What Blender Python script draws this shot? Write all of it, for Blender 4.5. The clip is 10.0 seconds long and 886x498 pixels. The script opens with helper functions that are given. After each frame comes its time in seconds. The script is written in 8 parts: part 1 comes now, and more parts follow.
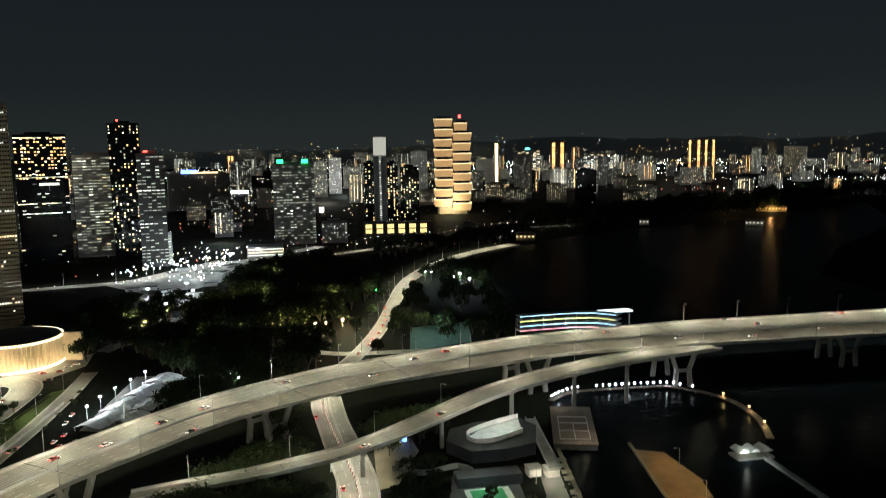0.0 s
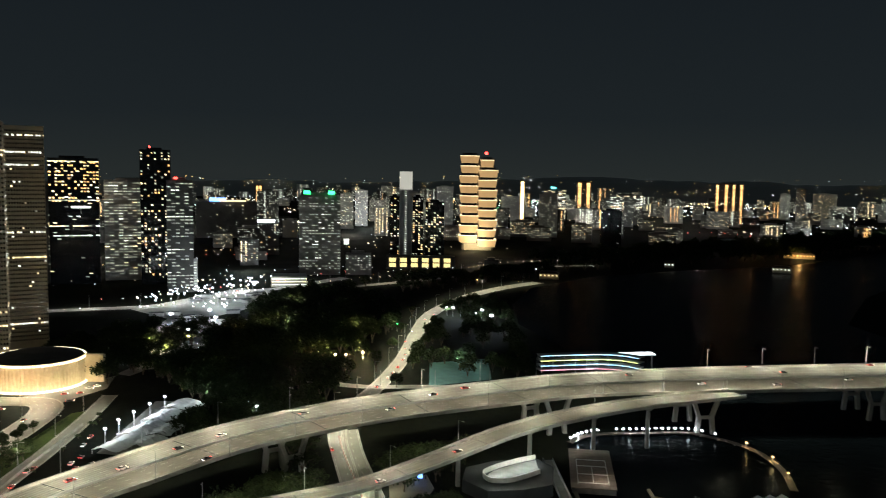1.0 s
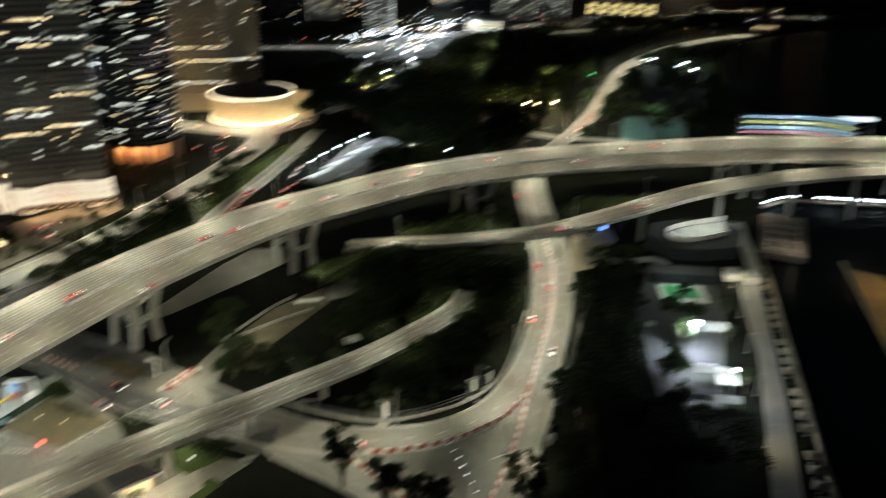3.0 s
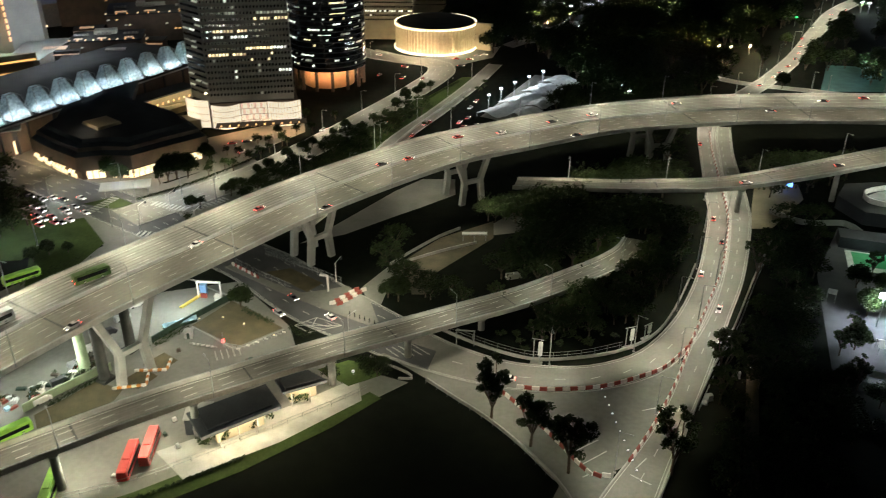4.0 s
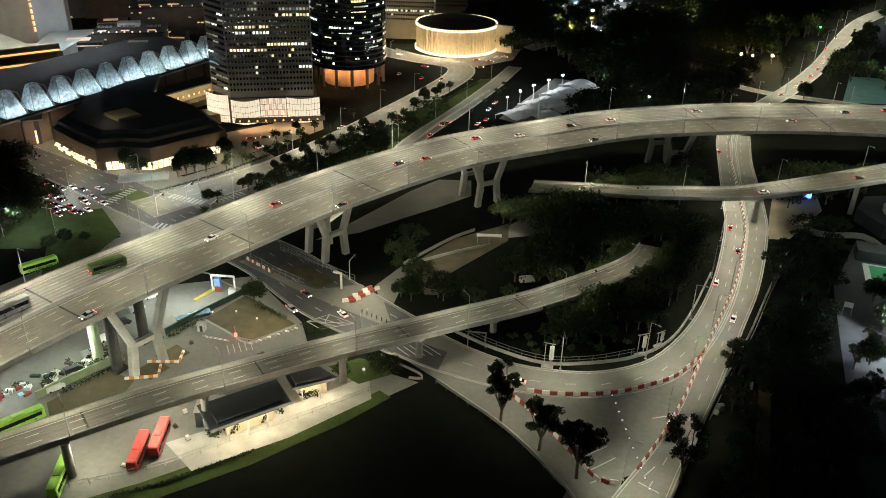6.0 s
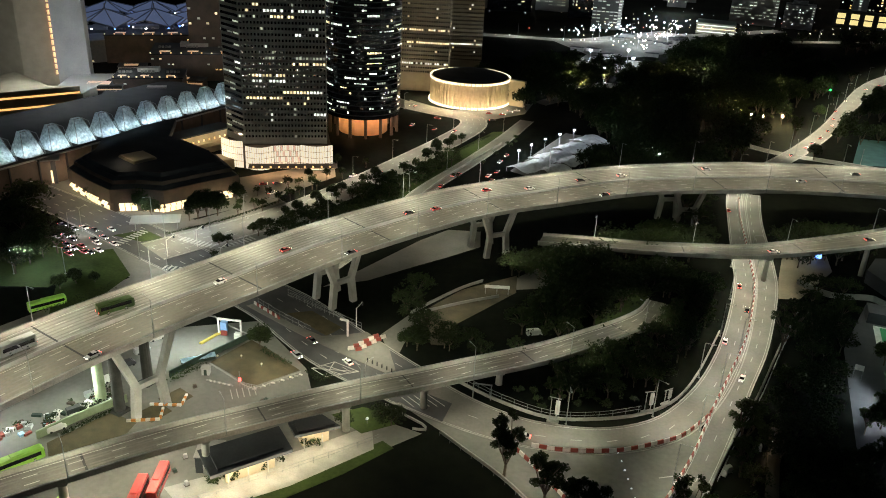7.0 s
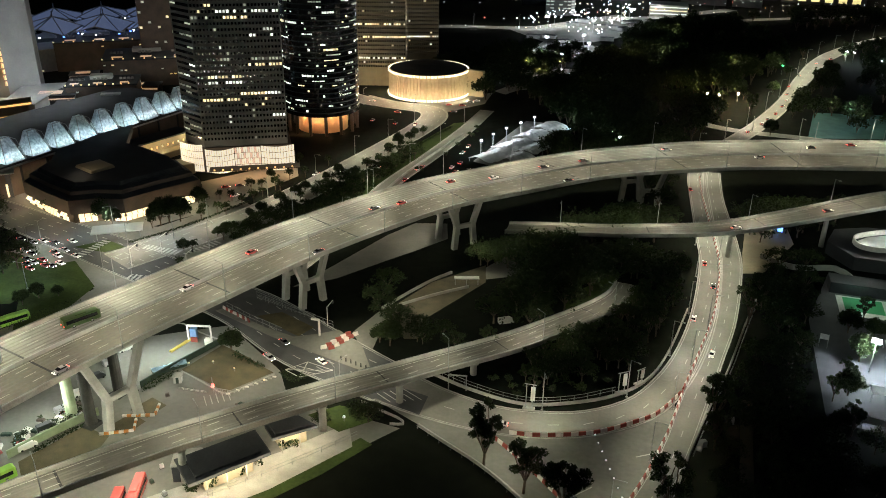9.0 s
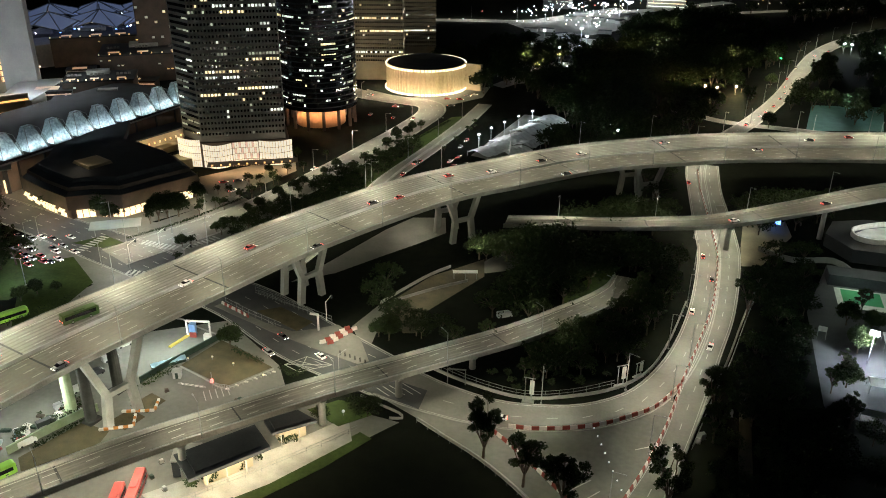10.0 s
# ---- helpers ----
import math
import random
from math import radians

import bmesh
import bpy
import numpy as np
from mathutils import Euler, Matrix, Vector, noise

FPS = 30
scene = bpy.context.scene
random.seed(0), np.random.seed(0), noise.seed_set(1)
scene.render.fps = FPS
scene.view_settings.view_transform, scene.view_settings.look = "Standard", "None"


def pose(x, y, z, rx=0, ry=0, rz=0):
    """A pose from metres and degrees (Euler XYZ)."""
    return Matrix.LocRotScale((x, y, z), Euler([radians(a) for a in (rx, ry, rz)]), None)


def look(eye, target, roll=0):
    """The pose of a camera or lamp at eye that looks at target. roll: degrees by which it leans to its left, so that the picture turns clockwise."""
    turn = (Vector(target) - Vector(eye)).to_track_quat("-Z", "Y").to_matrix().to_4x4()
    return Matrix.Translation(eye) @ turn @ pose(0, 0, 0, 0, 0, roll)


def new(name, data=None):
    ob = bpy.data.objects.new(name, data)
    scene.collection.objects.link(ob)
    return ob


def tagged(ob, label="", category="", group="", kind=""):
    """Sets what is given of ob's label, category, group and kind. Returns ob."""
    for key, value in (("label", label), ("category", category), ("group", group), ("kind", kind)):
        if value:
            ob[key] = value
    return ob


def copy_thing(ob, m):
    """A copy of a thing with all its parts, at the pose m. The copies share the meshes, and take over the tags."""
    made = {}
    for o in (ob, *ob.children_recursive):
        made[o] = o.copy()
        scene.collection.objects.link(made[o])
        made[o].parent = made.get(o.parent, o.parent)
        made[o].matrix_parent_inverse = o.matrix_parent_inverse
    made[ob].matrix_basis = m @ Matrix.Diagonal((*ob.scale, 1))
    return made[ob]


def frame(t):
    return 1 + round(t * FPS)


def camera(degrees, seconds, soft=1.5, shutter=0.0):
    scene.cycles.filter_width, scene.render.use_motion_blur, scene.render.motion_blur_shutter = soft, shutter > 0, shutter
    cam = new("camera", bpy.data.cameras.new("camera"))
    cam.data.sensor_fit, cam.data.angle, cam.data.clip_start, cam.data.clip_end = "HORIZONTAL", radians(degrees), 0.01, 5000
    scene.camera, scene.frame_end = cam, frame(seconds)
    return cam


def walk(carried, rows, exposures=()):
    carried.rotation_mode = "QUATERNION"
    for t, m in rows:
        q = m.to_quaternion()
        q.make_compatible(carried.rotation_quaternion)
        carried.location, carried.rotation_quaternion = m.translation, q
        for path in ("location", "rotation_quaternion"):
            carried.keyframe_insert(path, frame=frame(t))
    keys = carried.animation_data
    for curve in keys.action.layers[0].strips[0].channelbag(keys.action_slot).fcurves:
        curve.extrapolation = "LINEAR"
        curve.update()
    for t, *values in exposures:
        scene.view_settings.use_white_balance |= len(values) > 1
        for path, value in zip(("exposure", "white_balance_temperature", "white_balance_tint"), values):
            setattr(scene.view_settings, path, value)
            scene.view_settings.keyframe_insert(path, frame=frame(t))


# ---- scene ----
# A night view over an elevated expressway, its slip roads and the city behind, from 130 m up.
cam = camera(57.6, 10.0, soft=0.95, shutter=0.9)
walk(cam, [
    (0, pose(0, 0, 130, 82.23, 0.87, -1.88)),
    (0.5, pose(0, 0, 130, 83.72, -0.35, -1.50)),
    (1, pose(0, 0, 130, 84.75, -0.97, -0.00)),
    (1.5, pose(0, 0, 130, 84.99, -0.60, 0.85)),
    (2, pose(0, 0, 130, 82.39, -0.44, 1.54)),
    (2.5, pose(0, 0, 130, 72.09, -0.81, 5.52)),
    (2.7, pose(0, 0, 130, 69.93, -0.86, 7.74)),
    (3, pose(0, 0, 130, 66.85, -0.86, 13.68)),
    (3.2, pose(0, 0, 130, 65.28, -0.55, 18.12)),
    (4.3, pose(0, 0, 130, 62.05, -0.58, 27.23)),
    (4.5, pose(0, 0, 130, 62.11, -0.72, 27.63)),
    (5, pose(0, 0, 130, 62.16, -0.97, 28.31)),
    (6.5, pose(0, 0, 130, 62.90, -1.72, 28.13)),
    (7, pose(0, 0, 130, 65.85, -2.63, 29.41)),
    (7.5, pose(0, 0, 130, 65.70, -1.92, 27.61)),
    (8, pose(0, 0, 130, 65.69, -1.41, 26.35)),
    (8.5, pose(0, 0, 130, 65.55, -0.89, 26.06)),
    (9, pose(0, 0, 130, 65.44, -0.72, 26.03)),
    (9.5, pose(0, 0, 130, 65.20, -0.69, 25.86)),
    (10, pose(0, 0, 130, 65.03, -0.52, 25.82)),
], exposures=[(0, 0.65), (1.0, 0.75), (2.2, 0.78), (3.2, 0.42), (10, 0.31)])

# ---------------------------------------------------------------- world and light
world = bpy.data.worlds.new("night_sky")
scene.world = world
world.use_nodes = True
wn = world.node_tree.nodes
wl = world.node_tree.links
coord = wn.new("ShaderNodeTexCoord")
sep = wn.new("ShaderNodeSeparateXYZ")
ramp = wn.new("ShaderNodeValToRGB")
wl.new(coord.outputs["Generated"], sep.inputs[0])
wl.new(sep.outputs["Z"], ramp.inputs[0])
ramp.color_ramp.elements[0].position = 0.0
ramp.color_ramp.elements[0].color = (0.0112, 0.0140, 0.0138, 1)
ramp.color_ramp.elements[1].position = 0.3
ramp.color_ramp.elements[1].color = (0.0042, 0.0062, 0.0082, 1)
mid = ramp.color_ramp.elements.new(0.07)
mid.color = (0.0072, 0.0098, 0.0112, 1)
wl.new(ramp.outputs[0], wn["Background"].inputs["Color"])
wn["Background"].inputs["Strength"].default_value = 1.0

LAMP = (0.985, 0.94, 0.69)
COOL = (0.80, 0.92, 1.0)
WARM = (1.0, 0.62, 0.28)


# ---------------------------------------------------------------- materials
def mat(name, a, b=None, rough=0.85, scale=0.3, metal=0.0, bump=0.0, per_object=0.0, spec=0.3):
    """Two tones mixed by noise at two scales, with fine relief."""
    m = bpy.data.materials.new(name)
    m.use_nodes = True
    n, l = m.node_tree.nodes, m.node_tree.links
    p = n["Principled BSDF"]
    b = b or tuple(c * 0.75 for c in a)
    geo = n.new("ShaderNodeNewGeometry")
    big, fine = n.new("ShaderNodeTexNoise"), n.new("ShaderNodeTexNoise")
    big.inputs["Scale"].default_value, big.inputs["Detail"].default_value = scale, 6
    fine.inputs["Scale"].default_value, fine.inputs["Detail"].default_value = scale * 12, 4
    for t in (big, fine):
        l.new(geo.outputs["Position"], t.inputs["Vector"])
    add = n.new("ShaderNodeMath")
    add.operation = "MULTIPLY_ADD"
    l.new(fine.outputs[0], add.inputs[0])
    add.inputs[1].default_value = 0.5
    l.new(big.outputs[0], add.inputs[2])
    rng = n.new("ShaderNodeMapRange")
    rng.inputs["From Min"].default_value, rng.inputs["From Max"].default_value = 0.5, 1.0
    l.new(add.outputs[0], rng.inputs["Value"])
    mix = n.new("ShaderNodeMix")
    mix.data_type = "RGBA"
    mix.inputs[6].default_value, mix.inputs[7].default_value = (*a, 1), (*b, 1)
    l.new(rng.outputs[0], mix.inputs[0])
    out = mix.outputs[2]
    if per_object:
        info = n.new("ShaderNodeObjectInfo")
        hsv = n.new("ShaderNodeHueSaturation")
        val = n.new("ShaderNodeMapRange")
        val.inputs["To Min"].default_value, val.inputs["To Max"].default_value = 1 - per_object, 1 + per_object
        l.new(info.outputs["Random"], val.inputs["Value"])
        l.new(val.outputs[0], hsv.inputs["Value"])
        l.new(out, hsv.inputs["Color"])
        out = hsv.outputs[0]
    l.new(out, p.inputs["Base Color"])
    p.inputs["Roughness"].default_value, p.inputs["Metallic"].default_value = rough, metal
    p.inputs["Specular IOR Level"].default_value = spec
    if bump:
        bp = n.new("ShaderNodeBump")
        bp.inputs["Strength"].default_value, bp.inputs["Distance"].default_value = bump, 0.05
        l.new(fine.outputs[0], bp.inputs["Height"])
        l.new(bp.outputs[0], p.inputs["Normal"])
    return m


def glow(name, colour, strength, base=(0.5, 0.5, 0.5), vary=0.0):
    m = bpy.data.materials.new(name)
    m.use_nodes = True
    n, l = m.node_tree.nodes, m.node_tree.links
    p = n["Principled BSDF"]
    p.inputs["Base Color"].default_value = (*base, 1)
    p.inputs["Emission Color"].default_value = (*colour, 1)
    p.inputs["Emission Strength"].default_value = strength
    if vary:
        geo = n.new("ShaderNodeNewGeometry")
        r = n.new("ShaderNodeMapRange")
        r.inputs["To Min"].default_value, r.inputs["To Max"].default_value = strength * (1 - vary), strength * (1 + vary)
        l.new(geo.outputs["Random Per Island"], r.inputs["Value"])
        l.new(r.outputs[0], p.inputs["Emission Strength"])
    return m


M_DECK = mat("worn_concrete_road", (0.24, 0.235, 0.22), (0.155, 0.15, 0.14), 0.8, 0.12, bump=0.2)
M_DECKNEAR = mat("brown_worn_asphalt", (0.165, 0.15, 0.128), (0.10, 0.092, 0.078), 0.8, 0.1, bump=0.2)
M_RAMP = mat("grey_asphalt", (0.145, 0.135, 0.118), (0.09, 0.084, 0.074), 0.8, 0.15, bump=0.2)
M_ROAD = mat("pale_asphalt", (0.205, 0.195, 0.176), (0.14, 0.134, 0.12), 0.85, 0.1, bump=0.2)
M_DARKROAD = mat("dark_asphalt", (0.075, 0.077, 0.078), (0.05, 0.05, 0.052), 0.75, 0.2, bump=0.2)
M_PLAZA = mat("grey_paving", (0.185, 0.18, 0.163), (0.12, 0.117, 0.105), 0.85, 0.06, bump=0.2)
M_CONC = mat("concrete", (0.36, 0.355, 0.33), (0.24, 0.235, 0.22), 0.85, 0.25, bump=0.3)
M_PARAPET = mat("pale_parapet_concrete", (0.47, 0.455, 0.41), (0.27, 0.26, 0.235), 0.85, 0.2, bump=0.3)
M_DIRTY = mat("stained_concrete", (0.26, 0.255, 0.235), (0.13, 0.13, 0.12), 0.9, 0.35, bump=0.3)
M_LINE = mat("white_road_paint", (0.45, 0.45, 0.42), (0.30, 0.30, 0.28), 0.7, 0.8)
M_TYREMARK = mat("polished_wheel_track", (0.17, 0.16, 0.14), (0.10, 0.095, 0.085), 0.7, 0.12)
M_JOINT = mat("expansion_joint", (0.03, 0.03, 0.03), (0.02, 0.02, 0.02), 0.7, 0.5)
M_GRASS = mat("grass", (0.060, 0.085, 0.026), (0.028, 0.042, 0.014), 0.95, 0.08, bump=0.5, spec=0.05)
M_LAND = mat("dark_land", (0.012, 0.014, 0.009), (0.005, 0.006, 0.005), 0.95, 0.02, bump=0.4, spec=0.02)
M_SOIL = mat("brown_soil", (0.10, 0.082, 0.042), (0.055, 0.047, 0.024), 0.95, 0.3, bump=0.5)
M_LEAF = mat("foliage", (0.038, 0.055, 0.020), (0.014, 0.022, 0.009), 0.8, 0.5, per_object=0.35, spec=0.08)
M_DIRTYGROUND = mat("trodden_ground", (0.10, 0.085, 0.055), (0.05, 0.045, 0.03), 0.95, 0.2, bump=0.4)
M_BARK = mat("bark", (0.13, 0.10, 0.075), (0.06, 0.048, 0.036), 0.95, 1.5, bump=0.5)
M_STEEL = mat("galvanised_steel", (0.34, 0.35, 0.35), (0.22, 0.23, 0.23), 0.5, 1.0, metal=0.6)
M_RED = mat("red_plastic", (0.30, 0.06, 0.045), (0.20, 0.045, 0.035), 0.5, 1.0)
M_WHITE = mat("white_plastic", (0.72, 0.70, 0.66), (0.5, 0.48, 0.45), 0.5, 1.0)
M_ORANGE = mat("orange_barrier", (0.55, 0.20, 0.03), (0.35, 0.13, 0.03), 0.6, 1.0)
M_TOWER = mat("grey_cladding", (0.25, 0.24, 0.215), (0.19, 0.18, 0.165), 0.6, 0.2)
M_BEIGE = mat("beige_stone", (0.36, 0.31, 0.22), (0.28, 0.24, 0.17), 0.8, 0.2)
M_PALE = mat("pale_render", (0.42, 0.42, 0.41), (0.33, 0.33, 0.33), 0.8, 0.1)
M_BODY = mat("dim_facade", (0.17, 0.165, 0.16), (0.10, 0.10, 0.10), 0.85, 0.05, per_object=0.5)
M_ROOF = mat("dark_roof", (0.035, 0.04, 0.045), (0.02, 0.022, 0.026), 0.75, 0.15)
M_BRICK = mat("brown_cladding", (0.10, 0.075, 0.06), (0.06, 0.048, 0.04), 0.75, 0.2)
M_GLASS = mat("dark_glass", (0.012, 0.014, 0.018), (0.008, 0.009, 0.012), 0.12, 0.3, spec=0.6)
M_TENT = mat("pale_canvas", (0.62, 0.64, 0.64), (0.45, 0.47, 0.48), 0.7, 0.4)
M_CREAM = mat("cream_ribs", (0.62, 0.52, 0.36), (0.50, 0.42, 0.28), 0.8, 0.5)
M_TYRE = mat("tyre", (0.02, 0.02, 0.02), (0.015, 0.015, 0.015), 0.9, 2.0)
M_COURT = mat("green_court", (0.05, 0.34, 0.14), (0.04, 0.26, 0.10), 0.7, 0.4)

G_WARM = glow("warm_window", (1.0, 0.78, 0.42), 1.3, vary=0.7)
G_WHITE = glow("white_window", (0.95, 1.0, 0.88), 1.1, vary=0.7)
G_AMBER = glow("amber_window", (1.0, 0.52, 0.16), 1.3, vary=0.7)
G_DIM = glow("dim_window", (0.82, 0.88, 0.66), 0.28, vary=0.9)
G_HEAD = glow("headlight", (1.0, 0.95, 0.82), 9.0)
G_TAIL = glow("tail_light", (1.0, 0.05, 0.03), 5.0)
G_LED = glow("white_led", (0.86, 0.95, 1.0), 9.0)
G_GOLD = glow("gold_strip", (1.0, 0.72, 0.30), 5.0)
G_RED = glow("red_beacon", (1.0, 0.04, 0.03), 6.0)
G_GREEN = glow("green_sign", (0.02, 1.0, 0.22), 3.0)
G_BLUE = glow("blue_light", (0.10, 0.25, 1.0), 4.0)

water_mat = bpy.data.materials.new("black_water")
water_mat.use_nodes = True
_n, _l = water_mat.node_tree.nodes, water_mat.node_tree.links
_p = _n["Principled BSDF"]
_p.inputs["Base Color"].default_value = (0.004, 0.006, 0.008, 1)
_p.inputs["Roughness"].default_value = 0.25
_p.inputs["IOR"].default_value = 1.06
_p.inputs["Specular IOR Level"].default_value = 0.12
_w = _n.new("ShaderNodeTexNoise")
_w.inputs["Scale"].default_value, _w.inputs["Detail"].default_value = 0.25, 6
_g = _n.new("ShaderNodeNewGeometry")
_l.new(_g.outputs["Position"], _w.inputs["Vector"])
_b = _n.new("ShaderNodeBump")
_b.inputs["Strength"].default_value, _b.inputs["Distance"].default_value = 0.6, 0.4
_l.new(_w.outputs[0], _b.inputs["Height"])
_l.new(_b.outputs[0], _p.inputs["Normal"])


# ---------------------------------------------------------------- mesh helpers
def link(name, bm, material, parent=None, label="", smooth=False):
    me = bpy.data.meshes.new(name)
    bm.normal_update()
    bm.to_mesh(me)
    bm.free()
    for m in (material if isinstance(material, (list, tuple)) else [material]):
        me.materials.append(m)
    if smooth:
        for p in me.polygons:
            p.use_smooth = True
    ob = new(name, me)
    if parent:
        ob.parent = parent
    if label:
        ob["label"] = label
    return ob


def part(name, bm, material, parent, label="", smooth=False):
    return link(name, bm, material, parent, label, smooth)


def thing(name, label, category, at=(0, 0, 0), turn=0.0, group="", kind=""):
    ob = new(name)
    ob.empty_display_size = 0.5
    ob.matrix_basis = pose(*at, 0, 0, turn)
    return tagged(ob, label, category, group, kind)


def box(bm, x0, y0, z0, x1, y1, z1, taper=0.0, mi=0):
    v = [bm.verts.new((x, y, z)) for z, k in ((z0, 0), (z1, taper)) for x, y in
         ((x0 + k, y0 + k), (x1 - k, y0 + k), (x1 - k, y1 - k), (x0 + k, y1 - k))]
    for f in ((3, 2, 1, 0), (4, 5, 6, 7), (0, 1, 5, 4), (1, 2, 6, 5), (2, 3, 7, 6), (3, 0, 4, 7)):
        bm.faces.new([v[i] for i in f]).material_index = mi
    return bm


def boxes(*rows):
    bm = bmesh.new()
    for r in rows:
        box(bm, *r)
    return bm


def tube(bm, a, b, r0, r1=None, n=8):
    """A tapered round bar from a to b."""
    a, b = Vector(a), Vector(b)
    r1 = r0 if r1 is None else r1
    q = (b - a).to_track_quat("Z", "Y")
    rings = [[bm.verts.new(p + q @ Vector((r * math.cos(k * math.tau / n), r * math.sin(k * math.tau / n), 0)))
              for k in range(n)] for p, r in ((a, r0), (b, r1))]
    for k in range(n):
        bm.faces.new((rings[0][k], rings[0][(k + 1) % n], rings[1][(k + 1) % n], rings[1][k]))
    bm.faces.new(rings[0][::-1])
    bm.faces.new(rings[1])
    return bm


def prism(bm, outline, z0, z1, inset=1.0):
    """An upright block over an outline; inset scales its top about the middle."""
    c = sum((Vector((x, y, 0)) for x, y in outline), Vector()) / len(outline)
    lo = [bm.verts.new((x, y, z0)) for x, y in outline]
    hi = [bm.verts.new((c.x + (x - c.x) * inset, c.y + (y - c.y) * inset, z1)) for x, y in outline]
    n = len(outline)
    for k in range(n):
        bm.faces.new((lo[k], lo[(k + 1) % n], hi[(k + 1) % n], hi[k]))
    bm.faces.new(hi)
    bm.faces.new(lo[::-1])
    bmesh.ops.recalc_face_normals(bm, faces=bm.faces[:])
    return bm


def curve(points, step=4.0):
    """A smooth line through control points of any number of values; x, y come first."""
    P = [np.array(p, float) for p in points]
    P = [2 * P[0] - P[1], *P, 2 * P[-1] - P[-2]]
    out = []
    for k in range(1, len(P) - 2):
        n = max(2, int(np.linalg.norm(P[k + 1][:2] - P[k][:2]) / step))
        for j in range(n):
            t = j / n
            out.append(0.5 * (2 * P[k] + (P[k + 1] - P[k - 1]) * t + (2 * P[k - 1] - 5 * P[k] + 4 * P[k + 1] - P[k + 2]) * t * t
                              + (3 * P[k] - P[k - 1] - 3 * P[k + 1] + P[k + 2]) * t ** 3))
    out.append(P[-2])
    return out


def frames(path):
    """Place, tangent and left normal along a path, with the length so far."""
    s, res = 0.0, []
    for k, p in enumerate(path):
        d = path[min(k + 1, len(path) - 1)][:2] - path[max(k - 1, 0)][:2]
        d = d / np.linalg.norm(d)
        if k:
            s += np.linalg.norm(p[:2] - path[k - 1][:2])
        res.append((p, d, np.array((-d[1], d[0])), s))
    return res


def sweep(bm, path, profile, closed=True, cap=True):
    """Runs a profile of (share of half width, metres aside, height) along a path of (x, y, z, half width)."""
    rings = []
    for p, d, n, s in frames(path):
        rings.append([bm.verts.new((p[0] + n[0] * (a * p[3] + o), p[1] + n[1] * (a * p[3] + o), p[2] + h)) for a, o, h in profile])
    m = len(profile)
    for a, b in zip(rings, rings[1:]):
        for k in range(m if closed else m - 1):
            bm.faces.new((a[k], b[k], b[(k + 1) % m], a[(k + 1) % m]))
    if closed and cap:
        bm.faces.new(rings[0])
        bm.faces.new(rings[-1][::-1])
    bmesh.ops.recalc_face_normals(bm, faces=bm.faces[:])
    return bm


def along(path, step, start=0.0):
    """Places at even steps along a path."""
    fr = frames(path)
    s = start
    for a, b in zip(fr, fr[1:]):
        while a[3] <= s < b[3]:
            t = (s - a[3]) / (b[3] - a[3])
            yield a[0] + (b[0] - a[0]) * t, a[1], a[2]
            s += step


def dashes(bm, path, share, aside, width, length, gap, up=0.012):
    for p, d, n in along(path, length + gap, 2.0):
        c = p[:2] + n * (share * p[3] + aside)
        q = [c + d * (length * i) + n * (width / 2 * j) for i, j in ((0, -1), (1, -1), (1, 1), (0, 1))]
        bm.faces.new([bm.verts.new((v[0], v[1], p[2] + up)) for v in q])


def line(bm, path, share, aside, width, up=0.012):
    sweep(bm, path, [(share, aside - width / 2, up), (share, aside + width / 2, up)], closed=False)


# ---------------------------------------------------------------- ground and water
bm = bmesh.new()
bmesh.ops.create_grid(bm, x_segments=40, y_segments=40, size=4900)
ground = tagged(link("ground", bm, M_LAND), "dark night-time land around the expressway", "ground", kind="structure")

bm = bmesh.new()
bay = [(57, 60), (57.5, 330), (63, 384), (74, 395), (98, 402), (140, 480), (96, 600), (69, 700), (72, 807), (105, 935), (200, 1052), (335, 1134),
       (540, 1237), (843, 1500), (700, 1150), (480, 900), (372, 727), (380, 560), (520, 300), (520, 60)]
bm.faces.new([bm.verts.new((x, y, 0.03)) for x, y in bay])
tagged(link("water", bm, water_mat), "black still bay water with faint light streaks", "water", kind="structure")


def patch(name, pts, material, label, category, z=0.05, kind="structure"):
    bm = bmesh.new()
    prism(bm, pts, 0.0, z)
    return tagged(link(name, bm, material), label, category, kind=kind)


def road(name, ctrl, material, label, lanes=0, z=0.06, lines=True, kerb=True):
    """A ground road: surface, lane marks and kerbs; ctrl rows are (x, y, half width)."""
    path = curve([(x, y, 0.0, w) for x, y, w in ctrl])
    bm = bmesh.new()
    sweep(bm, path, [(1, 0, 0), (1, 0, z), (-1, 0, z), (-1, 0, 0)])
    ob = tagged(link(name, bm, material), label, "road", kind="structure")
    bm = bmesh.new()
    for k in range(1, lanes):
        dashes(bm, path, 2 * k / lanes - 1, 0, 0.22, 3.0, 6.5, z + 0.012)
    if lines:
        for s in (-1, 1):
            line(bm, path, s, -s * 0.5, 0.18, z + 0.012)
    if len(bm.faces):
        tagged(part("lane_marking", bm, M_LINE, ob), kind="stuff")
    if kerb:
        for s in (-1, 1):
            bm = bmesh.new()
            sweep(bm, path, [(s, 0, 0), (s, 0, 0.18), (s, s * 0.35, 0.18), (s, s * 0.35, 0)])
            part("kerb", bm, M_CONC, ob)
    return path


# ---------------------------------------------------------------- street lamps
pole_made = {}


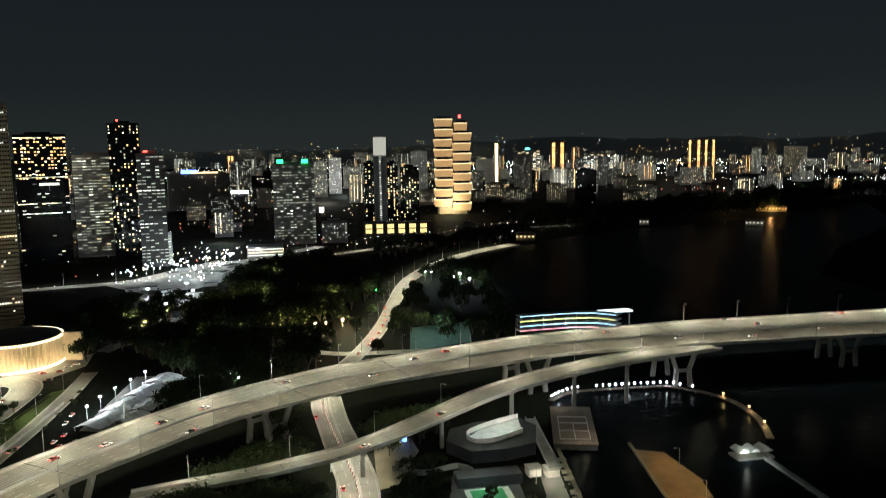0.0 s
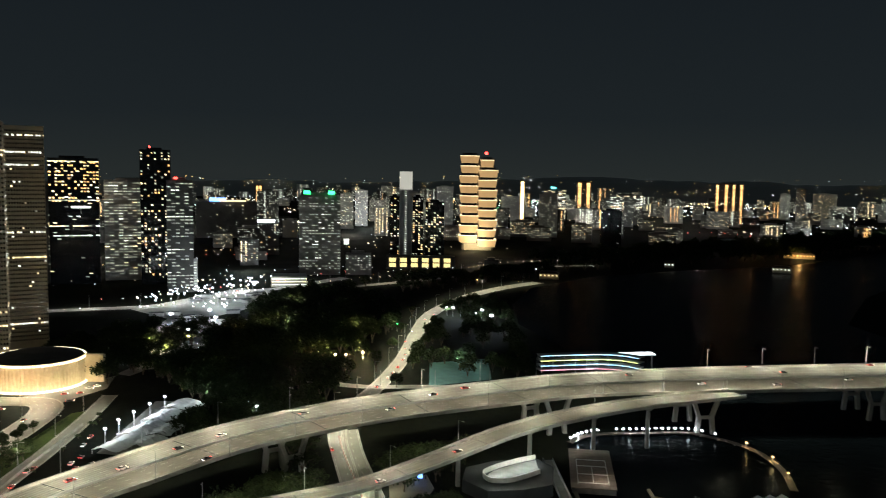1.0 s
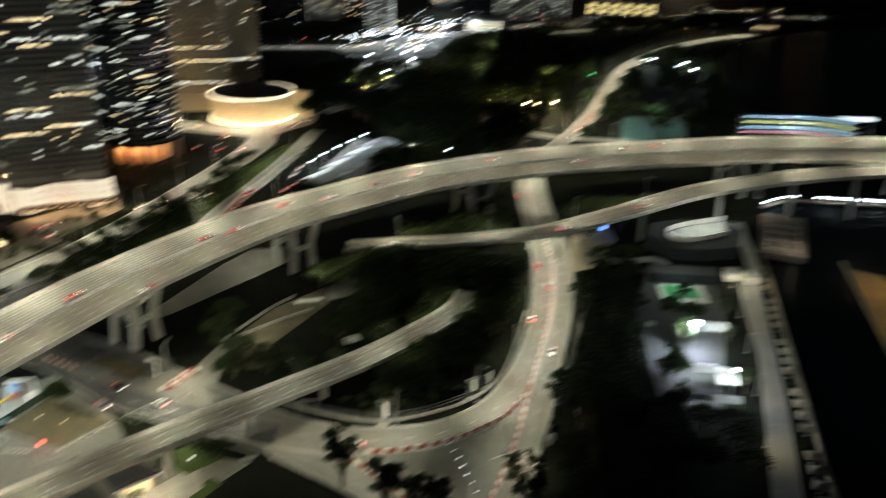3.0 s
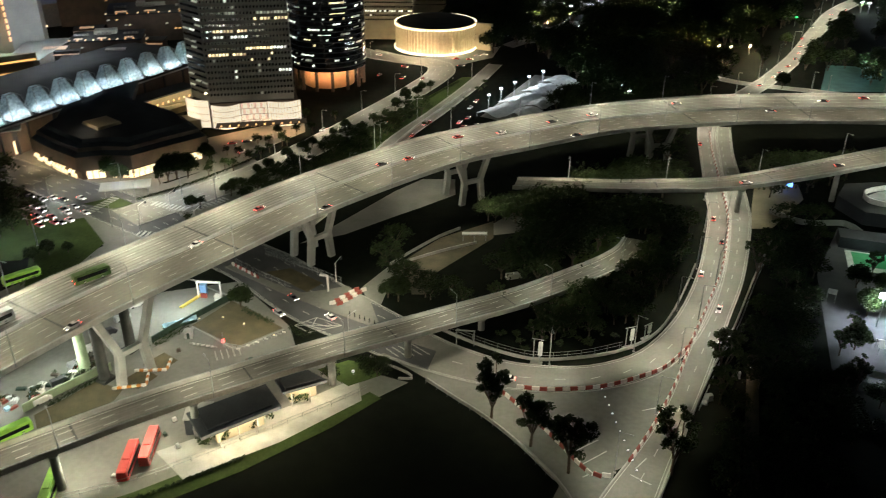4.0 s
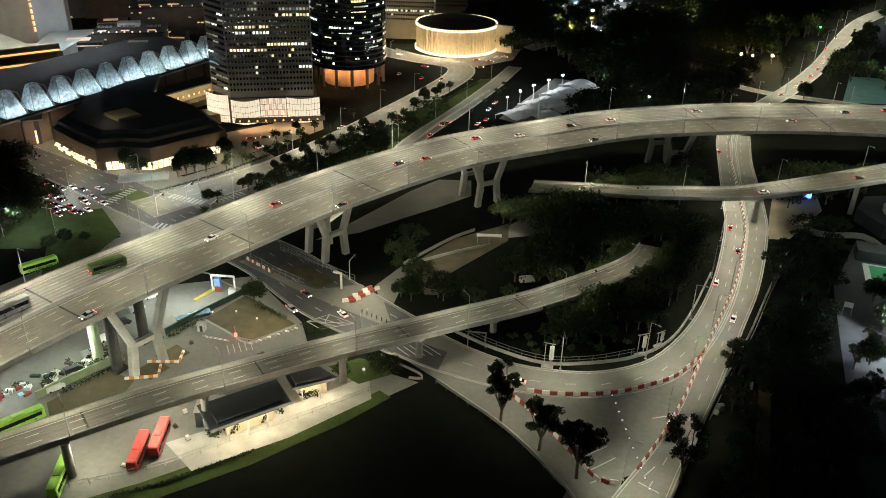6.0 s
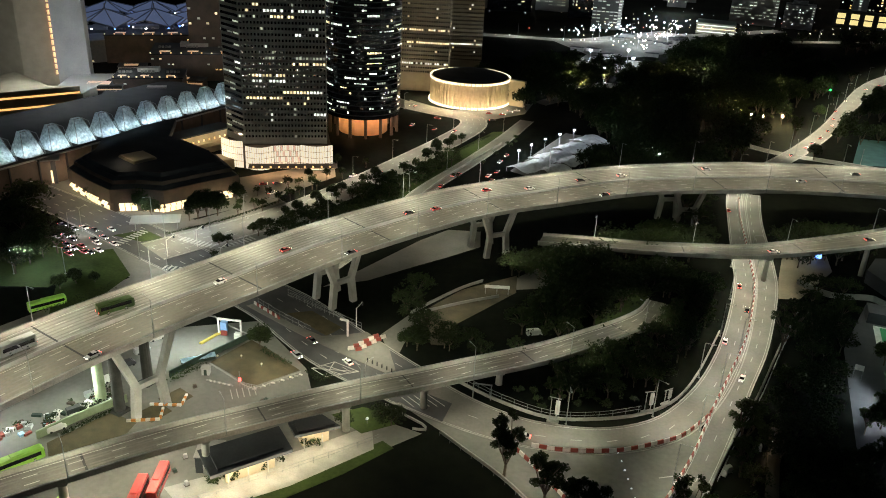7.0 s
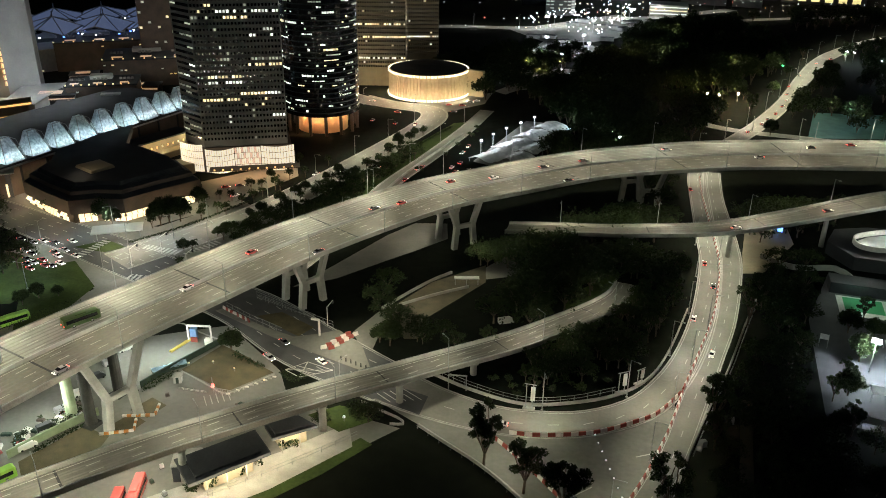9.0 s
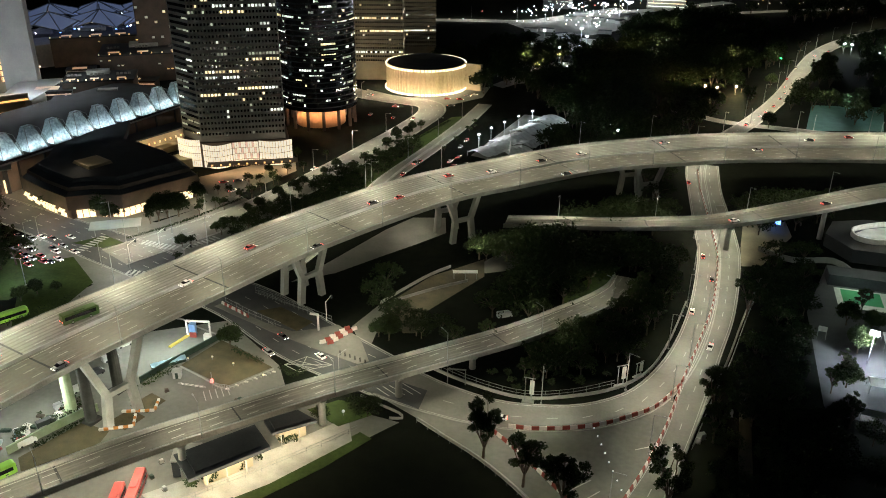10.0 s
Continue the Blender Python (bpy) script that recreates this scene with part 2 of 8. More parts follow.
def street_lamp(x, y, z, turn, height=11.0, power=5200, colour=LAMP, reach=2.4, label="tall grey street lamp with a single arm", lit=True, cone=160):
    key = (height, reach)
    if key not in pole_made:
        ob = thing("street_lamp", label, "street lamp", (x, y, z), turn, "street lamps")
        bm = tube(bmesh.new(), (0, 0, 0), (0, 0, height), 0.15, 0.08)
        part("pole", bm, M_STEEL, ob)
        bm = tube(bmesh.new(), (0, 0, height - 0.05), (reach, 0, height + 0.25), 0.06, 0.05)
        part("arm", bm, M_STEEL, ob)
        bm = boxes((reach - 0.2, -0.17, height + 0.16, reach + 0.75, 0.17, height + 0.34, 0.05))
        head = part("lamp_head", bm, M_STEEL, ob, "flat grey lamp head")
        part("lens", boxes((reach - 0.1, -0.13, height + 0.13, reach + 0.65, 0.13, height + 0.155)), bpy.data.materials["white_window"], head, "lit lamp lens")
        bm = boxes((-0.3, -0.3, 0, 0.3, 0.3, 0.25, 0.05))
        part("base_plate", bm, M_CONC, ob)
        pole_made[key] = ob
    else:
        ob = copy_thing(pole_made[key], pose(x, y, z, 0, 0, turn))
    if lit:
        a = radians(turn)
        d = bpy.data.lights.new("street_light", "SPOT")
        d.energy, d.color, d.spot_size, d.spot_blend, d.shadow_soft_size = power, colour, radians(cone), 0.6, 0.25
        o = new("street_light", d)
        o.location = (x + math.cos(a) * (reach + 0.3), y + math.sin(a) * (reach + 0.3), z + height)
    return ob


def lamps(path, step, share, aside, inward, start=5.0, stop=1e6, **kw):
    for k, (p, d, n) in enumerate(along(path, step, start)):
        if start + k * step > stop:
            break
        c = p[:2] + n * (share * p[3] + aside)
        v = n * inward
        if p[2] < 1 and under_deck(c[0], c[1]):
            continue
        street_lamp(c[0], c[1], p[2], math.degrees(math.atan2(v[1], v[0])), **kw)


# ---------------------------------------------------------------- elevated roads
def viaduct(name, ctrl, label, lanes, material, depth=2.2, median=False, joint=36.0, joint_start=10.0):
    """An elevated road on a box girder with parapets, marks and joints; ctrl rows are (x, y, z, half width)."""
    path = curve(ctrl)
    ob = thing(name, label, "viaduct", kind="structure")
    bm = bmesh.new()
    sweep(bm, path, [(1, 0, 0), (1, 0, -0.35), (0.62, 0, -0.8), (0.5, 0, -depth), (-0.5, 0, -depth), (-0.62, 0, -0.8), (-1, 0, -0.35), (-1, 0, 0)])
    part("box_girder", bm, M_DIRTY, ob)
    bm = bmesh.new()
    sweep(bm, path, [(1, -0.5, 0.004), (1, -0.5, 0.05), (-1, 0.5, 0.05), (-1, 0.5, 0.004)])
    part("road_surface", bm, material, ob)
    if median:
        bm = bmesh.new()
        sweep(bm, path, [(0, -0.5, 0.0505), (0, -0.5, 0.0525), (-1, 1.6, 0.0525), (-1, 1.6, 0.0505)])
        part("resurfaced_carriageway", bm, M_DECKNEAR, ob, "darker brown resurfaced carriageway")
    for s in (-1, 1):
        bm = bmesh.new()
        sweep(bm, path, [(s, 0.06 * s, -0.5), (s, 0.06 * s, 0.95), (s, -0.22 * s, 0.95), (s, -0.5 * s, 0.0), (s, -0.5 * s, -0.1)])
        part("parapet", bm, M_PARAPET, ob)
        bm = bmesh.new()
        sweep(bm, path, [(s, -0.02 * s, 1.12), (s, -0.02 * s, 1.22), (s, -0.14 * s, 1.22), (s, -0.14 * s, 1.12)])
        part("handrail", bm, M_STEEL, ob)
    bm = bmesh.new()
    half = 0.5 * lanes
    for k in range(1, lanes):
        sh = (k / half - 1) * 0.9
        if not (median and abs(sh) < 0.05):
            dashes(bm, path, sh, 0, 0.22, 3.0, 6.0, 0.06)
    for s in (-1, 1):
        line(bm, path, s, -s * 1.2, 0.18, 0.06)
    if median:
        for s in (-1, 1):
            line(bm, path, 0, s * 1.3, 0.18, 0.06)
    tagged(part("lane_marking", bm, M_LINE, ob), kind="stuff")
    for k in range(lanes):
        sh = ((k + 0.5) / half - 1) * 0.9
        for o in (-0.85, 0.85):
            bm = bmesh.new()
            line(bm, path, sh, o, 0.55, 0.054)
            part("tyre_band", bm, M_TYREMARK, ob, "darker polished wheel track")
    if median:
        bm = bmesh.new()
        sweep(bm, path, [(0, 0.4, 0.05), (0, 0.15, 0.85), (0, -0.15, 0.85), (0, -0.4, 0.05)])
        part("median_barrier", bm, M_PALE, ob)
    for p, d, n in along(path, joint, joint_start):
        bm = bmesh.new()
        w = p[3] - 0.6
        for lo, hi in (((-w, -0.8), (0.8, w)) if median else ((-w, w),)):
            q = [p[:2] + n * a + d * b for a, b in ((lo, -0.28), (hi, -0.28), (hi, 0.28), (lo, 0.28))]
            bm.faces.new([bm.verts.new((v[0], v[1], p[2] + 0.056)) for v in q])
        part("expansion_joint", bm, M_JOINT, ob, "dark expansion joint")
    return path, ob


def with_width(far):
    """Turns rows of the far edge (x, y, z, width) into rows of the middle line and half width."""
    pts = []
    for k, (x, y, z, w) in enumerate(far):
        a, b = far[max(k - 1, 0)], far[min(k + 1, len(far) - 1)]
        d = Vector((b[0] - a[0], b[1] - a[1])).normalized()
        pts.append((x + d.y * w / 2, y - d.x * w / 2, z, w / 2))
    return pts


main_ctrl = with_width([(-179, 0, 23, 28), (-179, 58, 23, 28), (-176, 110, 23, 28), (-168, 155.5, 23, 27.5), (-159.5, 199.5, 23, 28), (-142, 253, 23, 29),
                        (-122.5, 287, 23, 30.5), (-97.3, 324, 23, 32), (-67.1, 354, 23, 35), (-34, 378.5, 23, 37), (28.2, 411.5, 23, 40), (68, 429, 23, 42),
                        (134, 446.6, 23, 48.5), (203, 458, 23, 51.5), (263, 467, 23, 53), (410, 486, 23, 50), (640, 506, 23, 46)])
main_path, main_deck = viaduct("expressway_viaduct", main_ctrl, "wide pale concrete expressway viaduct lit by street lamps", 8, M_DECK, 2.4, True, 53.0, 53.0)
a_path, a_deck = viaduct("slip_road_viaduct", [(-154.0, 41.7, 13.3, 4.3), (-126.6, 96.0, 13.0, 4.3), (-113.4, 120.2, 11.9, 4.3), (-101.0, 141.2, 10.9, 4.4), (-90.8, 158.4, 9.3, 4.4), (-82.6, 173.0, 7.8, 4.5),
                                   (-69.2, 196.3, 5.7, 4.7), (-58.0, 221.5, 3.8, 4.8), (-53.6, 233.5, 2.9, 4.6), (-51.0, 246, 1.9, 4.4), (-51.5, 258, 1.0, 4.2)],
                         "lower grey slip road viaduct with low parapets", 3, M_RAMP, 1.6, joint=40)
b_path, b_deck = viaduct("slip_road_viaduct", [(-104, 274, 6, 4.5), (-86, 277, 8, 4.5), (-66, 280, 10, 4.5), (-48, 287, 11, 4.8), (-28, 297, 12, 5.0), (-3, 317.5, 14, 5.8),
                                   (28.7, 346, 17, 6.6), (54.3, 360.5, 19.5, 7.2), (83.7, 373.5, 21.5, 7.4), (112, 383.5, 22.6, 7.2), (150, 397, 22.93, 6.5)],
                         "narrow curved slip road viaduct joining the expressway", 2, M_RAMP, 1.6, joint=44)
DECKS = [(np.array(main_path), 4), (np.array(a_path), 2), (np.array(b_path), 2)]


def under_deck(x, y, pad=1.0):
    return any((np.hypot(P[:, 0] - x, P[:, 1] - y) - P[:, 3]).min() < pad for P, k in DECKS)


lamps(main_path, 33, 1, 0.1, -1, 8, power=14000)
lamps(main_path, 33, -1, -0.1, 1, 24, power=9500)
lamps(a_path, 34, -1, 0.0, 1, 12, power=7500, height=10.0)
lamps(b_path, 38, 1, 0.0, -1, 20, power=9000, height=10.0)

# ---------------------------------------------------------------- ground roads
r1 = road("road_1", [(120, 985, 8), (72, 931, 8), (30, 862, 7), (1, 785, 6.5), (-13, 724, 6), (-19.5, 655, 5.6), (-22.5, 610, 5.3), (-26.5, 560, 5.1), (-35, 500, 5), (-46, 448, 5), (-52, 415, 5), (-50, 388, 4.4),
                     (-44, 360, 4.2), (-33.5, 315, 4), (-28, 291, 4), (-23.5, 251, 4), (-23, 221, 4.2), (-25.6, 200, 4.6), (-30.5, 186, 5),
                     (-40, 175, 5.2), (-51, 168.5, 5.6), (-64, 164.5, 6), (-80, 164, 7), (-97, 166, 8.5)], M_ROAD,
          "pale curved two-lane road with white lane dashes", 2)
r2 = road("road_2", [(-45.5, 400, 4), (-39.2, 365, 4.4), (-31.8, 337, 4.2), (-25.2, 312, 4.1), (-20.6, 290, 3.8), (-16.8, 250, 3.4), (-17, 222, 3.5), (-17.4, 197, 3.6), (-17.6, 177, 3.4),
                     (-18.4, 162, 3.5), (-19.4, 151, 4), (-22, 120, 6), (-24, 60, 6)], M_ROAD, "pale carriageway beside the red and white barrier", 2, 0.066)
r3 = road("road_3", [(-95, 166, 9), (-127, 173, 11.5), (-160, 184, 11), (-195, 189, 10), (-230, 195, 11), (-262, 199, 10), (-300, 203, 9), (-400, 212, 9)], M_DARKROAD,
          "dark asphalt avenue passing under the viaducts", 5, 0.072)
r4 = road("road_4", [(-226, 190, 9), (-212, 240, 8.5), (-207, 290, 8.5), (-207, 340, 8), (-208, 390, 8), (-212, 425, 8), (-224, 440, 8), (-250, 440, 8), (-285, 446, 8), (-320, 470, 8)],
          M_ROAD, "lamp-lit avenue lined with small clipped trees", 4, 0.078)
r5 = road("road_5", [(-164, 215, 4), (-168, 262, 4.3), (-177, 305, 4.3), (-180, 360, 4.3), (-184, 410, 4.3), (-190, 456, 4)], M_ROAD,
          "narrow slip road along a grass verge", 1)
r6 = road("road_6", [(-110, 501, 3.5), (-77, 493.5, 3.5), (-47, 484, 3.5), (-10, 486, 3.5), (40, 488, 3.5)], M_ROAD, "dim side road with a pale concrete edge", 2, 0.084)
r7 = road("road_7", [(-150, 880, 5), (-86, 935, 6), (14, 1028, 6), (95, 1134, 6), (225, 1189, 6)], M_ROAD, "far lamp-lit waterfront road", 2)
r8 = road("road_8", [(-420, 700, 7), (-330, 740, 7), (-270, 770, 8), (-220, 860, 8), (-180, 900, 8), (-120, 1000, 8)], M_ROAD, "far bright road with traffic", 3)
patch("pavement_24", [(-92, 157), (-58, 163), (-38, 173), (-23, 199), (-19.5, 182), (-21, 150), (-30, 137), (-48, 140.5), (-60, 147), (-80, 153.5)], M_PLAZA, "grey paving round the junction", "pavement", 0.03)
junction = patch("pavement_1", [(-22.5, 196), (-27, 182), (-36, 171.5), (-58, 160), (-45, 150), (-31, 141), (-26.5, 150), (-25.5, 170)], M_PLAZA,
                 "triangular grey paved junction area", "pavement", 0.055)
patch("pavement_2", [(-200, 132), (-158, 172), (-128, 158), (-118, 148), (-84, 150), (-106, 100), (-140, 60), (-200, 60)], M_PLAZA, "pale concrete yard beneath the viaducts", "pavement", 0.045)
patch("pavement_3", [(45.5, 305), (45.2, 277), (46.5, 240), (44.5, 205), (41.5, 160), (49, 160), (51.8, 217), (53, 265), (53.6, 305)], M_ROAD, "pale waterside promenade", "pavement", 0.05)
patch("pavement_4", [(-36, 152), (-31, 141), (-26.5, 145), (-24, 120), (-26, 60), (-60, 60), (-36, 128)], M_PLAZA, "grey paving with white hatching", "pavement", 0.05)
patch("pavement_5", [(-205, 200), (-196, 245), (-190, 205)], M_PLAZA, "grey traffic island at the crossing", "pavement", 0.05)
patch("lawn_2", [(-196, 245), (-196, 420), (-184, 430), (-181, 330), (-172, 260), (-170, 215), (-186, 205)], M_GRASS, "dark grass verge", "lawn", 0.05)
patch("pavement_6", [(-156, 203), (-153, 222), (-151, 240), (-149, 258), (-145, 274), (-133, 280), (-126, 266), (-132, 250), (-138, 236), (-146, 216)], M_ROAD, "lit concrete apron beneath the expressway", "pavement", 0.05)
patch("pavement_7", [(-157, 360), (-160, 445), (-136, 448), (-133, 355)], M_PLAZA, "floodlit works yard beside the expressway", "pavement", 0.05)
patch("pavement_18", [(-268, 176), (-240, 172), (-205, 170), (-182, 180), (-184, 206), (-196, 250), (-226, 262), (-236, 222), (-262, 214)], M_PLAZA, "wide grey paved crossing", "pavement", 0.035)
lamps(r2, 25, -1, -1.0, 1, 12, power=7600, height=12.0, cone=118)
lamps(r1, 42, -1, -1.0, 1, 20, 560, power=23000, height=12.0)
lamps(r6, 34, 1, 1.0, -1, 8, power=7000, height=9.0)
lamps(r7, 48, 1, 1.0, -1, 10, power=14000, height=12.0)
lamps(r8, 46, 1, 1.0, -1, 10, power=20000, height=12.0, colour=(0.95, 0.97, 0.9))
lamps(r1, 30, -1, -1.0, 1, 600, power=8600, height=12.0, cone=118)
lamps(r3, 40, 1, 1.0, -1, 10, power=5500, height=10.0)
lamps(r4, 36, 1, 1.0, -1, 10, power=13000, height=10.0)
lamps(r5, 40, 1, 1.0, -1, 10, power=6500, height=10.0)
for x, y, t in ((-236, 160, 200), (-250, 150, 60), (-250, 212, 250), (-205, 178, 120), (-222, 216, 240), (-262, 182, 60)):
    street_lamp(x, y, 0.05, t, height=10.0, power=6500, colour=COOL)


def zebra(x, y, turn, n, wide, long, label="white zebra crossing stripes"):
    ob = thing("zebra_crossing", label, "road marking", (x, y, 0.092), turn, kind="structure")
    for k in range(n):
        part("stripe", boxes((k * 2 * wide, 0, 0, k * 2 * wide + wide, long, 0.012)), M_LINE, ob)


zebra(-205, 206, 80, 9, 0.9, 4.0)
zebra(-240, 187, 95, 9, 0.9, 4.0)
zebra(-226, 203, 5, 9, 0.9, 4.0)
zebra(-212, 181, 15, 9, 0.9, 4.0)

# ---------------------------------------------------------------- piers
def y_pier(x, y, top, spread, turn, label="branching pale concrete viaduct pier"):
    """A pier of two columns that branch outwards and are tied by a beam."""
    ob = thing("viaduct_pier", label, "pier", (x, y, 0), turn, "viaduct piers")
    knee = top * 0.42
    for s in (-1, 1):
        bm = bmesh.new()
        for z0, z1, c0, c1, w in ((0, knee, 4.5, 3.5, 1.05), (knee, top, 3.5, spread, 0.95)):
            v = [bm.verts.new((s * c + dx, dy, z)) for z, c in ((z0, c0), (z1, c1)) for dx, dy in ((-w, -0.9), (w, -0.9), (w, 0.9), (-w, 0.9))]
            for f in ((3, 2, 1, 0), (4, 5, 6, 7), (0, 1, 5, 4), (1, 2, 6, 5), (2, 3, 7, 6), (3, 0, 4, 7)):
                bm.faces.new([v[i] for i in f])
        part("column", bm, M_CONC, ob)
    part("tie_beam", boxes((-3.5, -0.7, knee - 0.9, 3.5, 0.7, knee + 0.6)), M_CONC, ob)
    return ob


def deck_at(path, s0):
    for p, d, n in along(path, 1e6, s0):
        return p, d, n


for x, y in ((-149.4, 119.6), (-142.5, 196), (-151.5, 199), (-117, 262), (-127, 268), (-62, 335), (-72, 343),
                   (60, 399), (48, 414), (136, 402), (131, 424), (240, 432), (236, 452), (360, 452), (-160, 52)):
    P = np.array(main_path)
    k = min(int(np.hypot(P[:, 0] - x, P[:, 1] - y).argmin()), len(P) - 2)
    d = P[k + 1] - P[k]
    y_pier(x, y, P[k][2] - 1.2, 8.2, math.degrees(math.atan2(d[1], d[0])))


def t_pier(x, y, top, turn, wide):
    ob = thing("viaduct_pier", "plain concrete pier with a crosshead", "pier", (x, y, 0), turn, "slip road piers")
    bm = tube(bmesh.new(), (0, 0, 0), (0, 0, top - 1.4), 1.0, 0.95, 12)
    part("column", bm, M_CONC, ob, smooth=True)
    bm = bmesh.new()
    v = [bm.verts.new(q) for q in ((-1.1, -0.9, top - 2), (1.1, -0.9, top - 2), (1.1, 0.9, top - 2), (-1.1, 0.9, top - 2),
                                   (-wide, -0.9, top), (wide, -0.9, top), (wide, 0.9, top), (-wide, 0.9, top))]
    for f in ((3, 2, 1, 0), (4, 5, 6, 7), (0, 1, 5, 4), (1, 2, 6, 5), (2, 3, 7, 6), (3, 0, 4, 7)):
        bm.faces.new([v[i] for i in f])
    part("crosshead", bm, M_CONC, ob)


for path, spots in ((a_path, (16, 45, 76, 112, 135, 160)), (b_path, (22, 48, 86, 128, 170, 205, 235))):
    for s0 in spots:
        p, d, n = deck_at(path, s0)
        t_pier(p[0], p[1], p[2] - 1.5, math.degrees(math.atan2(n[1], n[0])), p[3] * 0.5)


# ---------------------------------------------------------------- trees
def leaf_clump(bm, c, r, n, size):
    for _ in range(n):
        v = Vector((random.gauss(0, 1), random.gauss(0, 1), random.gauss(0, 0.7)))
        p = Vector(c) + v.normalized() * r * random.random() ** 0.4
        q = Euler((random.uniform(-0.9, 0.9), random.uniform(-0.9, 0.9), random.uniform(0, 6.3))).to_matrix()
        s = size * random.uniform(0.6, 1.3)
        bm.faces.new([bm.verts.new(p + q @ Vector(k)) for k in ((-s, 0, 0), (0, -s * 0.6, 0.1 * s), (s, 0, 0), (0, s * 0.6, 0.1 * s))])


def make_tree(name, label, height, spread, fork, clumps, clump_r, per, size, flat=0.5, limbs=7, group="trees"):
    ob = thing(name, label, "tree", (0, 0, -50), 0, group)
    bm = tube(bmesh.new(), (0, 0, -0.3), (0.1, 0.1, fork), height * 0.035, height * 0.024, 8)
    tips = []
    for k in range(limbs):
        a = k * math.tau / limbs + random.uniform(-0.3, 0.3)
        r = spread * random.uniform(0.45, 0.95)
        mid_p = Vector((math.cos(a) * r * 0.45, math.sin(a) * r * 0.45, fork + (height - fork) * random.uniform(0.35, 0.55)))
        tip = Vector((math.cos(a) * r, math.sin(a) * r, fork + (height - fork) * random.uniform(0.6, 0.95)))
        tube(bm, (0.1, 0.1, fork - 0.2), mid_p, height * 0.018, height * 0.011, 6)
        tube(bm, mid_p, tip, height * 0.011, height * 0.004, 5)
        tips += [tip, mid_p.lerp(tip, 0.6)]
    part("trunk", bm, M_BARK, ob)
    bm = bmesh.new()
    for k in range(clumps):
        if k < len(tips):
            c = tips[k]
        else:
            a, r = random.uniform(0, math.tau), spread * math.sqrt(random.random())
            c = Vector((math.cos(a) * r, math.sin(a) * r, fork + (height - fork) * (0.45 + flat * (1 - (r / spread) ** 2) * random.uniform(0.5, 1.1))))
        leaf_clump(bm, c, clump_r * random.uniform(0.7, 1.25), per, size)
    part("crown", bm, M_LEAF, ob)
    return ob


def make_tufted(name, label, height, spread, group="trees"):
    """A tree of bare forking limbs that end in tight separate tufts of leaves."""
    ob = thing(name, label, "tree", (0, 0, -50), 0, group)
    fork = height * random.uniform(0.2, 0.3)
    bm = tube(bmesh.new(), (0, 0, -0.3), (0.15, 0.1, fork), height * 0.024, height * 0.019, 8)
    tips = []
    for k in range(8):
        a = k * math.tau / 8 + random.uniform(-0.35, 0.35)
        r = spread * random.uniform(0.35, 0.8)
        knee = Vector((math.cos(a) * r * 0.5, math.sin(a) * r * 0.5, fork + (height - fork) * random.uniform(0.2, 0.5)))
        tube(bm, (0.15, 0.1, fork - 0.2), knee, height * 0.014, height * 0.009, 6)
        for j in range(3):
            b = a + random.uniform(-0.7, 0.7)
            q = r * random.uniform(0.7, 1.35)
            tip = Vector((math.cos(b) * q, math.sin(b) * q, min(height, knee.z + (height - fork) * random.uniform(0.12, 0.55))))
            tube(bm, knee, tip, height * 0.008, height * 0.004, 5)
            tips.append(tip)
    part("trunk", bm, M_BARK, ob)
    bm = bmesh.new()
    for tip in tips:
        for j in range(random.randint(1, 3)):
            leaf_clump(bm, tip + Vector((random.uniform(-0.9, 0.9), random.uniform(-0.9, 0.9), random.uniform(-0.5, 0.9))), random.uniform(0.75, 1.2), 85, 0.33)
    part("crown", bm, M_LEAF, ob)
    return ob


TREES = {
    "rain": [make_tree("rain_tree", "broad dark-leaved roadside tree with a spreading crown", 11, 8.0, 3.5, 60, 1.7, 16, 0.55) for _ in range(3)],
    "clump": [make_tufted("umbrella_tree", "tall dark tree with bare forking limbs and tufted leaf clumps", 16.5, 5.2) for _ in range(4)],
    "round": [make_tree("round_tree", "dense rounded dark tree", 7.0, 3.0, 1.5, 52, 1.35, 60, 0.38, 0.62, 6) for _ in range(2)],
    "small": [make_tree("clipped_tree", "small dark clipped street tree", 5.0, 1.5, 1.6, 16, 0.9, 20, 0.34, 0.5, 4) for _ in range(2)],
    "bush": [make_tree("shrub", "low dark green shrub", 1.8, 1.3, 0.3, 12, 0.6, 14, 0.28, 0.6, 4, "shrubs") for _ in range(2)],
    "wood": [make_tree("forest_tree", "dark dense park tree", 13, 6.0, 1.2, 52, 2.3, 12, 0.9, 0.6, 5) for _ in range(3)],
}
used = {k: 0 for k in TREES}


mass = []


def tree(kind, x, y, scale=1.0, z=0.0):
    if kind == "wood" and used[kind] >= 220:
        mass.append((used[kind] % 3, x, y, scale, random.uniform(0, 6.28)))
        used[kind] += 1
        return None
    src = TREES[kind][used[kind] % len(TREES[kind])]
    m = pose(x, y, z, 0, 0, random.uniform(0, 360))
    if used[kind] < len(TREES[kind]):
        src.matrix_basis = m
        src.scale = (scale, scale, scale * random.uniform(0.9, 1.1))
        ob = src
    else:
        keep = src.scale.copy()
        src.scale = (scale, scale, scale * random.uniform(0.9, 1.1))
        ob = copy_thing(src, m)
        src.scale = keep
    used[kind] += 1
    return ob


ROADS = [np.array(r) for r in (r1, r2, r3, r4, r5, r6, r7, r8)]


KEEP_OUT = [(-121, -84, 200, 248), (-98, -44, 515, 556), (-200, -178, 470, 500)]


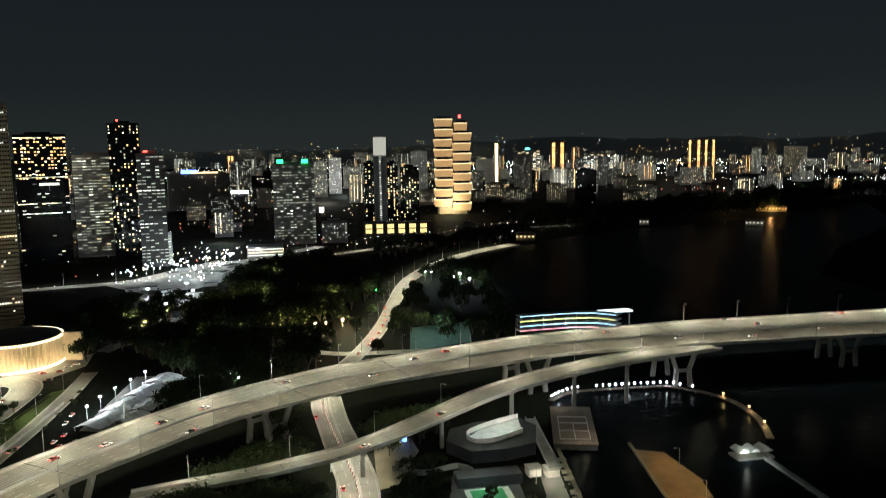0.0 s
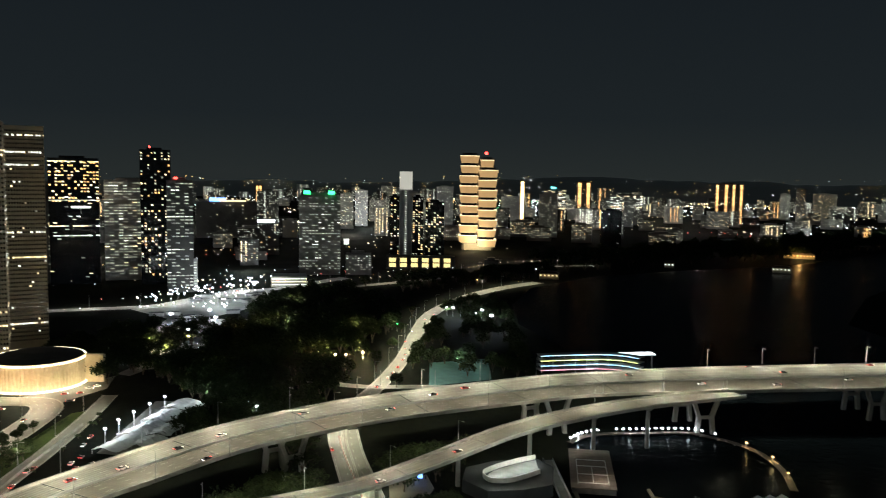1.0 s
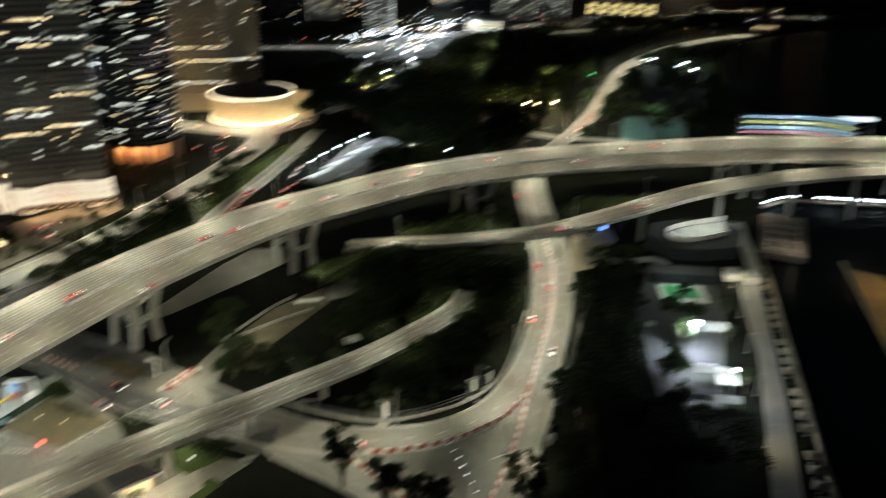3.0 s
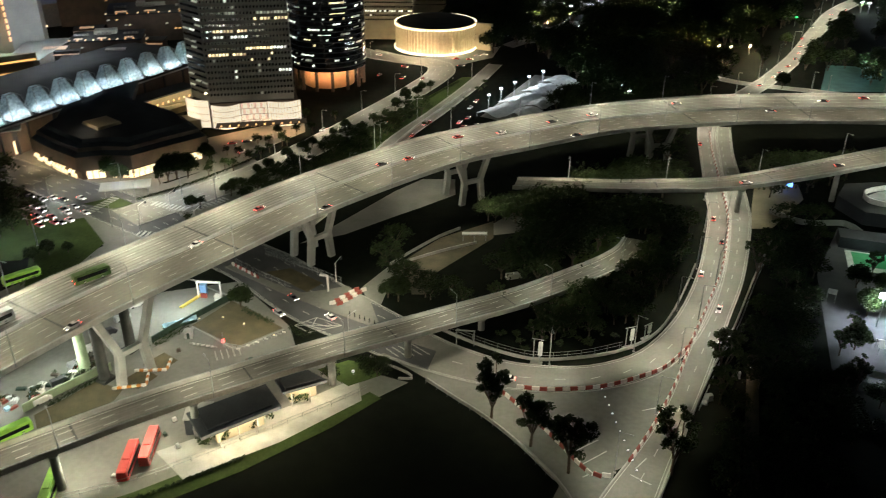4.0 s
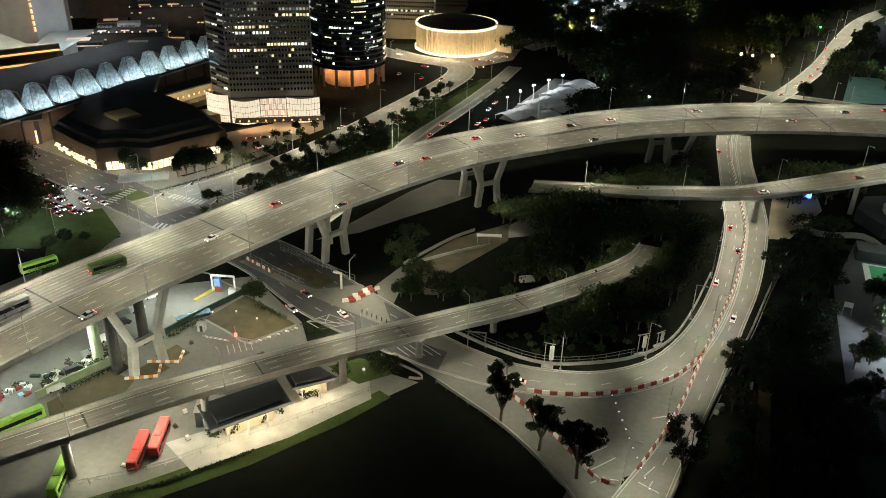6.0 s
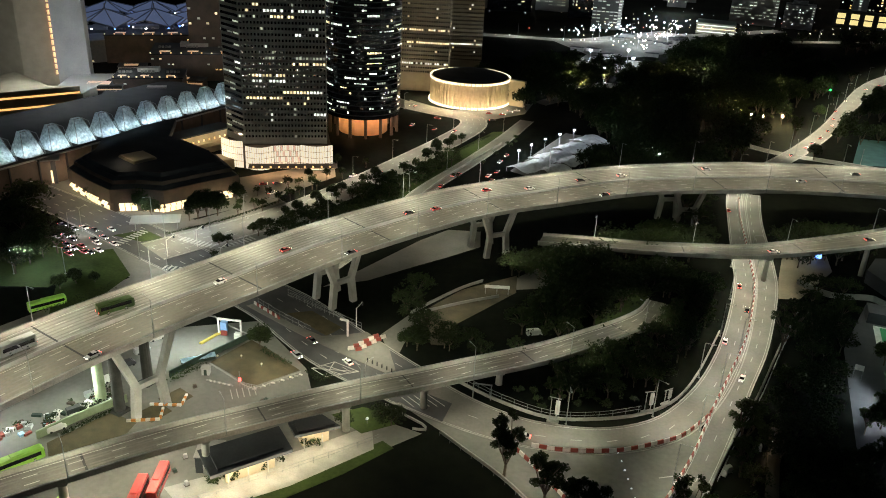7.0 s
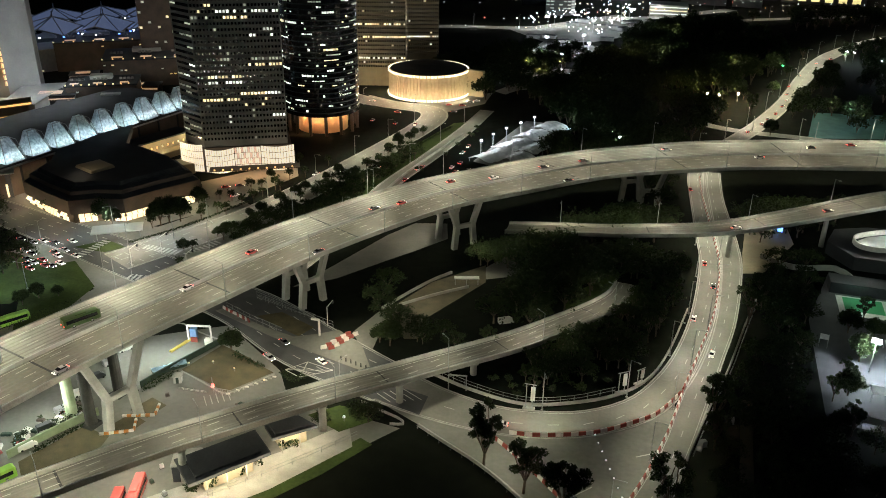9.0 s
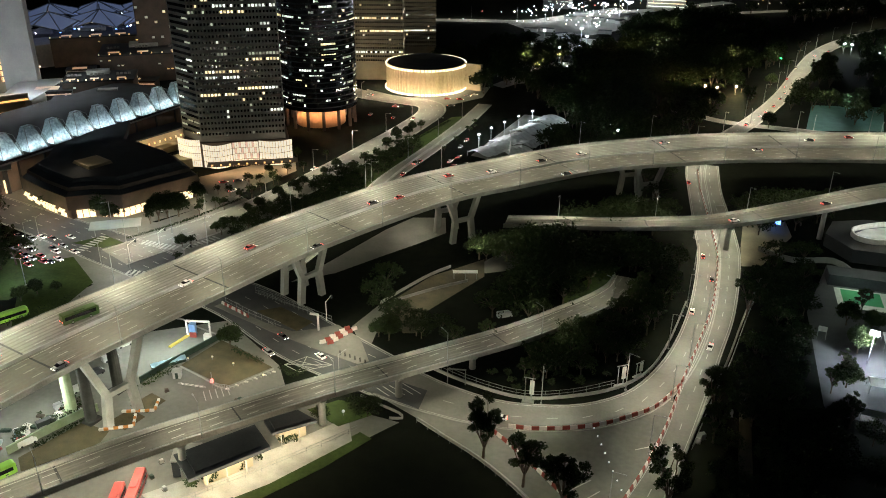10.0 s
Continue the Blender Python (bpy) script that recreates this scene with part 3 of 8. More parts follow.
def clear(x, y, pad):
    if any(x0 < x < x1 and y0 < y < y1 for x0, x1, y0, y1 in KEEP_OUT):
        return False
    if under_deck(x, y, pad):
        return False
    return all((np.hypot(P[:, 0] - x, P[:, 1] - y) - P[:, 3]).min() > pad for P in ROADS)


def inside(x, y, poly):
    c = False
    for (x0, y0), (x1, y1) in zip(poly, poly[1:] + poly[:1]):
        if (y0 > y) != (y1 > y) and x < (x1 - x0) * (y - y0) / (y1 - y0) + x0:
            c = not c
    return c


def grove(kind, poly, count, scale, pad=2.5, apart=4.0):
    xs, ys = [p[0] for p in poly], [p[1] for p in poly]
    done, tries = [], 0
    while len(done) < count and tries < count * 30:
        tries += 1
        x, y = random.uniform(min(xs), max(xs)), random.uniform(min(ys), max(ys))
        if inside(x, y, poly) and clear(x, y, pad) and all((x - a) ** 2 + (y - b) ** 2 > apart ** 2 for a, b in done):
            done.append((x, y))
            tree(kind, x, y, scale * random.uniform(0.75, 1.25))


for x, y, s in ((-58.5, 146, 1.0), (-46.4, 141.5, 1.0), (-35.5, 137, 1.0), (-10.5, 186, 1.0), (-9.5, 247, 0.9), (-14.5, 147, 1.0), (-7, 262, 0.8), (-9, 178, 0.7)):
    tree("clump", x, y, s)
for x, y, s in ((-66, 352, 0.9), (-58, 336, 0.95), (-52, 322, 0.8), (-46, 270, 0.8)):
    tree("rain", x, y, s)
for x, y in ((-201, 197), (-206, 209), (-204, 224), (-204, 231), (-204, 243), (-203, 251), (-202, 263), (-201, 272), (-201, 282), (-196, 299), (-196, 310),
             (-197, 322), (-197, 333), (-198, 345), (-198, 358), (-199, 372), (-199, 386), (-220, 245), (-219, 262), (-218, 280), (-218, 300), (-218, 320)):
    tree("small", x, y, random.uniform(0.9, 1.25))
grove("rain", [(-120, 205), (-95, 200), (-62, 232), (-40, 290), (-60, 300), (-100, 300), (-112, 270), (-125, 240)], 44, 0.95, 5.0, 5)
grove("clump", [(-84, 184), (-60, 180), (-38, 200), (-32, 240), (-36, 280), (-50, 262), (-62, 230)], 34, 0.46, 1.5, 4.0)
grove("rain", [(-118, 285), (-50, 295), (-58, 370), (-90, 325)], 22, 0.9, 2, 5)
grove("rain", [(-12, 315), (10, 345), (20, 380), (-30, 372), (-30, 345)], 20, 0.9, 2, 5)
grove("rain", [(-8, 305), (10, 300), (10, 150), (-6, 140)], 30, 0.6, 2.5, 6)
grove("rain", [(10, 200), (40, 200), (40, 130), (-6, 130)], 16, 0.6, 2, 6)
for x, y, k in ((-44, 262, 0.9), (-38, 258, 0.8), (-50, 266, 0.9), (-36, 248, 0.7), (-40, 270, 0.9)):
    tree("rain", x, y, k)
for x, y, k in ((-46, 228, 0.5), (-43.5, 235, 0.55), (-42, 243, 0.5), (-44, 250, 0.55), (-49, 222, 0.42), (-53, 214, 0.4), (-58, 206, 0.4), (-40, 236, 0.5), (-62, 200, 0.36)):
    tree("clump", x, y, k)
for x, y, k in ((-283, 178, 1.1), (-292, 186, 1.2), (-276, 172, 1.0), (-300, 192, 1.1), (-288, 170, 1.2), (-268, 176, 0.8)):
    tree("rain", x, y, k)
for x, y, k in ((-98, 190, 0.5), (-94, 196, 0.55), (-88, 192, 0.5), (-110, 196, 0.6)):
    tree("rain", x, y, k)
grove("wood", [(-150, 455), (-70, 400), (-62, 470), (-52, 560), (-40, 660), (-40, 760), (-100, 860), (-170, 840), (-165, 600)], 210, 1.0, 4, 6)
grove("wood", [(-128, 385), (-112, 372), (-70, 402), (-72, 440), (-130, 455), (-126, 420)], 70, 0.62, 3, 4)
grove("wood", [(-180, 470), (-75, 440), (-62, 520), (-100, 640), (-170, 640)], 110, 0.95, 4, 5)
grove("wood", [(-20, 520), (60, 500), (66, 690), (60, 800), (30, 840), (-5, 740), (-15, 640)], 60, 0.8, 4, 8)
grove("wood", [(-40, 880), (60, 960), (160, 1060), (140, 1120), (60, 1060), (-100, 920)], 50, 1.0, 4, 9)
grove("wood", [(150, 1075), (240, 1150), (420, 1230), (600, 1330), (860, 1560), (1100, 1800), (1000, 1900), (600, 1560), (300, 1330), (120, 1180)], 240, 1.5, 4, 16)
grove("wood", [(-270, 520), (-190, 470), (-180, 560), (-190, 640), (-250, 640)], 80, 0.9, 4, 6)
grove("bush", [(-195, 250), (-183, 420), (-176, 420), (-168, 270), (-180, 215)], 60, 1.3, 1.0, 2)
grove("rain", [(-195, 230), (-184, 420), (-179, 420), (-172, 300), (-180, 225)], 14, 0.6, 1.5, 8)
grove("small", [(-240, 205), (-235, 262), (-222, 300), (-215, 300), (-222, 240)], 14, 1.1, 0.5, 5)
grove("rain", [(-262, 172), (-238, 170), (-230, 150), (-262, 130), (-300, 170)], 14, 0.75, 1.0, 5)
grove("bush", [(-168, 112), (-160, 128), (-150, 112), (-166, 92)], 16, 1.0, 0.0, 2)
grove("bush", [(-92, 175), (-75, 178), (-58, 176), (-40, 196), (-70, 186)], 14, 1.0, 1.0, 3)


# ---------------------------------------------------------------- towers
def quad(bm, c, u, v):
    c, u, v = Vector(c), Vector(u) / 2, Vector(v) / 2
    bm.faces.new([bm.verts.new(p) for p in (c - u - v, c + u - v, c + u + v, c - u + v)])


def window_rows(sets, a, b, z0, z1, bay, floor, wide, tall, chance, mix, proud=0.06, rowy=0.0):
    """Window panes on the wall from a to b; sets maps a material to its bmesh."""
    a, b = Vector((*a, 0)), Vector((*b, 0))
    u = (b - a).normalized()
    out = Vector((u.y, -u.x, 0)) * proud
    nb, nf = max(1, int((b - a).length / bay)), max(1, int((z1 - z0) / floor))
    for f in range(nf):
        p = chance if random.random() > rowy else 0.85
        tone = random.choices(list(mix), list(mix.values()))[0] if rowy else None
        for k in range(nb):
            if random.random() < p:
                m = tone if tone and random.random() < 0.8 else random.choices(list(mix), list(mix.values()))[0]
                c = a + (b - a) * ((k + 0.5) / nb) + out + Vector((0, 0, z0 + (f + 0.5) * (z1 - z0) / nf))
                quad(sets.setdefault(m, bmesh.new()), c, u * wide, Vector((0, 0, tall)))


WIN = {"warm": G_WARM, "white": G_WHITE, "amber": G_AMBER, "dim": G_DIM, "dark": M_GLASS}


def add_windows(ob, sets):
    for k, bm in sets.items():
        tagged(part("dark_window" if k == "dark" else "lit_window", bm, WIN[k], ob), kind="stuff")


def tower(x, y, w, d, h, label, body=M_BODY, bay=3.2, floor=3.3, chance=0.3, mix=None, rowy=0.0, turn=None, name="tower_block", tall=1.5, wide=1.8, z0=6.0, roof=True):
    """A plain high block that faces the eye, with window panes and a roof plant room."""
    if turn is None:
        turn = math.degrees(math.atan2(-x, y))
    ob = thing(name, label, "building", (x, y, 0), turn, "city buildings")
    part("wall", boxes((-w / 2, -d / 2, 0, w / 2, d / 2, h)), body, ob)
    if roof:
        part("plant_room", boxes((-w * 0.28, -d * 0.25, h, w * 0.22, d * 0.25, h + 3.5)), body, ob)
        part("roof_parapet", boxes((-w / 2 - 0.2, -d / 2 - 0.2, h - 0.3, w / 2 + 0.2, -d / 2 + 0.3, h + 1.0)), body, ob)
    sets = {}
    mix = mix or {"warm": 4, "white": 3, "dim": 5, "amber": 1}
    window_rows(sets, (-w / 2, -d / 2), (w / 2, -d / 2), z0, h - 1, bay, floor, wide, tall, chance, mix, 0.08, rowy)
    window_rows(sets, (w / 2, -d / 2), (w / 2, d / 2), z0, h - 1, bay, floor, wide, tall, chance, mix, 0.08, rowy)
    window_rows(sets, (-w / 2, d / 2), (-w / 2, -d / 2), z0, h - 1, bay, floor, wide, tall, chance, mix, 0.08, rowy)
    add_windows(ob, sets)
    return ob


# grey office tower with a curved lit podium
ob = thing("office_tower", "tall grey office tower with small square windows, some lit", "building", (0, 0, 0), 0)
outline = [(-264, 284), (-233, 308), (-262, 347), (-296, 322), (-280, 289)]
part("wall", prism(bmesh.new(), outline, 12.5, 170), M_TOWER, ob)
sets = {}
window_rows(sets, (-264, 284), (-233, 308), 15, 168, 1.56, 2.66, 0.88, 1.15, 1.0, {"dark": 1}, 0.06)
window_rows(sets, (-280, 289), (-264, 284), 15, 168, 16, 2.66, 15.5, 1.3, 1.0, {"dark": 1}, 0.06)
add_windows(ob, sets)
sets = {}
u_, n_ = Vector((31, 24, 0)) / 25, Vector((24, -31, 0)).normalized() * 0.09
for f in range(57):
    c = 0
    while c < 25:
        run = random.randint(2, 12) if random.random() < 0.022 else (1 if random.random() < 0.03 else 0)
        m = random.choices(("warm", "white", "dim"), (5, 4, 3))[0]
        for j in range(c, min(25, c + run)):
            if random.random() < 0.9:
                quad(sets.setdefault(m, bmesh.new()), Vector((-264, 284, 0)) + u_ * (j + 0.5) + n_ + Vector((0, 0, 15 + (f + 0.5) * 153 / 57)), u_.normalized() * 0.98, (0, 0, 1.2))
        c += max(1, run)
window_rows(sets, (-280, 289), (-264, 284), 15, 168, 5.4, 2.66, 4.8, 0.8, 0.25, {"dim": 5, "white": 1}, 0.09)
add_windows(ob, sets)
ob = thing("podium", "curved glowing glass podium screens under an office tower", "building", (-264, 284, 0), 37.7)
part("wall", prism(bmesh.new(), [(-9, 8), (0, -1), (41, -1), (40, 24), (-9, 30)], 0, 12.4), M_BRICK, ob)
G_SCREEN = glow("lit_glass_screen", (1.0, 0.86, 0.62), 0.8, vary=0.35)
G_LOGO = glow("lit_entrance_panel", (1.0, 0.60, 0.42), 0.6, vary=0.6)
for c0, c1, bulge, z1 in ((-12, -1, 2.0, 14.5), (0, 13.5, 3.5, 12.5), (13.7, 26, -0.8, 12.5), (26.2, 42, 3.0, 13.0)):
    n = 12
    for r in range(4):
        zz0, zz1 = 1.0 + r * (z1 - 1) / 4, 1.0 + (r + 1) * (z1 - 1) / 4 - 0.18
        for j in range(n):
            bm = bmesh.new()
            pts = [(c0 + (c1 - c0) * t, -2.5 - bulge * math.sin(math.pi * t)) for t in (j / n + 0.004, (j + 1) / n - 0.004)]
            if c1 < 0:
                pts = [(x, y + (0 - x) * 0.7) for x, y in pts]
            v = [bm.verts.new((x, y, z)) for x, y, z in ((*pts[0], zz0), (*pts[1], zz0), (*pts[1], zz1), (*pts[0], zz1))]
            bm.faces.new(v)
            part("glass_panel", bm, G_LOGO if bulge < 0 and (j + r) % 3 == 0 else G_SCREEN, ob)
part("canopy", boxes((2, -13, 4.2, 44, -6.5, 4.6)), M_BRICK, ob)
part("canopy_light", boxes((3, -12.5, 4.0, 43, -7, 4.15)), glow("canopy_glow", (1.0, 0.55, 0.25), 1.0), ob, "orange lit canopy soffit")
for k in range(10):
    part("canopy_lamp", boxes((4 + k * 4, -13.3, 4.7, 4.8 + k * 4, -12.7, 5.4)), G_AMBER, ob, "small amber canopy lamp")
for k in range(4):
    d = bpy.data.lights.new("podium_light", "POINT")
    d.energy, d.color, d.shadow_soft_size = 1500, (1.0, 0.55, 0.25), 0.5
    o = new("podium_light", d)
    o.location = (-264 + (8 + k * 10) * 0.79 + 11 * 0.61, 284 + (8 + k * 10) * 0.61 - 11 * 0.79, 3.6)

# dark round tower on a lit orange lobby
ob = thing("round_tower", "dark round glass tower above an orange-lit colonnade", "building", (-259, 377, 0), 0)
bm = bmesh.new()
prism(bm, [(21 * math.cos(k * math.tau / 48), 21 * math.sin(k * math.tau / 48)) for k in range(48)], 11, 165)
part("glass_wall", bm, M_GLASS, ob)
part("lobby_core", prism(bmesh.new(), [(14 * math.cos(k * math.tau / 24), 14 * math.sin(k * math.tau / 24)) for k in range(24)], 0, 10.9), mat("lobby_stone", (0.6, 0.36, 0.2), (0.5, 0.3, 0.17), 0.6, 0.3), ob, "orange stone lobby wall")
for k in range(14):
    a = k * math.tau / 14
    part("column", tube(bmesh.new(), (19.5 * math.cos(a), 19.5 * math.sin(a), 0), (19.5 * math.cos(a), 19.5 * math.sin(a), 11), 0.9, 0.9, 10), M_BRICK, ob)
for f in range(55):
    z = 13 + f * 2.75
    bm = bmesh.new()
    prism(bm, [(21.12 * math.cos(k * math.tau / 48), 21.12 * math.sin(k * math.tau / 48)) for k in range(48)], z, z + 0.55)
    part("spandrel_band", bm, M_ROOF, ob)
sets = {}
for f in range(55):
    k = 0
    while k < 96:
        a = k * math.tau / 96
        run = 0
        if -2.9 < math.atan2(math.sin(a), math.cos(a)) < 0.4:
            run = random.randint(2, 6) if random.random() < 0.045 else (1 if random.random() < 0.08 else 0)
        m = random.choice(("white", "white", "dim", "dim", "warm"))
        tall = random.uniform(0.4, 1.2)
        for j in range(run):
            a = (k + j) * math.tau / 96
            quad(sets.setdefault(m, bmesh.new()), (21.2 * math.cos(a), 21.2 * math.sin(a), 13 + f * 2.75 + 1.6), (-1.1 * math.sin(a), 1.1 * math.cos(a), 0), (0, 0, tall))
        k += max(1, run)
add_windows(ob, sets)


# A bare point light; serves lamps that are drawn and added fill alike.
def bulb(x, y, z, power, colour=LAMP, size=0.4, name="lamp_light"):
    d = bpy.data.lights.new(name, "POINT")
    d.energy, d.color, d.shadow_soft_size = power, colour, size
    o = new(name, d)
    o.location = (x, y, z)
    return o


for a in (-2.4, -1.8, -1.2, -0.6, 0.0):
    bulb(-259 + 17 * math.cos(a), 377 + 17 * math.sin(a), 8.5, 2000, (1.0, 0.56, 0.28))

# beige slab towers behind the theatre
for x, y, w, d, turn in ((-287, 494, 34, 26, 26), (-286, 552, 24, 24, 30)):
    ob = thing("office_tower", "beige stone office slab with rows of small windows", "building", (x, y, 0), turn, "beige slabs")
    part("wall", boxes((-w / 2, -d / 2, 0, w / 2, d / 2, 158)), M_BEIGE, ob)
    sets = {}
    window_rows(sets, (-w / 2, -d / 2), (w / 2, -d / 2), 12, 156, 1.6, 2.8, 0.95, 1.1, 1.0, {"dark": 1}, 0.05)
    window_rows(sets, (w / 2, -d / 2), (w / 2, d / 2), 12, 156, 1.6, 2.8, 0.95, 1.1, 1.0, {"dark": 1}, 0.05)
    add_windows(ob, sets)
    sets = {}
    window_rows(sets, (-w / 2, -d / 2), (w / 2, -d / 2), 12, 156, 1.6, 2.8, 1.05, 1.1, 0.03, {"warm": 3, "white": 3}, 0.09, 0.10)
    window_rows(sets, (w / 2, -d / 2), (w / 2, d / 2), 12, 156, 1.6, 2.8, 1.05, 1.1, 0.03, {"warm": 3, "white": 3}, 0.09, 0.10)
    add_windows(ob, sets)
bulb(-262, 470, 14, 8000, (1.0, 0.8, 0.5))

# pale folded tower with an amber light strip, and the brown one beside it
ob = thing("hotel_tower", "pale grey folded hotel tower with an amber light strip", "building", (0, 0, 0), 0)
part("grey_wall", prism(bmesh.new(), [(-436, 334), (-447, 320), (-478, 346), (-466, 360)], 0, 150), M_PALE, ob)
part("beige_wall", prism(bmesh.new(), [(-449, 321.5), (-460, 306), (-472, 300), (-484, 282), (-520, 310), (-480, 345)], 0, 150), M_BEIGE, ob, "beige folded wall")
for k in range(34):
    part("amber_lamp", boxes((-448.6, 319.4, 14 + k * 3.6, -447.4, 320.6, 16.4 + k * 3.6)), G_AMBER, ob)
part("podium", prism(bmesh.new(), [(-427, 347), (-400, 300), (-416, 289), (-446, 330)], 0, 13), M_PALE, ob)
part("lower_podium", prism(bmesh.new(), [(-402, 300), (-420, 262), (-450, 250), (-460, 300), (-416, 290)], 0, 17), M_BEIGE, ob)
part("amber_cornice", prism(bmesh.new(), [(-402, 299.6), (-420, 261.4), (-420.4, 261.8), (-402.4, 300)], 13, 14), G_AMBER, ob, "amber cornice light")
part("lower_cornice", prism(bmesh.new(), [(-402, 299.6), (-420, 261.4), (-420.4, 261.8), (-402.4, 300)], 7, 8), G_AMBER, ob, "amber cornice light")
# Cool point lights without fittings, added to brighten the hotel walls.
for k in range(5):
    bulb(-424 + k * 6, 278 + k * 14, 26, 6800, (0.88, 0.95, 1.0))
tower(-436, 440, 30, 26, 130, "slim brown concrete tower with dotted windows", M_BRICK, 3, 3.4, 0.10, {"dim": 3, "warm": 1}, turn=44)
# A single high light without a fitting, added for the brown tower.
bulb(-404, 405, 30, 6500, (1.0, 0.9, 0.75))

# ---------------------------------------------------------------- theatre drum
G_DRUM = glow("warm_white_strip", (1.0, 0.85, 0.58), 1.5, vary=0.3)
ob = thing("theatre", "round theatre drum with ribbed walls washed in golden light", "building", (-243, 479, 0), 0)
N = 72
circ = lambda r: [(r * math.cos(k * math.tau / N), r * math.sin(k * math.tau / N)) for k in range(N)]
part("drum_wall", prism(bmesh.new(), circ(25.6), 0, 17.0), M_CREAM, ob)
part("roof", prism(bmesh.new(), circ(25.3), 17.0, 18.9, 0.72), M_ROOF, ob, "dark low domed roof")
part("roof_cap", prism(bmesh.new(), circ(18.1), 18.9, 20.2, 0.45), M_ROOF, ob)
bm = bmesh.new()
for k in range(N):
    a = k * math.tau / N
    q = Matrix.Rotation(a, 4, "Z")
    v = [bm.verts.new(q @ Vector(c)) for c in ((25.6, -0.5, 1.4), (26.5, -0.25, 1.4), (26.5, 0.25, 1.4), (25.6, 0.5, 1.4), (25.6, -0.5, 15.6), (26.5, -0.25, 15.6), (26.5, 0.25, 15.6), (25.6, 0.5, 15.6))]
    for f in ((0, 1, 5, 4), (1, 2, 6, 5), (2, 3, 7, 6), (4, 5, 6, 7)):
        bm.faces.new([v[i] for i in f])
tagged(part("rib", bm, M_CREAM, ob), kind="stuff")
for z, r, name in ((15.7, 26.5, "top_light_strip"), (0.4, 26.9, "base_light_strip")):
    bm = bmesh.new()
    for k in range(N):
        a0, a1 = k * math.tau / N, (k + 0.72) * math.tau / N
        pts = [(r * math.cos(a0), r * math.sin(a0)), (r * math.cos(a1), r * math.sin(a1)), ((r + 0.5) * math.cos(a1), (r + 0.5) * math.sin(a1)), ((r + 0.5) * math.cos(a0), (r + 0.5) * math.sin(a0))]
        prism_v = [bm.verts.new((px_, py_, zz)) for zz in (z, z + 1.3) for px_, py_ in pts]
        for f in ((3, 2, 1, 0), (4, 5, 6, 7), (0, 1, 5, 4), (1, 2, 6, 5), (2, 3, 7, 6), (3, 0, 4, 7)):
            bm.faces.new([prism_v[i] for i in f])
    part(name, bm, G_DRUM, ob, "warm white light strip")
part("fin_wall", boxes((25, 6, 0, 37, 9, 17)), M_CREAM, ob, "plain cream side wall")
for k in range(7):
    a = -2.75 + k * 0.42
    bulb(-243 + 33 * math.cos(a), 479 + 33 * math.sin(a), 3, 3600, (1.0, 0.78, 0.46))
patch("pavement_8", [(-275, 455), (-262, 432), (-214, 432), (-198, 470), (-205, 500), (-240, 446)], M_PLAZA, "lit forecourt of the theatre", "pavement", 0.05)

# ---------------------------------------------------------------- shopping mall
ob = thing("shopping_mall", "low dark faceted mall with a glowing shopfront", "building", (0, 0, 0), 0)
front = [(-304, 215), (-285, 210), (-268, 207), (-261, 214), (-250, 219), (-245, 236), (-239, 252)]
full = front + [(-258, 262), (-284, 268), (-304, 270), (-314, 240)]
cx, cy = -276, 240
scaled = lambda k: [(cx + (x - cx) * k, cy + (y - cy) * k) for x, y in full]
part("ground_floor", prism(bmesh.new(), scaled(0.94), 0, 4.6), M_BRICK, ob)
part("upper_wall", prism(bmesh.new(), scaled(1.0), 4.6, 10.5), M_BRICK, ob, "brown faceted upper wall")
part("sloped_band", prism(bmesh.new(), scaled(0.985), 10.5, 12.0, 0.94), M_ROOF, ob)
part("second_tier", prism(bmesh.new(), scaled(0.92), 12.0, 13.6), M_BRICK, ob)
part("second_band", prism(bmesh.new(), scaled(0.91), 13.6, 14.6, 0.93), M_ROOF, ob)
part("roof", prism(bmesh.new(), scaled(0.83), 14.6, 16.2, 0.96), M_ROOF, ob, "dark blue-grey roof")
part("roof_deck", prism(bmesh.new(), [(-314, 242), (-302, 228), (-272, 250), (-292, 262), (-316, 290), (-318, 270)], 12.0, 15.2), M_ROOF, ob)
part("skylight", prism(bmesh.new(), [(-285, 227), (-272, 224), (-270, 235), (-282, 238)], 16.2, 17.3, 0.92), mat("tan_skylight", (0.42, 0.34, 0.22), (0.34, 0.28, 0.18), 0.5, 0.4), ob, "pale tan skylight panel")
# Point light above the roof, added to make the skylight panel look lit.
bulb(-276, 222, 20.5, 420, (1.0, 0.85, 0.6))
G_SHOP = glow("shopfront", (1.0, 0.76, 0.42), 1.5, vary=0.6)
for (x0, y0), (x1, y1) in zip(front, front[1:]):
    u = Vector((x1 - x0, y1 - y0, 0))
    n = max(2, int(u.length / 2.4))
    out = Vector((u.y, -u.x, 0)).normalized()
    for k in range(n):
        if random.random() < 0.8:
            t0, t1 = (k + 0.06) / n, (k + 0.94) / n
            for z0_, z1_, o0, o1 in ((0.6, 2.6, 0.12, 0.12), (2.9, 4.2, 1.6, 0.3)):
                bm = bmesh.new()
                v = [Vector((x0, y0, 0)) + u * t + out * o + Vector((0, 0, z)) for t, z, o in ((t0, z0_, o0), (t1, z0_, o0), (t1, z1_, o1), (t0, z1_, o1))]
                v = [Vector((cx + (p.x - cx) * 0.97, cy + (p.y - cy) * 0.97, p.z)) for p in v]
                bm.faces.new([bm.verts.new(p) for p in v])
                part("shop_window" if z0_ < 1 else "glass_awning", bm, G_SHOP, ob)
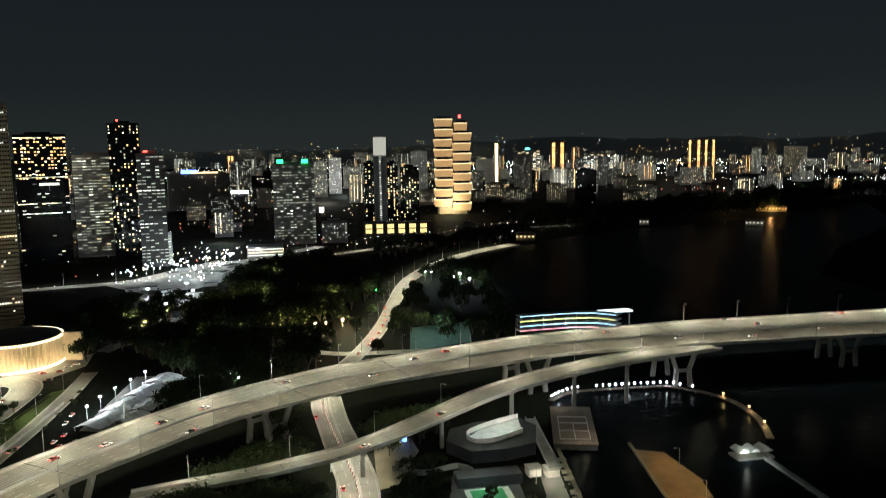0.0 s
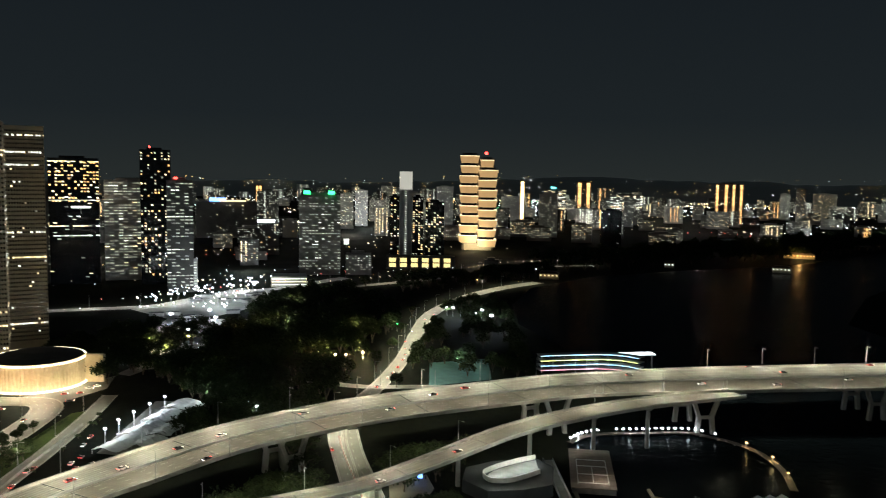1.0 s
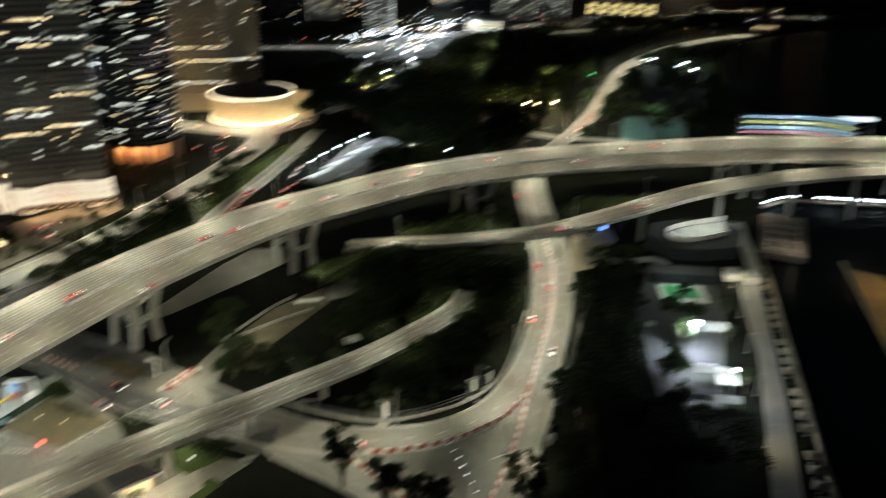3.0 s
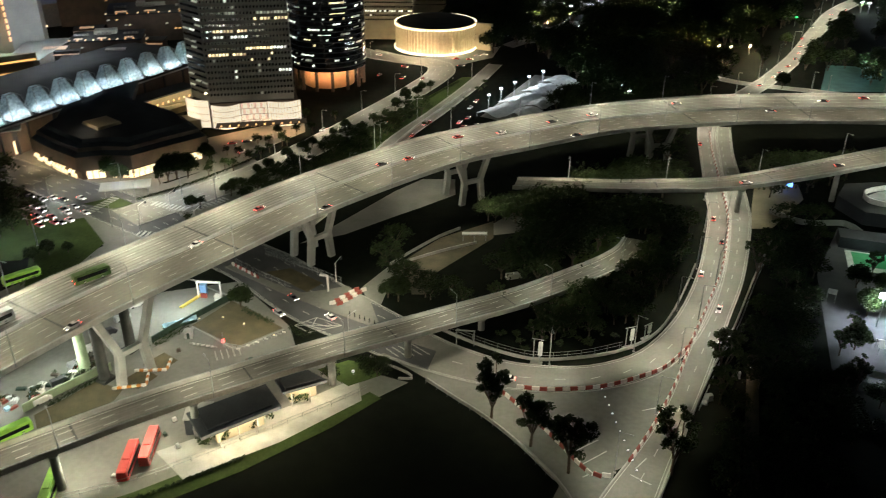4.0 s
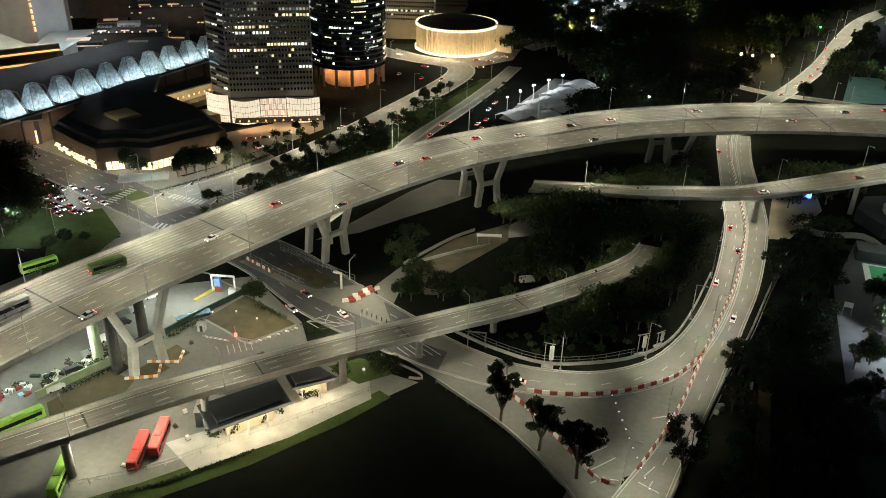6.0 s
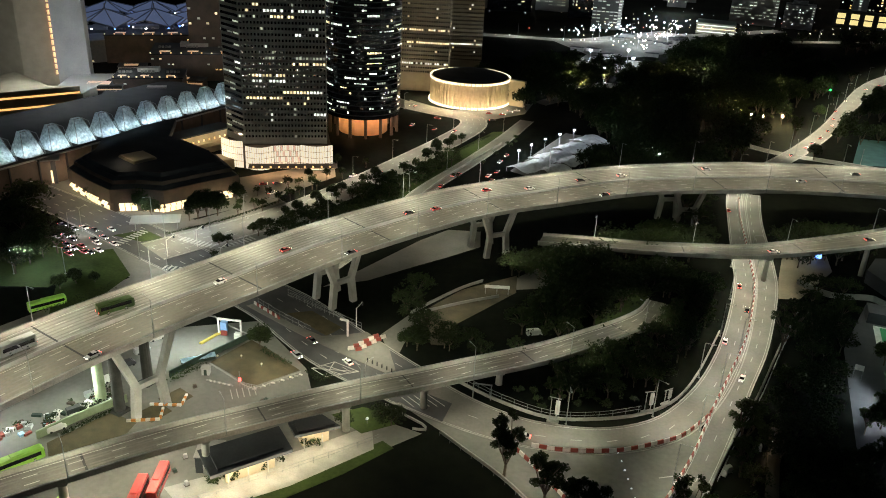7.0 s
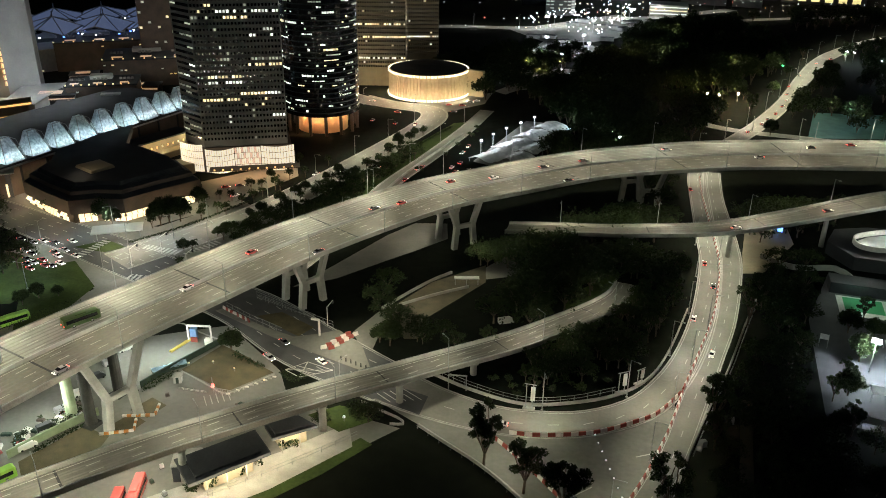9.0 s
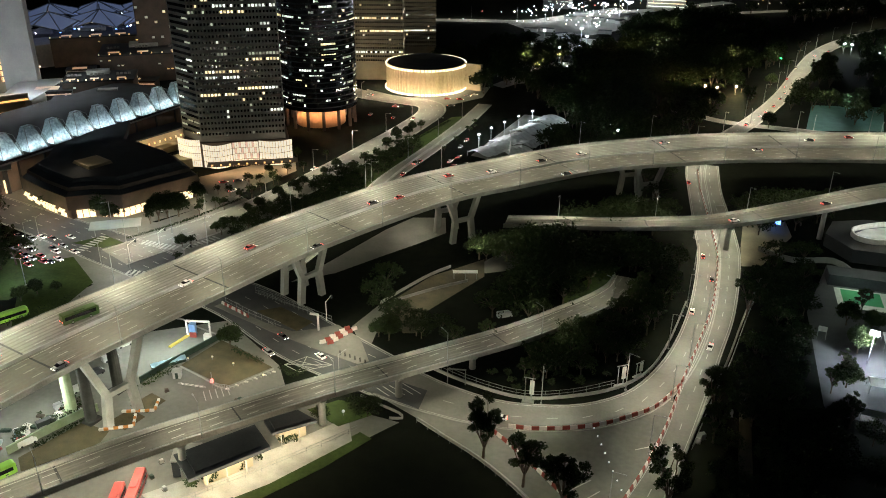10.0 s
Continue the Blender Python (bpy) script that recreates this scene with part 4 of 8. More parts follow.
for x, y in ((-296, 207), (-276, 203), (-256, 211), (-243, 222), (-238, 242), (-308, 222)):
    bulb(x, y, 3.0, 1300, (1.0, 0.75, 0.45))
patch("pavement_9", [(-330, 205), (-306, 203), (-270, 198), (-256, 206), (-240, 216), (-228, 250), (-222, 300), (-236, 318), (-262, 262), (-300, 240), (-330, 225)], M_PLAZA, "paved mall forecourt", "pavement", 0.04)
bulb(-226, 440, 8, 3500, (1.0, 0.62, 0.42))
bulb(-246, 436, 8, 2500, (1.0, 0.62, 0.42))
part("wing_terrace", prism(bmesh.new(), [(-283, 259), (-268, 280), (-276, 290), (-286, 264)], 0, 5), M_BEIGE, ob)
bulb(-274, 272, 9, 2600, (1.0, 0.75, 0.42))
ob = thing("bus_shelter", "long flat grey canopy beside the mall", "shelter", (-241, 206, 0), 42)
part("roof", boxes((-9.5, -4.2, 4.2, 9.5, 4.2, 4.6)), M_PALE, ob)
for sx in (-8, 0, 8):
    part("post", tube(bmesh.new(), (sx, 0, 0), (sx, 0, 4.2), 0.15), M_STEEL, ob)
ob = thing("atrium", "glass-fronted entrance hall glowing warm beside the mall", "building", (-330, 206, 0), 52)
part("wall", boxes((-20, -4, 0, 18, 8, 12)), M_ROOF, ob)
for k in range(9):
    part("glass_bay", boxes((-19 + k * 4, -4.3, 0.5, -15.6 + k * 4, -4.1, 6.5)), G_SHOP, ob)
part("silver_roof", boxes((-21, -8, 12, 20, 9, 12.6)), M_STEEL, ob)
for k in range(5):
    bulb(-350 + k * 10, 208 + k * 2.5, 6, 1700, (1.0, 0.72, 0.5))

# exhibition hall with a row of glowing roof lights
ob = thing("exhibition_hall", "dark flat hall roof below a row of roof lights", "building", (0, 0, 0), 0)
part("hall_wall", boxes((-385, 165, 0, -317, 350, 13.9)), M_BRICK, ob)
part("hall_roof", boxes((-386, 164, 13.9, -316.4, 351, 14.5)), M_ROOF, ob, "flat dark roof")
part("gutter", boxes((-316.3, 164, 13.2, -315.6, 351, 13.8)), M_STEEL, ob)
for k in range(13):
    part("wall_fin", boxes((-317.0, 168 + k * 14, 0, -316.2, 168.6 + k * 14, 13.1)), M_ROOF, ob)
M_FROST = bpy.data.materials.new("frosted_roof_glass")
M_FROST.use_nodes = True
_n, _l = M_FROST.node_tree.nodes, M_FROST.node_tree.links
_n.remove(_n["Principled BSDF"])
_t, _d, _m, _x, _r = (_n.new(k) for k in ("ShaderNodeBsdfTranslucent", "ShaderNodeBsdfDiffuse", "ShaderNodeMixShader", "ShaderNodeTexNoise", "ShaderNodeValToRGB"))
_x.inputs["Scale"].default_value, _x.inputs["Detail"].default_value = 0.9, 6
_r.color_ramp.elements[0].position, _r.color_ramp.elements[1].position = 0.35, 0.7
_r.color_ramp.elements[0].color, _r.color_ramp.elements[1].color = (0.36, 0.46, 0.50, 1), (0.80, 0.90, 0.94, 1)
_g = _n.new("ShaderNodeNewGeometry")
_l.new(_g.outputs["Position"], _x.inputs["Vector"])
_l.new(_x.outputs[0], _r.inputs[0])
_l.new(_r.outputs[0], _t.inputs[0])
_l.new(_r.outputs[0], _d.inputs[0])
_m.inputs[0].default_value = 0.3
_l.new(_t.outputs[0], _m.inputs[1])
_l.new(_d.outputs[0], _m.inputs[2])
_l.new(_m.outputs[0], _n["Material Output"].inputs[0])
for k in range(12):
    y0 = 176 + k * 13.6
    ob = thing("roof_light", "glowing bluish-white frosted roof light on the hall", "roof light", (-317.5, y0, 14.5), 90, "hall roof lights")
    bm = bmesh.new()
    rings = []
    for j in range(9):
        t = j / 8
        z = 10.4 * t
        y_ = 0.2 + 4.4 * t ** 1.15
        half = 4.9 - 2.8 * t
        back = 11.0 - 3.6 * t
        sq = [(6.6 - half, y_), (6.6 - half * 0.5, y_ - 0.55), (6.6 + half * 0.5, y_ - 0.55), (6.6 + half, y_), (6.6 + half * 0.92, back), (6.6 - half * 0.92, back)]
        rings.append([bm.verts.new((x + 0.12 * noise.noise(Vector((x * 0.7, z, k))), y + 0.3 * noise.noise(Vector((x * 0.5, z * 0.6, k + 9.0))), z)) for x, y in sq])
    for a, b in zip(rings, rings[1:]):
        for j in range(6):
            bm.faces.new((a[j], a[(j + 1) % 6], b[(j + 1) % 6], b[j]))
    bm.faces.new(rings[-1])
    part("glass_hood", bm, M_FROST, ob, smooth=False)
    bm = bmesh.new()
    for a, b in (((1.4, -0.1, 0), (4.4, 4.5, 10.5)), ((11.8, -0.1, 0), (8.8, 4.5, 10.5)), ((4.4, 4.5, 10.5), (8.8, 4.5, 10.5)), ((12.0, 0, 0.2), (12.6, 5.6, 8.2)), ((12.6, 5.6, 8.2), (8.8, 6.0, 10.4))):
        tube(bm, a, b, 0.16, 0.16, 5)
    part("frame", bm, M_STEEL, ob)
    part("light_tray", boxes((2.6, 1.3, 0.5, 10.6, 1.9, 0.9)), M_STEEL, ob, "steel tray of lamps")
    for sx in (3.9, 9.3):
        bulb(-317.5 - 2.3, y0 + sx, 15.7, 460, (0.80, 0.94, 1.0), 0.5, "roof_light_lamp")

# far convention roof of tents behind; their blue light is put in as glow
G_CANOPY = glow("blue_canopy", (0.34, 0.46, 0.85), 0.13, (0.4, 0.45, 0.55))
for k in range(14):
    ob = thing("tent_roof", "blue-lit folded canopy roof on a steel frame", "roof", (-566 + k % 7 * 22 - k // 7 * 34, 366 + k % 7 * 27 + k // 7 * 30, 0), 50 + k * 8, "tent roofs")
    bm = bmesh.new()
    top = bm.verts.new((0, 0, 36))
    ring = [bm.verts.new((22 * math.cos(j * math.tau / 8), 22 * math.sin(j * math.tau / 8), 25 + 5 * (j % 2))) for j in range(8)]
    for j in range(8):
        bm.faces.new((ring[j], ring[(j + 1) % 8], top))
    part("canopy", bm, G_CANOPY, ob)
    for j in range(8):
        part("rim_lamp", boxes((21 * math.cos(j * 0.785) - 0.5, 21 * math.sin(j * 0.785) - 0.5, 24.0, 21 * math.cos(j * 0.785) + 0.5, 21 * math.sin(j * 0.785) + 0.5, 24.7)), G_LED if j % 2 else G_BLUE, ob, "small rim lamp")
    bm = bmesh.new()
    for j in range(8):
        a, b = (22.2 * math.cos(j * math.tau / 8), 22.2 * math.sin(j * math.tau / 8)), (22.2 * math.cos((j + 1) * math.tau / 8), 22.2 * math.sin((j + 1) * math.tau / 8))
        tube(bm, (*a, 25.3 + 5 * (j % 2)), (*b, 25.3 + 5 * ((j + 1) % 2)), 0.5, 0.5, 5)
        tube(bm, (*a, 25.3 + 5 * (j % 2)), (0, 0, 36.3), 0.4, 0.4, 5)
    part("frame", bm, M_PALE, ob)
    part("mast", tube(bmesh.new(), (0, 0, 0), (0, 0, 40), 0.8, 0.4), M_PALE, ob)
    part("hall", boxes((-17, -15, 0, 17, 15, 16)), M_BODY, ob)
G_ROOFGLOW = glow("orange_skylight", (1.0, 0.56, 0.28), 0.38, vary=0.7)
# low rooftops between the hall and the towers
for x, y, w, d, h, t in ((-400, 350, 40, 26, 16, 40), (-372, 330, 34, 20, 12, 40), (-430, 420, 60, 40, 18, 42), (-380, 425, 40, 30, 14, 42), (-500, 440, 60, 40, 20, 45), (-345, 300, 30, 18, 9, 40)):
    ob = thing("low_building", "low dark-roofed building with warm terrace lights", "building", (x, y, 0), t, "low rooftops")
    part("wall", boxes((-w / 2, -d / 2, 0, w / 2, d / 2, h)), M_BRICK, ob)
    part("roof", boxes((-w / 2 - 0.6, -d / 2 - 0.6, h, w / 2 + 0.6, d / 2 + 0.6, h + 0.8)), M_ROOF, ob)
    sets = {}
    for j in range(3):
        c = -w / 2 + (j + 0.5) * w / 3 + random.uniform(-2, 2)
        part("skylight", boxes((c - w * 0.07, -d * 0.36, h + 0.8, c + w * 0.05, -d * 0.26, h + 1.1)), G_ROOFGLOW, ob, "orange glowing skylight")
        for q in range(4):
            part("plant_box", boxes((c - w * 0.1 + q * 2.2, d * 0.02, h + 0.8, c - w * 0.1 + q * 2.2 + 1.5, d * 0.09, h + 1.9)), M_DIRTY, ob, "small rooftop fan unit")
    part("plant_box", boxes((-w * 0.2, d * 0.1, h + 0.8, w * 0.12, d * 0.35, h + 3.2)), M_CONC, ob, "grey rooftop plant")
    for j in range(9):
        part("terrace_lamp", boxes((-w / 2 + j * w / 9, -d / 2 - 0.9, h + 0.9, -w / 2 + j * w / 9 + 0.8, -d / 2 - 0.2, h + 1.7)), G_AMBER if j % 3 else G_WARM, ob)
    window_rows(sets, (-w / 2, -d / 2), (w / 2, -d / 2), 2.5, h - 1, 2.6, 3.4, 1.6, 0.8, 0.07, {"amber": 3, "warm": 1, "dim": 3}, 0.1)
    window_rows(sets, (w / 2, -d / 2), (w / 2, d / 2), 2.5, h - 1, 2.6, 3.4, 1.6, 0.8, 0.07, {"amber": 3, "warm": 1, "dim": 3}, 0.1)
    add_windows(ob, sets)


# the farther trees of the woods, joined
for kind, nm in (("trunk", "forest_trunks"), ("crown", "forest_crowns")):
    V, F, off = [], [], 0
    src = []
    for t in TREES["wood"]:
        me = [o for o in t.children if o.name.startswith(kind)][0].data
        src.append((np.array([v.co[:] for v in me.vertices]), [tuple(p.vertices) for p in me.polygons]))
    for k, x, y, sc, a in mass:
        v, f = src[k]
        c, sn = math.cos(a) * sc, math.sin(a) * sc
        V.append(np.stack((v[:, 0] * c - v[:, 1] * sn + x, v[:, 0] * sn + v[:, 1] * c + y, v[:, 2] * sc), 1))
        F += [tuple(i + off for i in q) for q in f]
        off += len(v)
    if V:
        me = bpy.data.meshes.new(nm)
        me.from_pydata(np.concatenate(V).tolist(), [], F)
        me.materials.append(M_BARK if kind == "trunk" else M_LEAF)
        tagged(new("far_woods", me), "dark park woods in the distance", "woods", kind="stuff")


# ---------------------------------------------------------------- skyline
MIXW = {"warm": 4, "amber": 2, "dim": 4, "white": 1}
ob = tower(-420, 920, 52, 30, 141, "dark high-rise with an amber-lit crown above white office bands", M_GLASS, 4, 3.6, 0.06, {"white": 3, "warm": 3, "dim": 3}, 0.16, wide=3.6, tall=1.2)
sets = {}
window_rows(sets, (-26, -15), (26, -15), 92, 139, 3.2, 3.4, 2.2, 1.7, 0.42, {"amber": 6, "warm": 3}, 0.12)
window_rows(sets, (26, -15), (26, 15), 92, 139, 3.2, 3.4, 2.2, 1.7, 0.42, {"amber": 6, "warm": 3}, 0.12)
add_windows(ob, sets)
tower(-331, 931, 33, 33, 152, "slender dark high-rise with scattered pale windows", M_GLASS, 3.5, 3.4, 0.32, {"warm": 4, "amber": 2, "dim": 3}, wide=1.6, tall=1.8)
tower(-372, 960, 56, 26, 117, "grey residential slab with faint window lines", M_PALE, 5, 3.2, 0.55, {"dim": 12, "white": 1, "warm": 1}, wide=4.4, tall=1.0)
tower(-282, 866, 27, 24, 119, "grey office tower with a red beacon", M_BODY, 4, 3.5, 0.4, {"dim": 7, "white": 2}, 0.1, wide=3.6, tall=1.1)
tower(-452, 916, 20, 24, 112, "grey side tower with few lit windows", M_BODY, 4, 3.5, 0.22, {"dim": 5, "warm": 2})
tower(-158, 1040, 52, 30, 101, "dark grey tower with green rooftop lamps", M_TOWER, 4, 3.4, 0.38, {"dim": 9, "white": 1}, 0.05, wide=3.2, tall=1.0)
tower(-225, 1896, 31, 20, 82, "pale residential block with dim windows", M_PALE, 3.4, 3.0, 0.5, {"dim": 6, "white": 2, "warm": 1})
tower(-202, 2008, 31, 20, 88, "pale residential block with bright stair lights", M_PALE, 3.4, 3.0, 0.55, {"dim": 5, "white": 3, "warm": 1})
ob = tower(-54, 1188, 18, 18, 131, "slim tower with a pale lit crown and a lit stair", M_PALE, 18, 3.2, 0.95, {"white": 1, "dim": 1}, wide=2.6, tall=1.0)
part("lit_crown", boxes((-9.3, -9.6, 108, 9.3, -9.15, 134)), glow("crown_glow", (0.9, 0.88, 0.75), 0.32), ob, "pale lit crown")
tower(-70, 1190, 15, 20, 97, "dark condominium tower with warm windows", M_GLASS, 4, 3.2, 0.4, MIXW)
tower(-36, 1190, 16, 20, 97, "dark condominium tower with warm windows", M_GLASS, 4, 3.2, 0.4, MIXW)
tower(-11, 1194, 28, 20, 90, "dark condominium tower with scattered lights", M_GLASS, 4, 3.2, 0.28, MIXW)
tower(6, 2063, 42, 20, 100, "pale concrete residential slab at night", M_PALE, 6, 3.0, 0.4, {"dim": 8, "white": 2})
tower(337, 2423, 65, 30, 92, "office block with bands of lit floors", M_BODY, 10, 4.0, 0.6, {"white": 3, "warm": 4}, 0.3, wide=9, tall=1.6)
tower(609, 2673, 106, 30, 74, "wide office block with bright floor bands", M_BODY, 10, 5.0, 0.65, {"white": 5, "warm": 2}, 0.3, wide=8.5, tall=2.0)
tower(311, 1482, 38, 30, 70, "dark unlit tower block beside the water", M_GLASS, 4, 3.4, 0.05)
tower(1384, 2922, 79, 24, 84, "pale residential slab with warm windows", M_PALE, 6, 3.0, 0.5, {"dim": 5, "warm": 3})
tower(1130, 2662, 30, 24, 86, "pale residential tower with many windows", M_PALE, 4, 3.0, 0.5, {"dim": 5, "white": 3})
tower(1190, 2680, 29, 24, 104, "dark residential tower with few lights", M_BODY, 4, 3.0, 0.2)
tower(-428, 1600, 116, 40, 70, "broad hotel block with a bright roof sign band", M_BODY, 6, 3.6, 0.12, {"dim": 4, "warm": 1})
tower(-277, 1280, 34, 24, 50, "commercial block topped by a white light box", M_BODY, 4, 3.6, 0.3)
tower(-306, 1620, 29, 20, 34, "pale block with blank walls", M_PALE, 5, 4, 0.1)
tower(-176, 925, 40, 30, 12, "low car park with lit decks", M_CONC, 40, 3.0, 1.0, {"warm": 2, "white": 1}, wide=38, tall=1.0, z0=1, roof=False)
tower(-273, 872, 14, 16, 34, "striped pale stair tower", M_PALE, 14, 2.8, 1.0, {"white": 1, "dim": 2}, wide=12, tall=1.1, z0=1)
tower(70, 1120, 20, 20, 13, "low dark pavilion by the water", M_BODY, 4, 4, 0.3)


def strip_tower(x, y, w, h, label, strips):
    ob = tower(x, y, w, 24, h, label, M_BRICK, 4, 3.2, 0.06)
    for c, sw in strips:
        bm = bmesh.new()
        n = int(h / 4)
        for k in range(n):
            box(bm, c - sw / 2, -12.9, 6 + k * (h - 8) / n, c + sw / 2, -12.3, 6 + (k + 0.82) * (h - 8) / n)
        tagged(part("light_strip", bm, G_GOLD if w < 20 else G_AMBER, ob, "vertical amber light strip"), kind="stuff")


strip_tower(230, 2332, 14, 117, "narrow tower with one golden light strip", ((0, 8),))
strip_tower(402, 2298, 44, 117, "tower with two vertical amber light strips", ((-12, 9), (12, 9)))
strip_tower(813, 2290, 76, 118, "broad tower outlined by amber light columns", ((-32, 6), (-8, 7), (12, 6), (32, 6)))
strip_tower(-646, 2836, 26, 84, "slim tower lit in orange", ((-5, 7), (6, 7)))

# golden tower of stacked balconies
ob = thing("balcony_tower", "golden-lit tower of stacked curved balconies", "building", (63, 1420, 0), -2.5)
part("core", boxes((-27, -14, 0, 27, 14, 160)), M_BRICK, ob)
# Golden light on the balconies is put in as glow, strongest at the rims.
G_BALC = glow("balcony_glow", (1.0, 0.60, 0.25), 0.27, (0.5, 0.38, 0.22))
G_RIM = glow("balcony_lamp_rim", (1.0, 0.80, 0.48), 1.0, (0.5, 0.38, 0.22))
for k in range(9):
    for c0, c1, dz in ((-33, 0.5, 0), (-0.5, 33, -7.0)):
        z = 13 + k * 17.3 + dz
        if k == 8 and c0 > -5:
            c0, c1 = 2, 26
        n = 12
        j = random.uniform(-1.5, 1.5)
        for z_lo, z_hi, tight, m, nm in ((z, z + 11.6, 0.86, G_BALC, "balcony_band"), (z + 11.7, z + 12.9, 0.985, G_RIM, "balcony_rim"), (z + 12.9, z + 17.3, 0.76, M_GLASS, "balcony_recess")):
            bm = bmesh.new()
            pts = [(c0 + (c1 - c0) * t / n + j, -17 - 4.0 * math.sin(math.pi * t / n)) for t in range(n + 1)] + [(c1 + j, 14), (c0 + j, 14)]
            mid_x = (c0 + c1) / 2 + j
            lo = [bm.verts.new((mid_x + (x - mid_x) * tight, y + (1 - tight) * 12, z_lo)) for x, y in pts]
            hi = [bm.verts.new((mid_x + (x - mid_x) * (tight if m is M_GLASS else 1), y + (1 - tight) * (12 if m is M_GLASS else 0), z_hi)) for x, y in pts]
            for t in range(len(pts)):
                bm.faces.new((lo[t], lo[(t + 1) % len(pts)], hi[(t + 1) % len(pts)], hi[t]))
            bm.faces.new(hi)
            bm.faces.new(lo[::-1])
            part(nm, bm, m, ob)
part("lower_wall", boxes((-24, -16, 0, 24, 12, 12)), M_BEIGE, ob, "dim beige lower storeys")
part("rooftop_light", boxes((10, -14, 166, 15, -10, 171)), G_RED, ob, "red rooftop beacon")
bulb(55, 1380, 12, 60000, (1.0, 0.8, 0.5))
# its lit podium beside the dark condominiums
ob = thing("podium", "low podium with large bright yellow windows", "building", (-28, 1110, 0), 1)
part("wall", boxes((-48, -8, 0, 46, 8, 18)), M_BODY, ob)
for k in range(6):
    for r in range(2):
        part("lit_window", boxes((-44 + k * 15, -8.3, 3 + r * 7, -35 + k * 15, -8.05, 8.6 + r * 7)), glow("yellow_window", (1.0, 0.80, 0.32), 0.9, vary=0.5) if k + r == 0 else bpy.data.materials["yellow_window"], ob, "bright yellow window")
# small roof signs and beacons
for nm, lab, x, y, z, w, h, m in (("roof_sign", "green glowing rooftop lamp", -172, 1024, 103, 8, 4.5, G_GREEN), ("roof_sign", "green glowing rooftop lamp", -141, 1024, 103, 8, 4.5, G_GREEN),
                             ("beacon", "red aviation beacon on a roof", -282, 853, 121, 4, 2, G_RED), ("beacon", "red aviation beacon on a roof", -331, 914, 155, 2.5, 2, G_RED),
                             ("light_box", "white light box on a roof", -277, 1267, 51, 26, 4, G_LED), ("light_box", "blue light box on a roof", -440, 1578, 71, 30, 7, G_BLUE),
                             ("light_box", "warm sign band on a roof", -410, 1578, 71, 50, 3, G_WARM), ("light_box", "white light panel on a facade", -405, 903, 86, 20, 2.6, G_WHITE),
                             ("light_box", "small white kiosk sign", -151, 1270, 18, 8, 9, G_WHITE), ("light_box", "teal light sign on a roof", 330, 2405, 95, 14, 5, glow("teal_sign", (0.1, 0.8, 0.9), 3))):
    ob = thing(nm, lab, "sign", (x, y, 0), math.degrees(math.atan2(-x, y)), "roof signs")
    part("panel", boxes((-w / 2, -0.5, z, w / 2, 0.5, z + h)), m, ob)
    part("support", boxes((-0.4, 0.5, max(0, z - 6), 0.4, 1.2, z + h * 0.6)), M_STEEL, ob)

# low dark hills that close the view
bm = bmesh.new()
ridge = []
for k in range(120):
    a = radians(-44 + k * 0.82)
    hgt = 76 + 34 * noise.noise(Vector((k * 0.11, 2.0, 0))) + 12 * noise.noise(Vector((k * 0.5, 7.0, 0))) + (44 * min(1, max(0, (radians(4) - a) / 0.15)))
    ridge.append([bm.verts.new((-math.sin(a) * r, math.cos(a) * r, z)) for r, z in ((4350, -1), (4560, hgt * 0.75), (4800, hgt), (4900, hgt))])
for a, b in zip(ridge, ridge[1:]):
    for j in range(3):
        bm.faces.new((a[j], a[j + 1], b[j + 1], b[j]))
# Distance haze is put in as the hills' own faint pale glow.
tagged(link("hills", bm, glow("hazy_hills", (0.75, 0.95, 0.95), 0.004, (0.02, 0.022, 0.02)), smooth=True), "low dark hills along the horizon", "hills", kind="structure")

# many plainer blocks farther out
LABELS = ("distant residential block with scattered lights", "distant dim city block at night", "far apartment slab with pale windows", "far block with warm windows")
def over_water(x, y):
    return inside(x, y, bay)


G_STAIR = glow("stair_light_glow", (0.9, 1.0, 0.85), 0.75, vary=0.6)
count = 0
taken = []
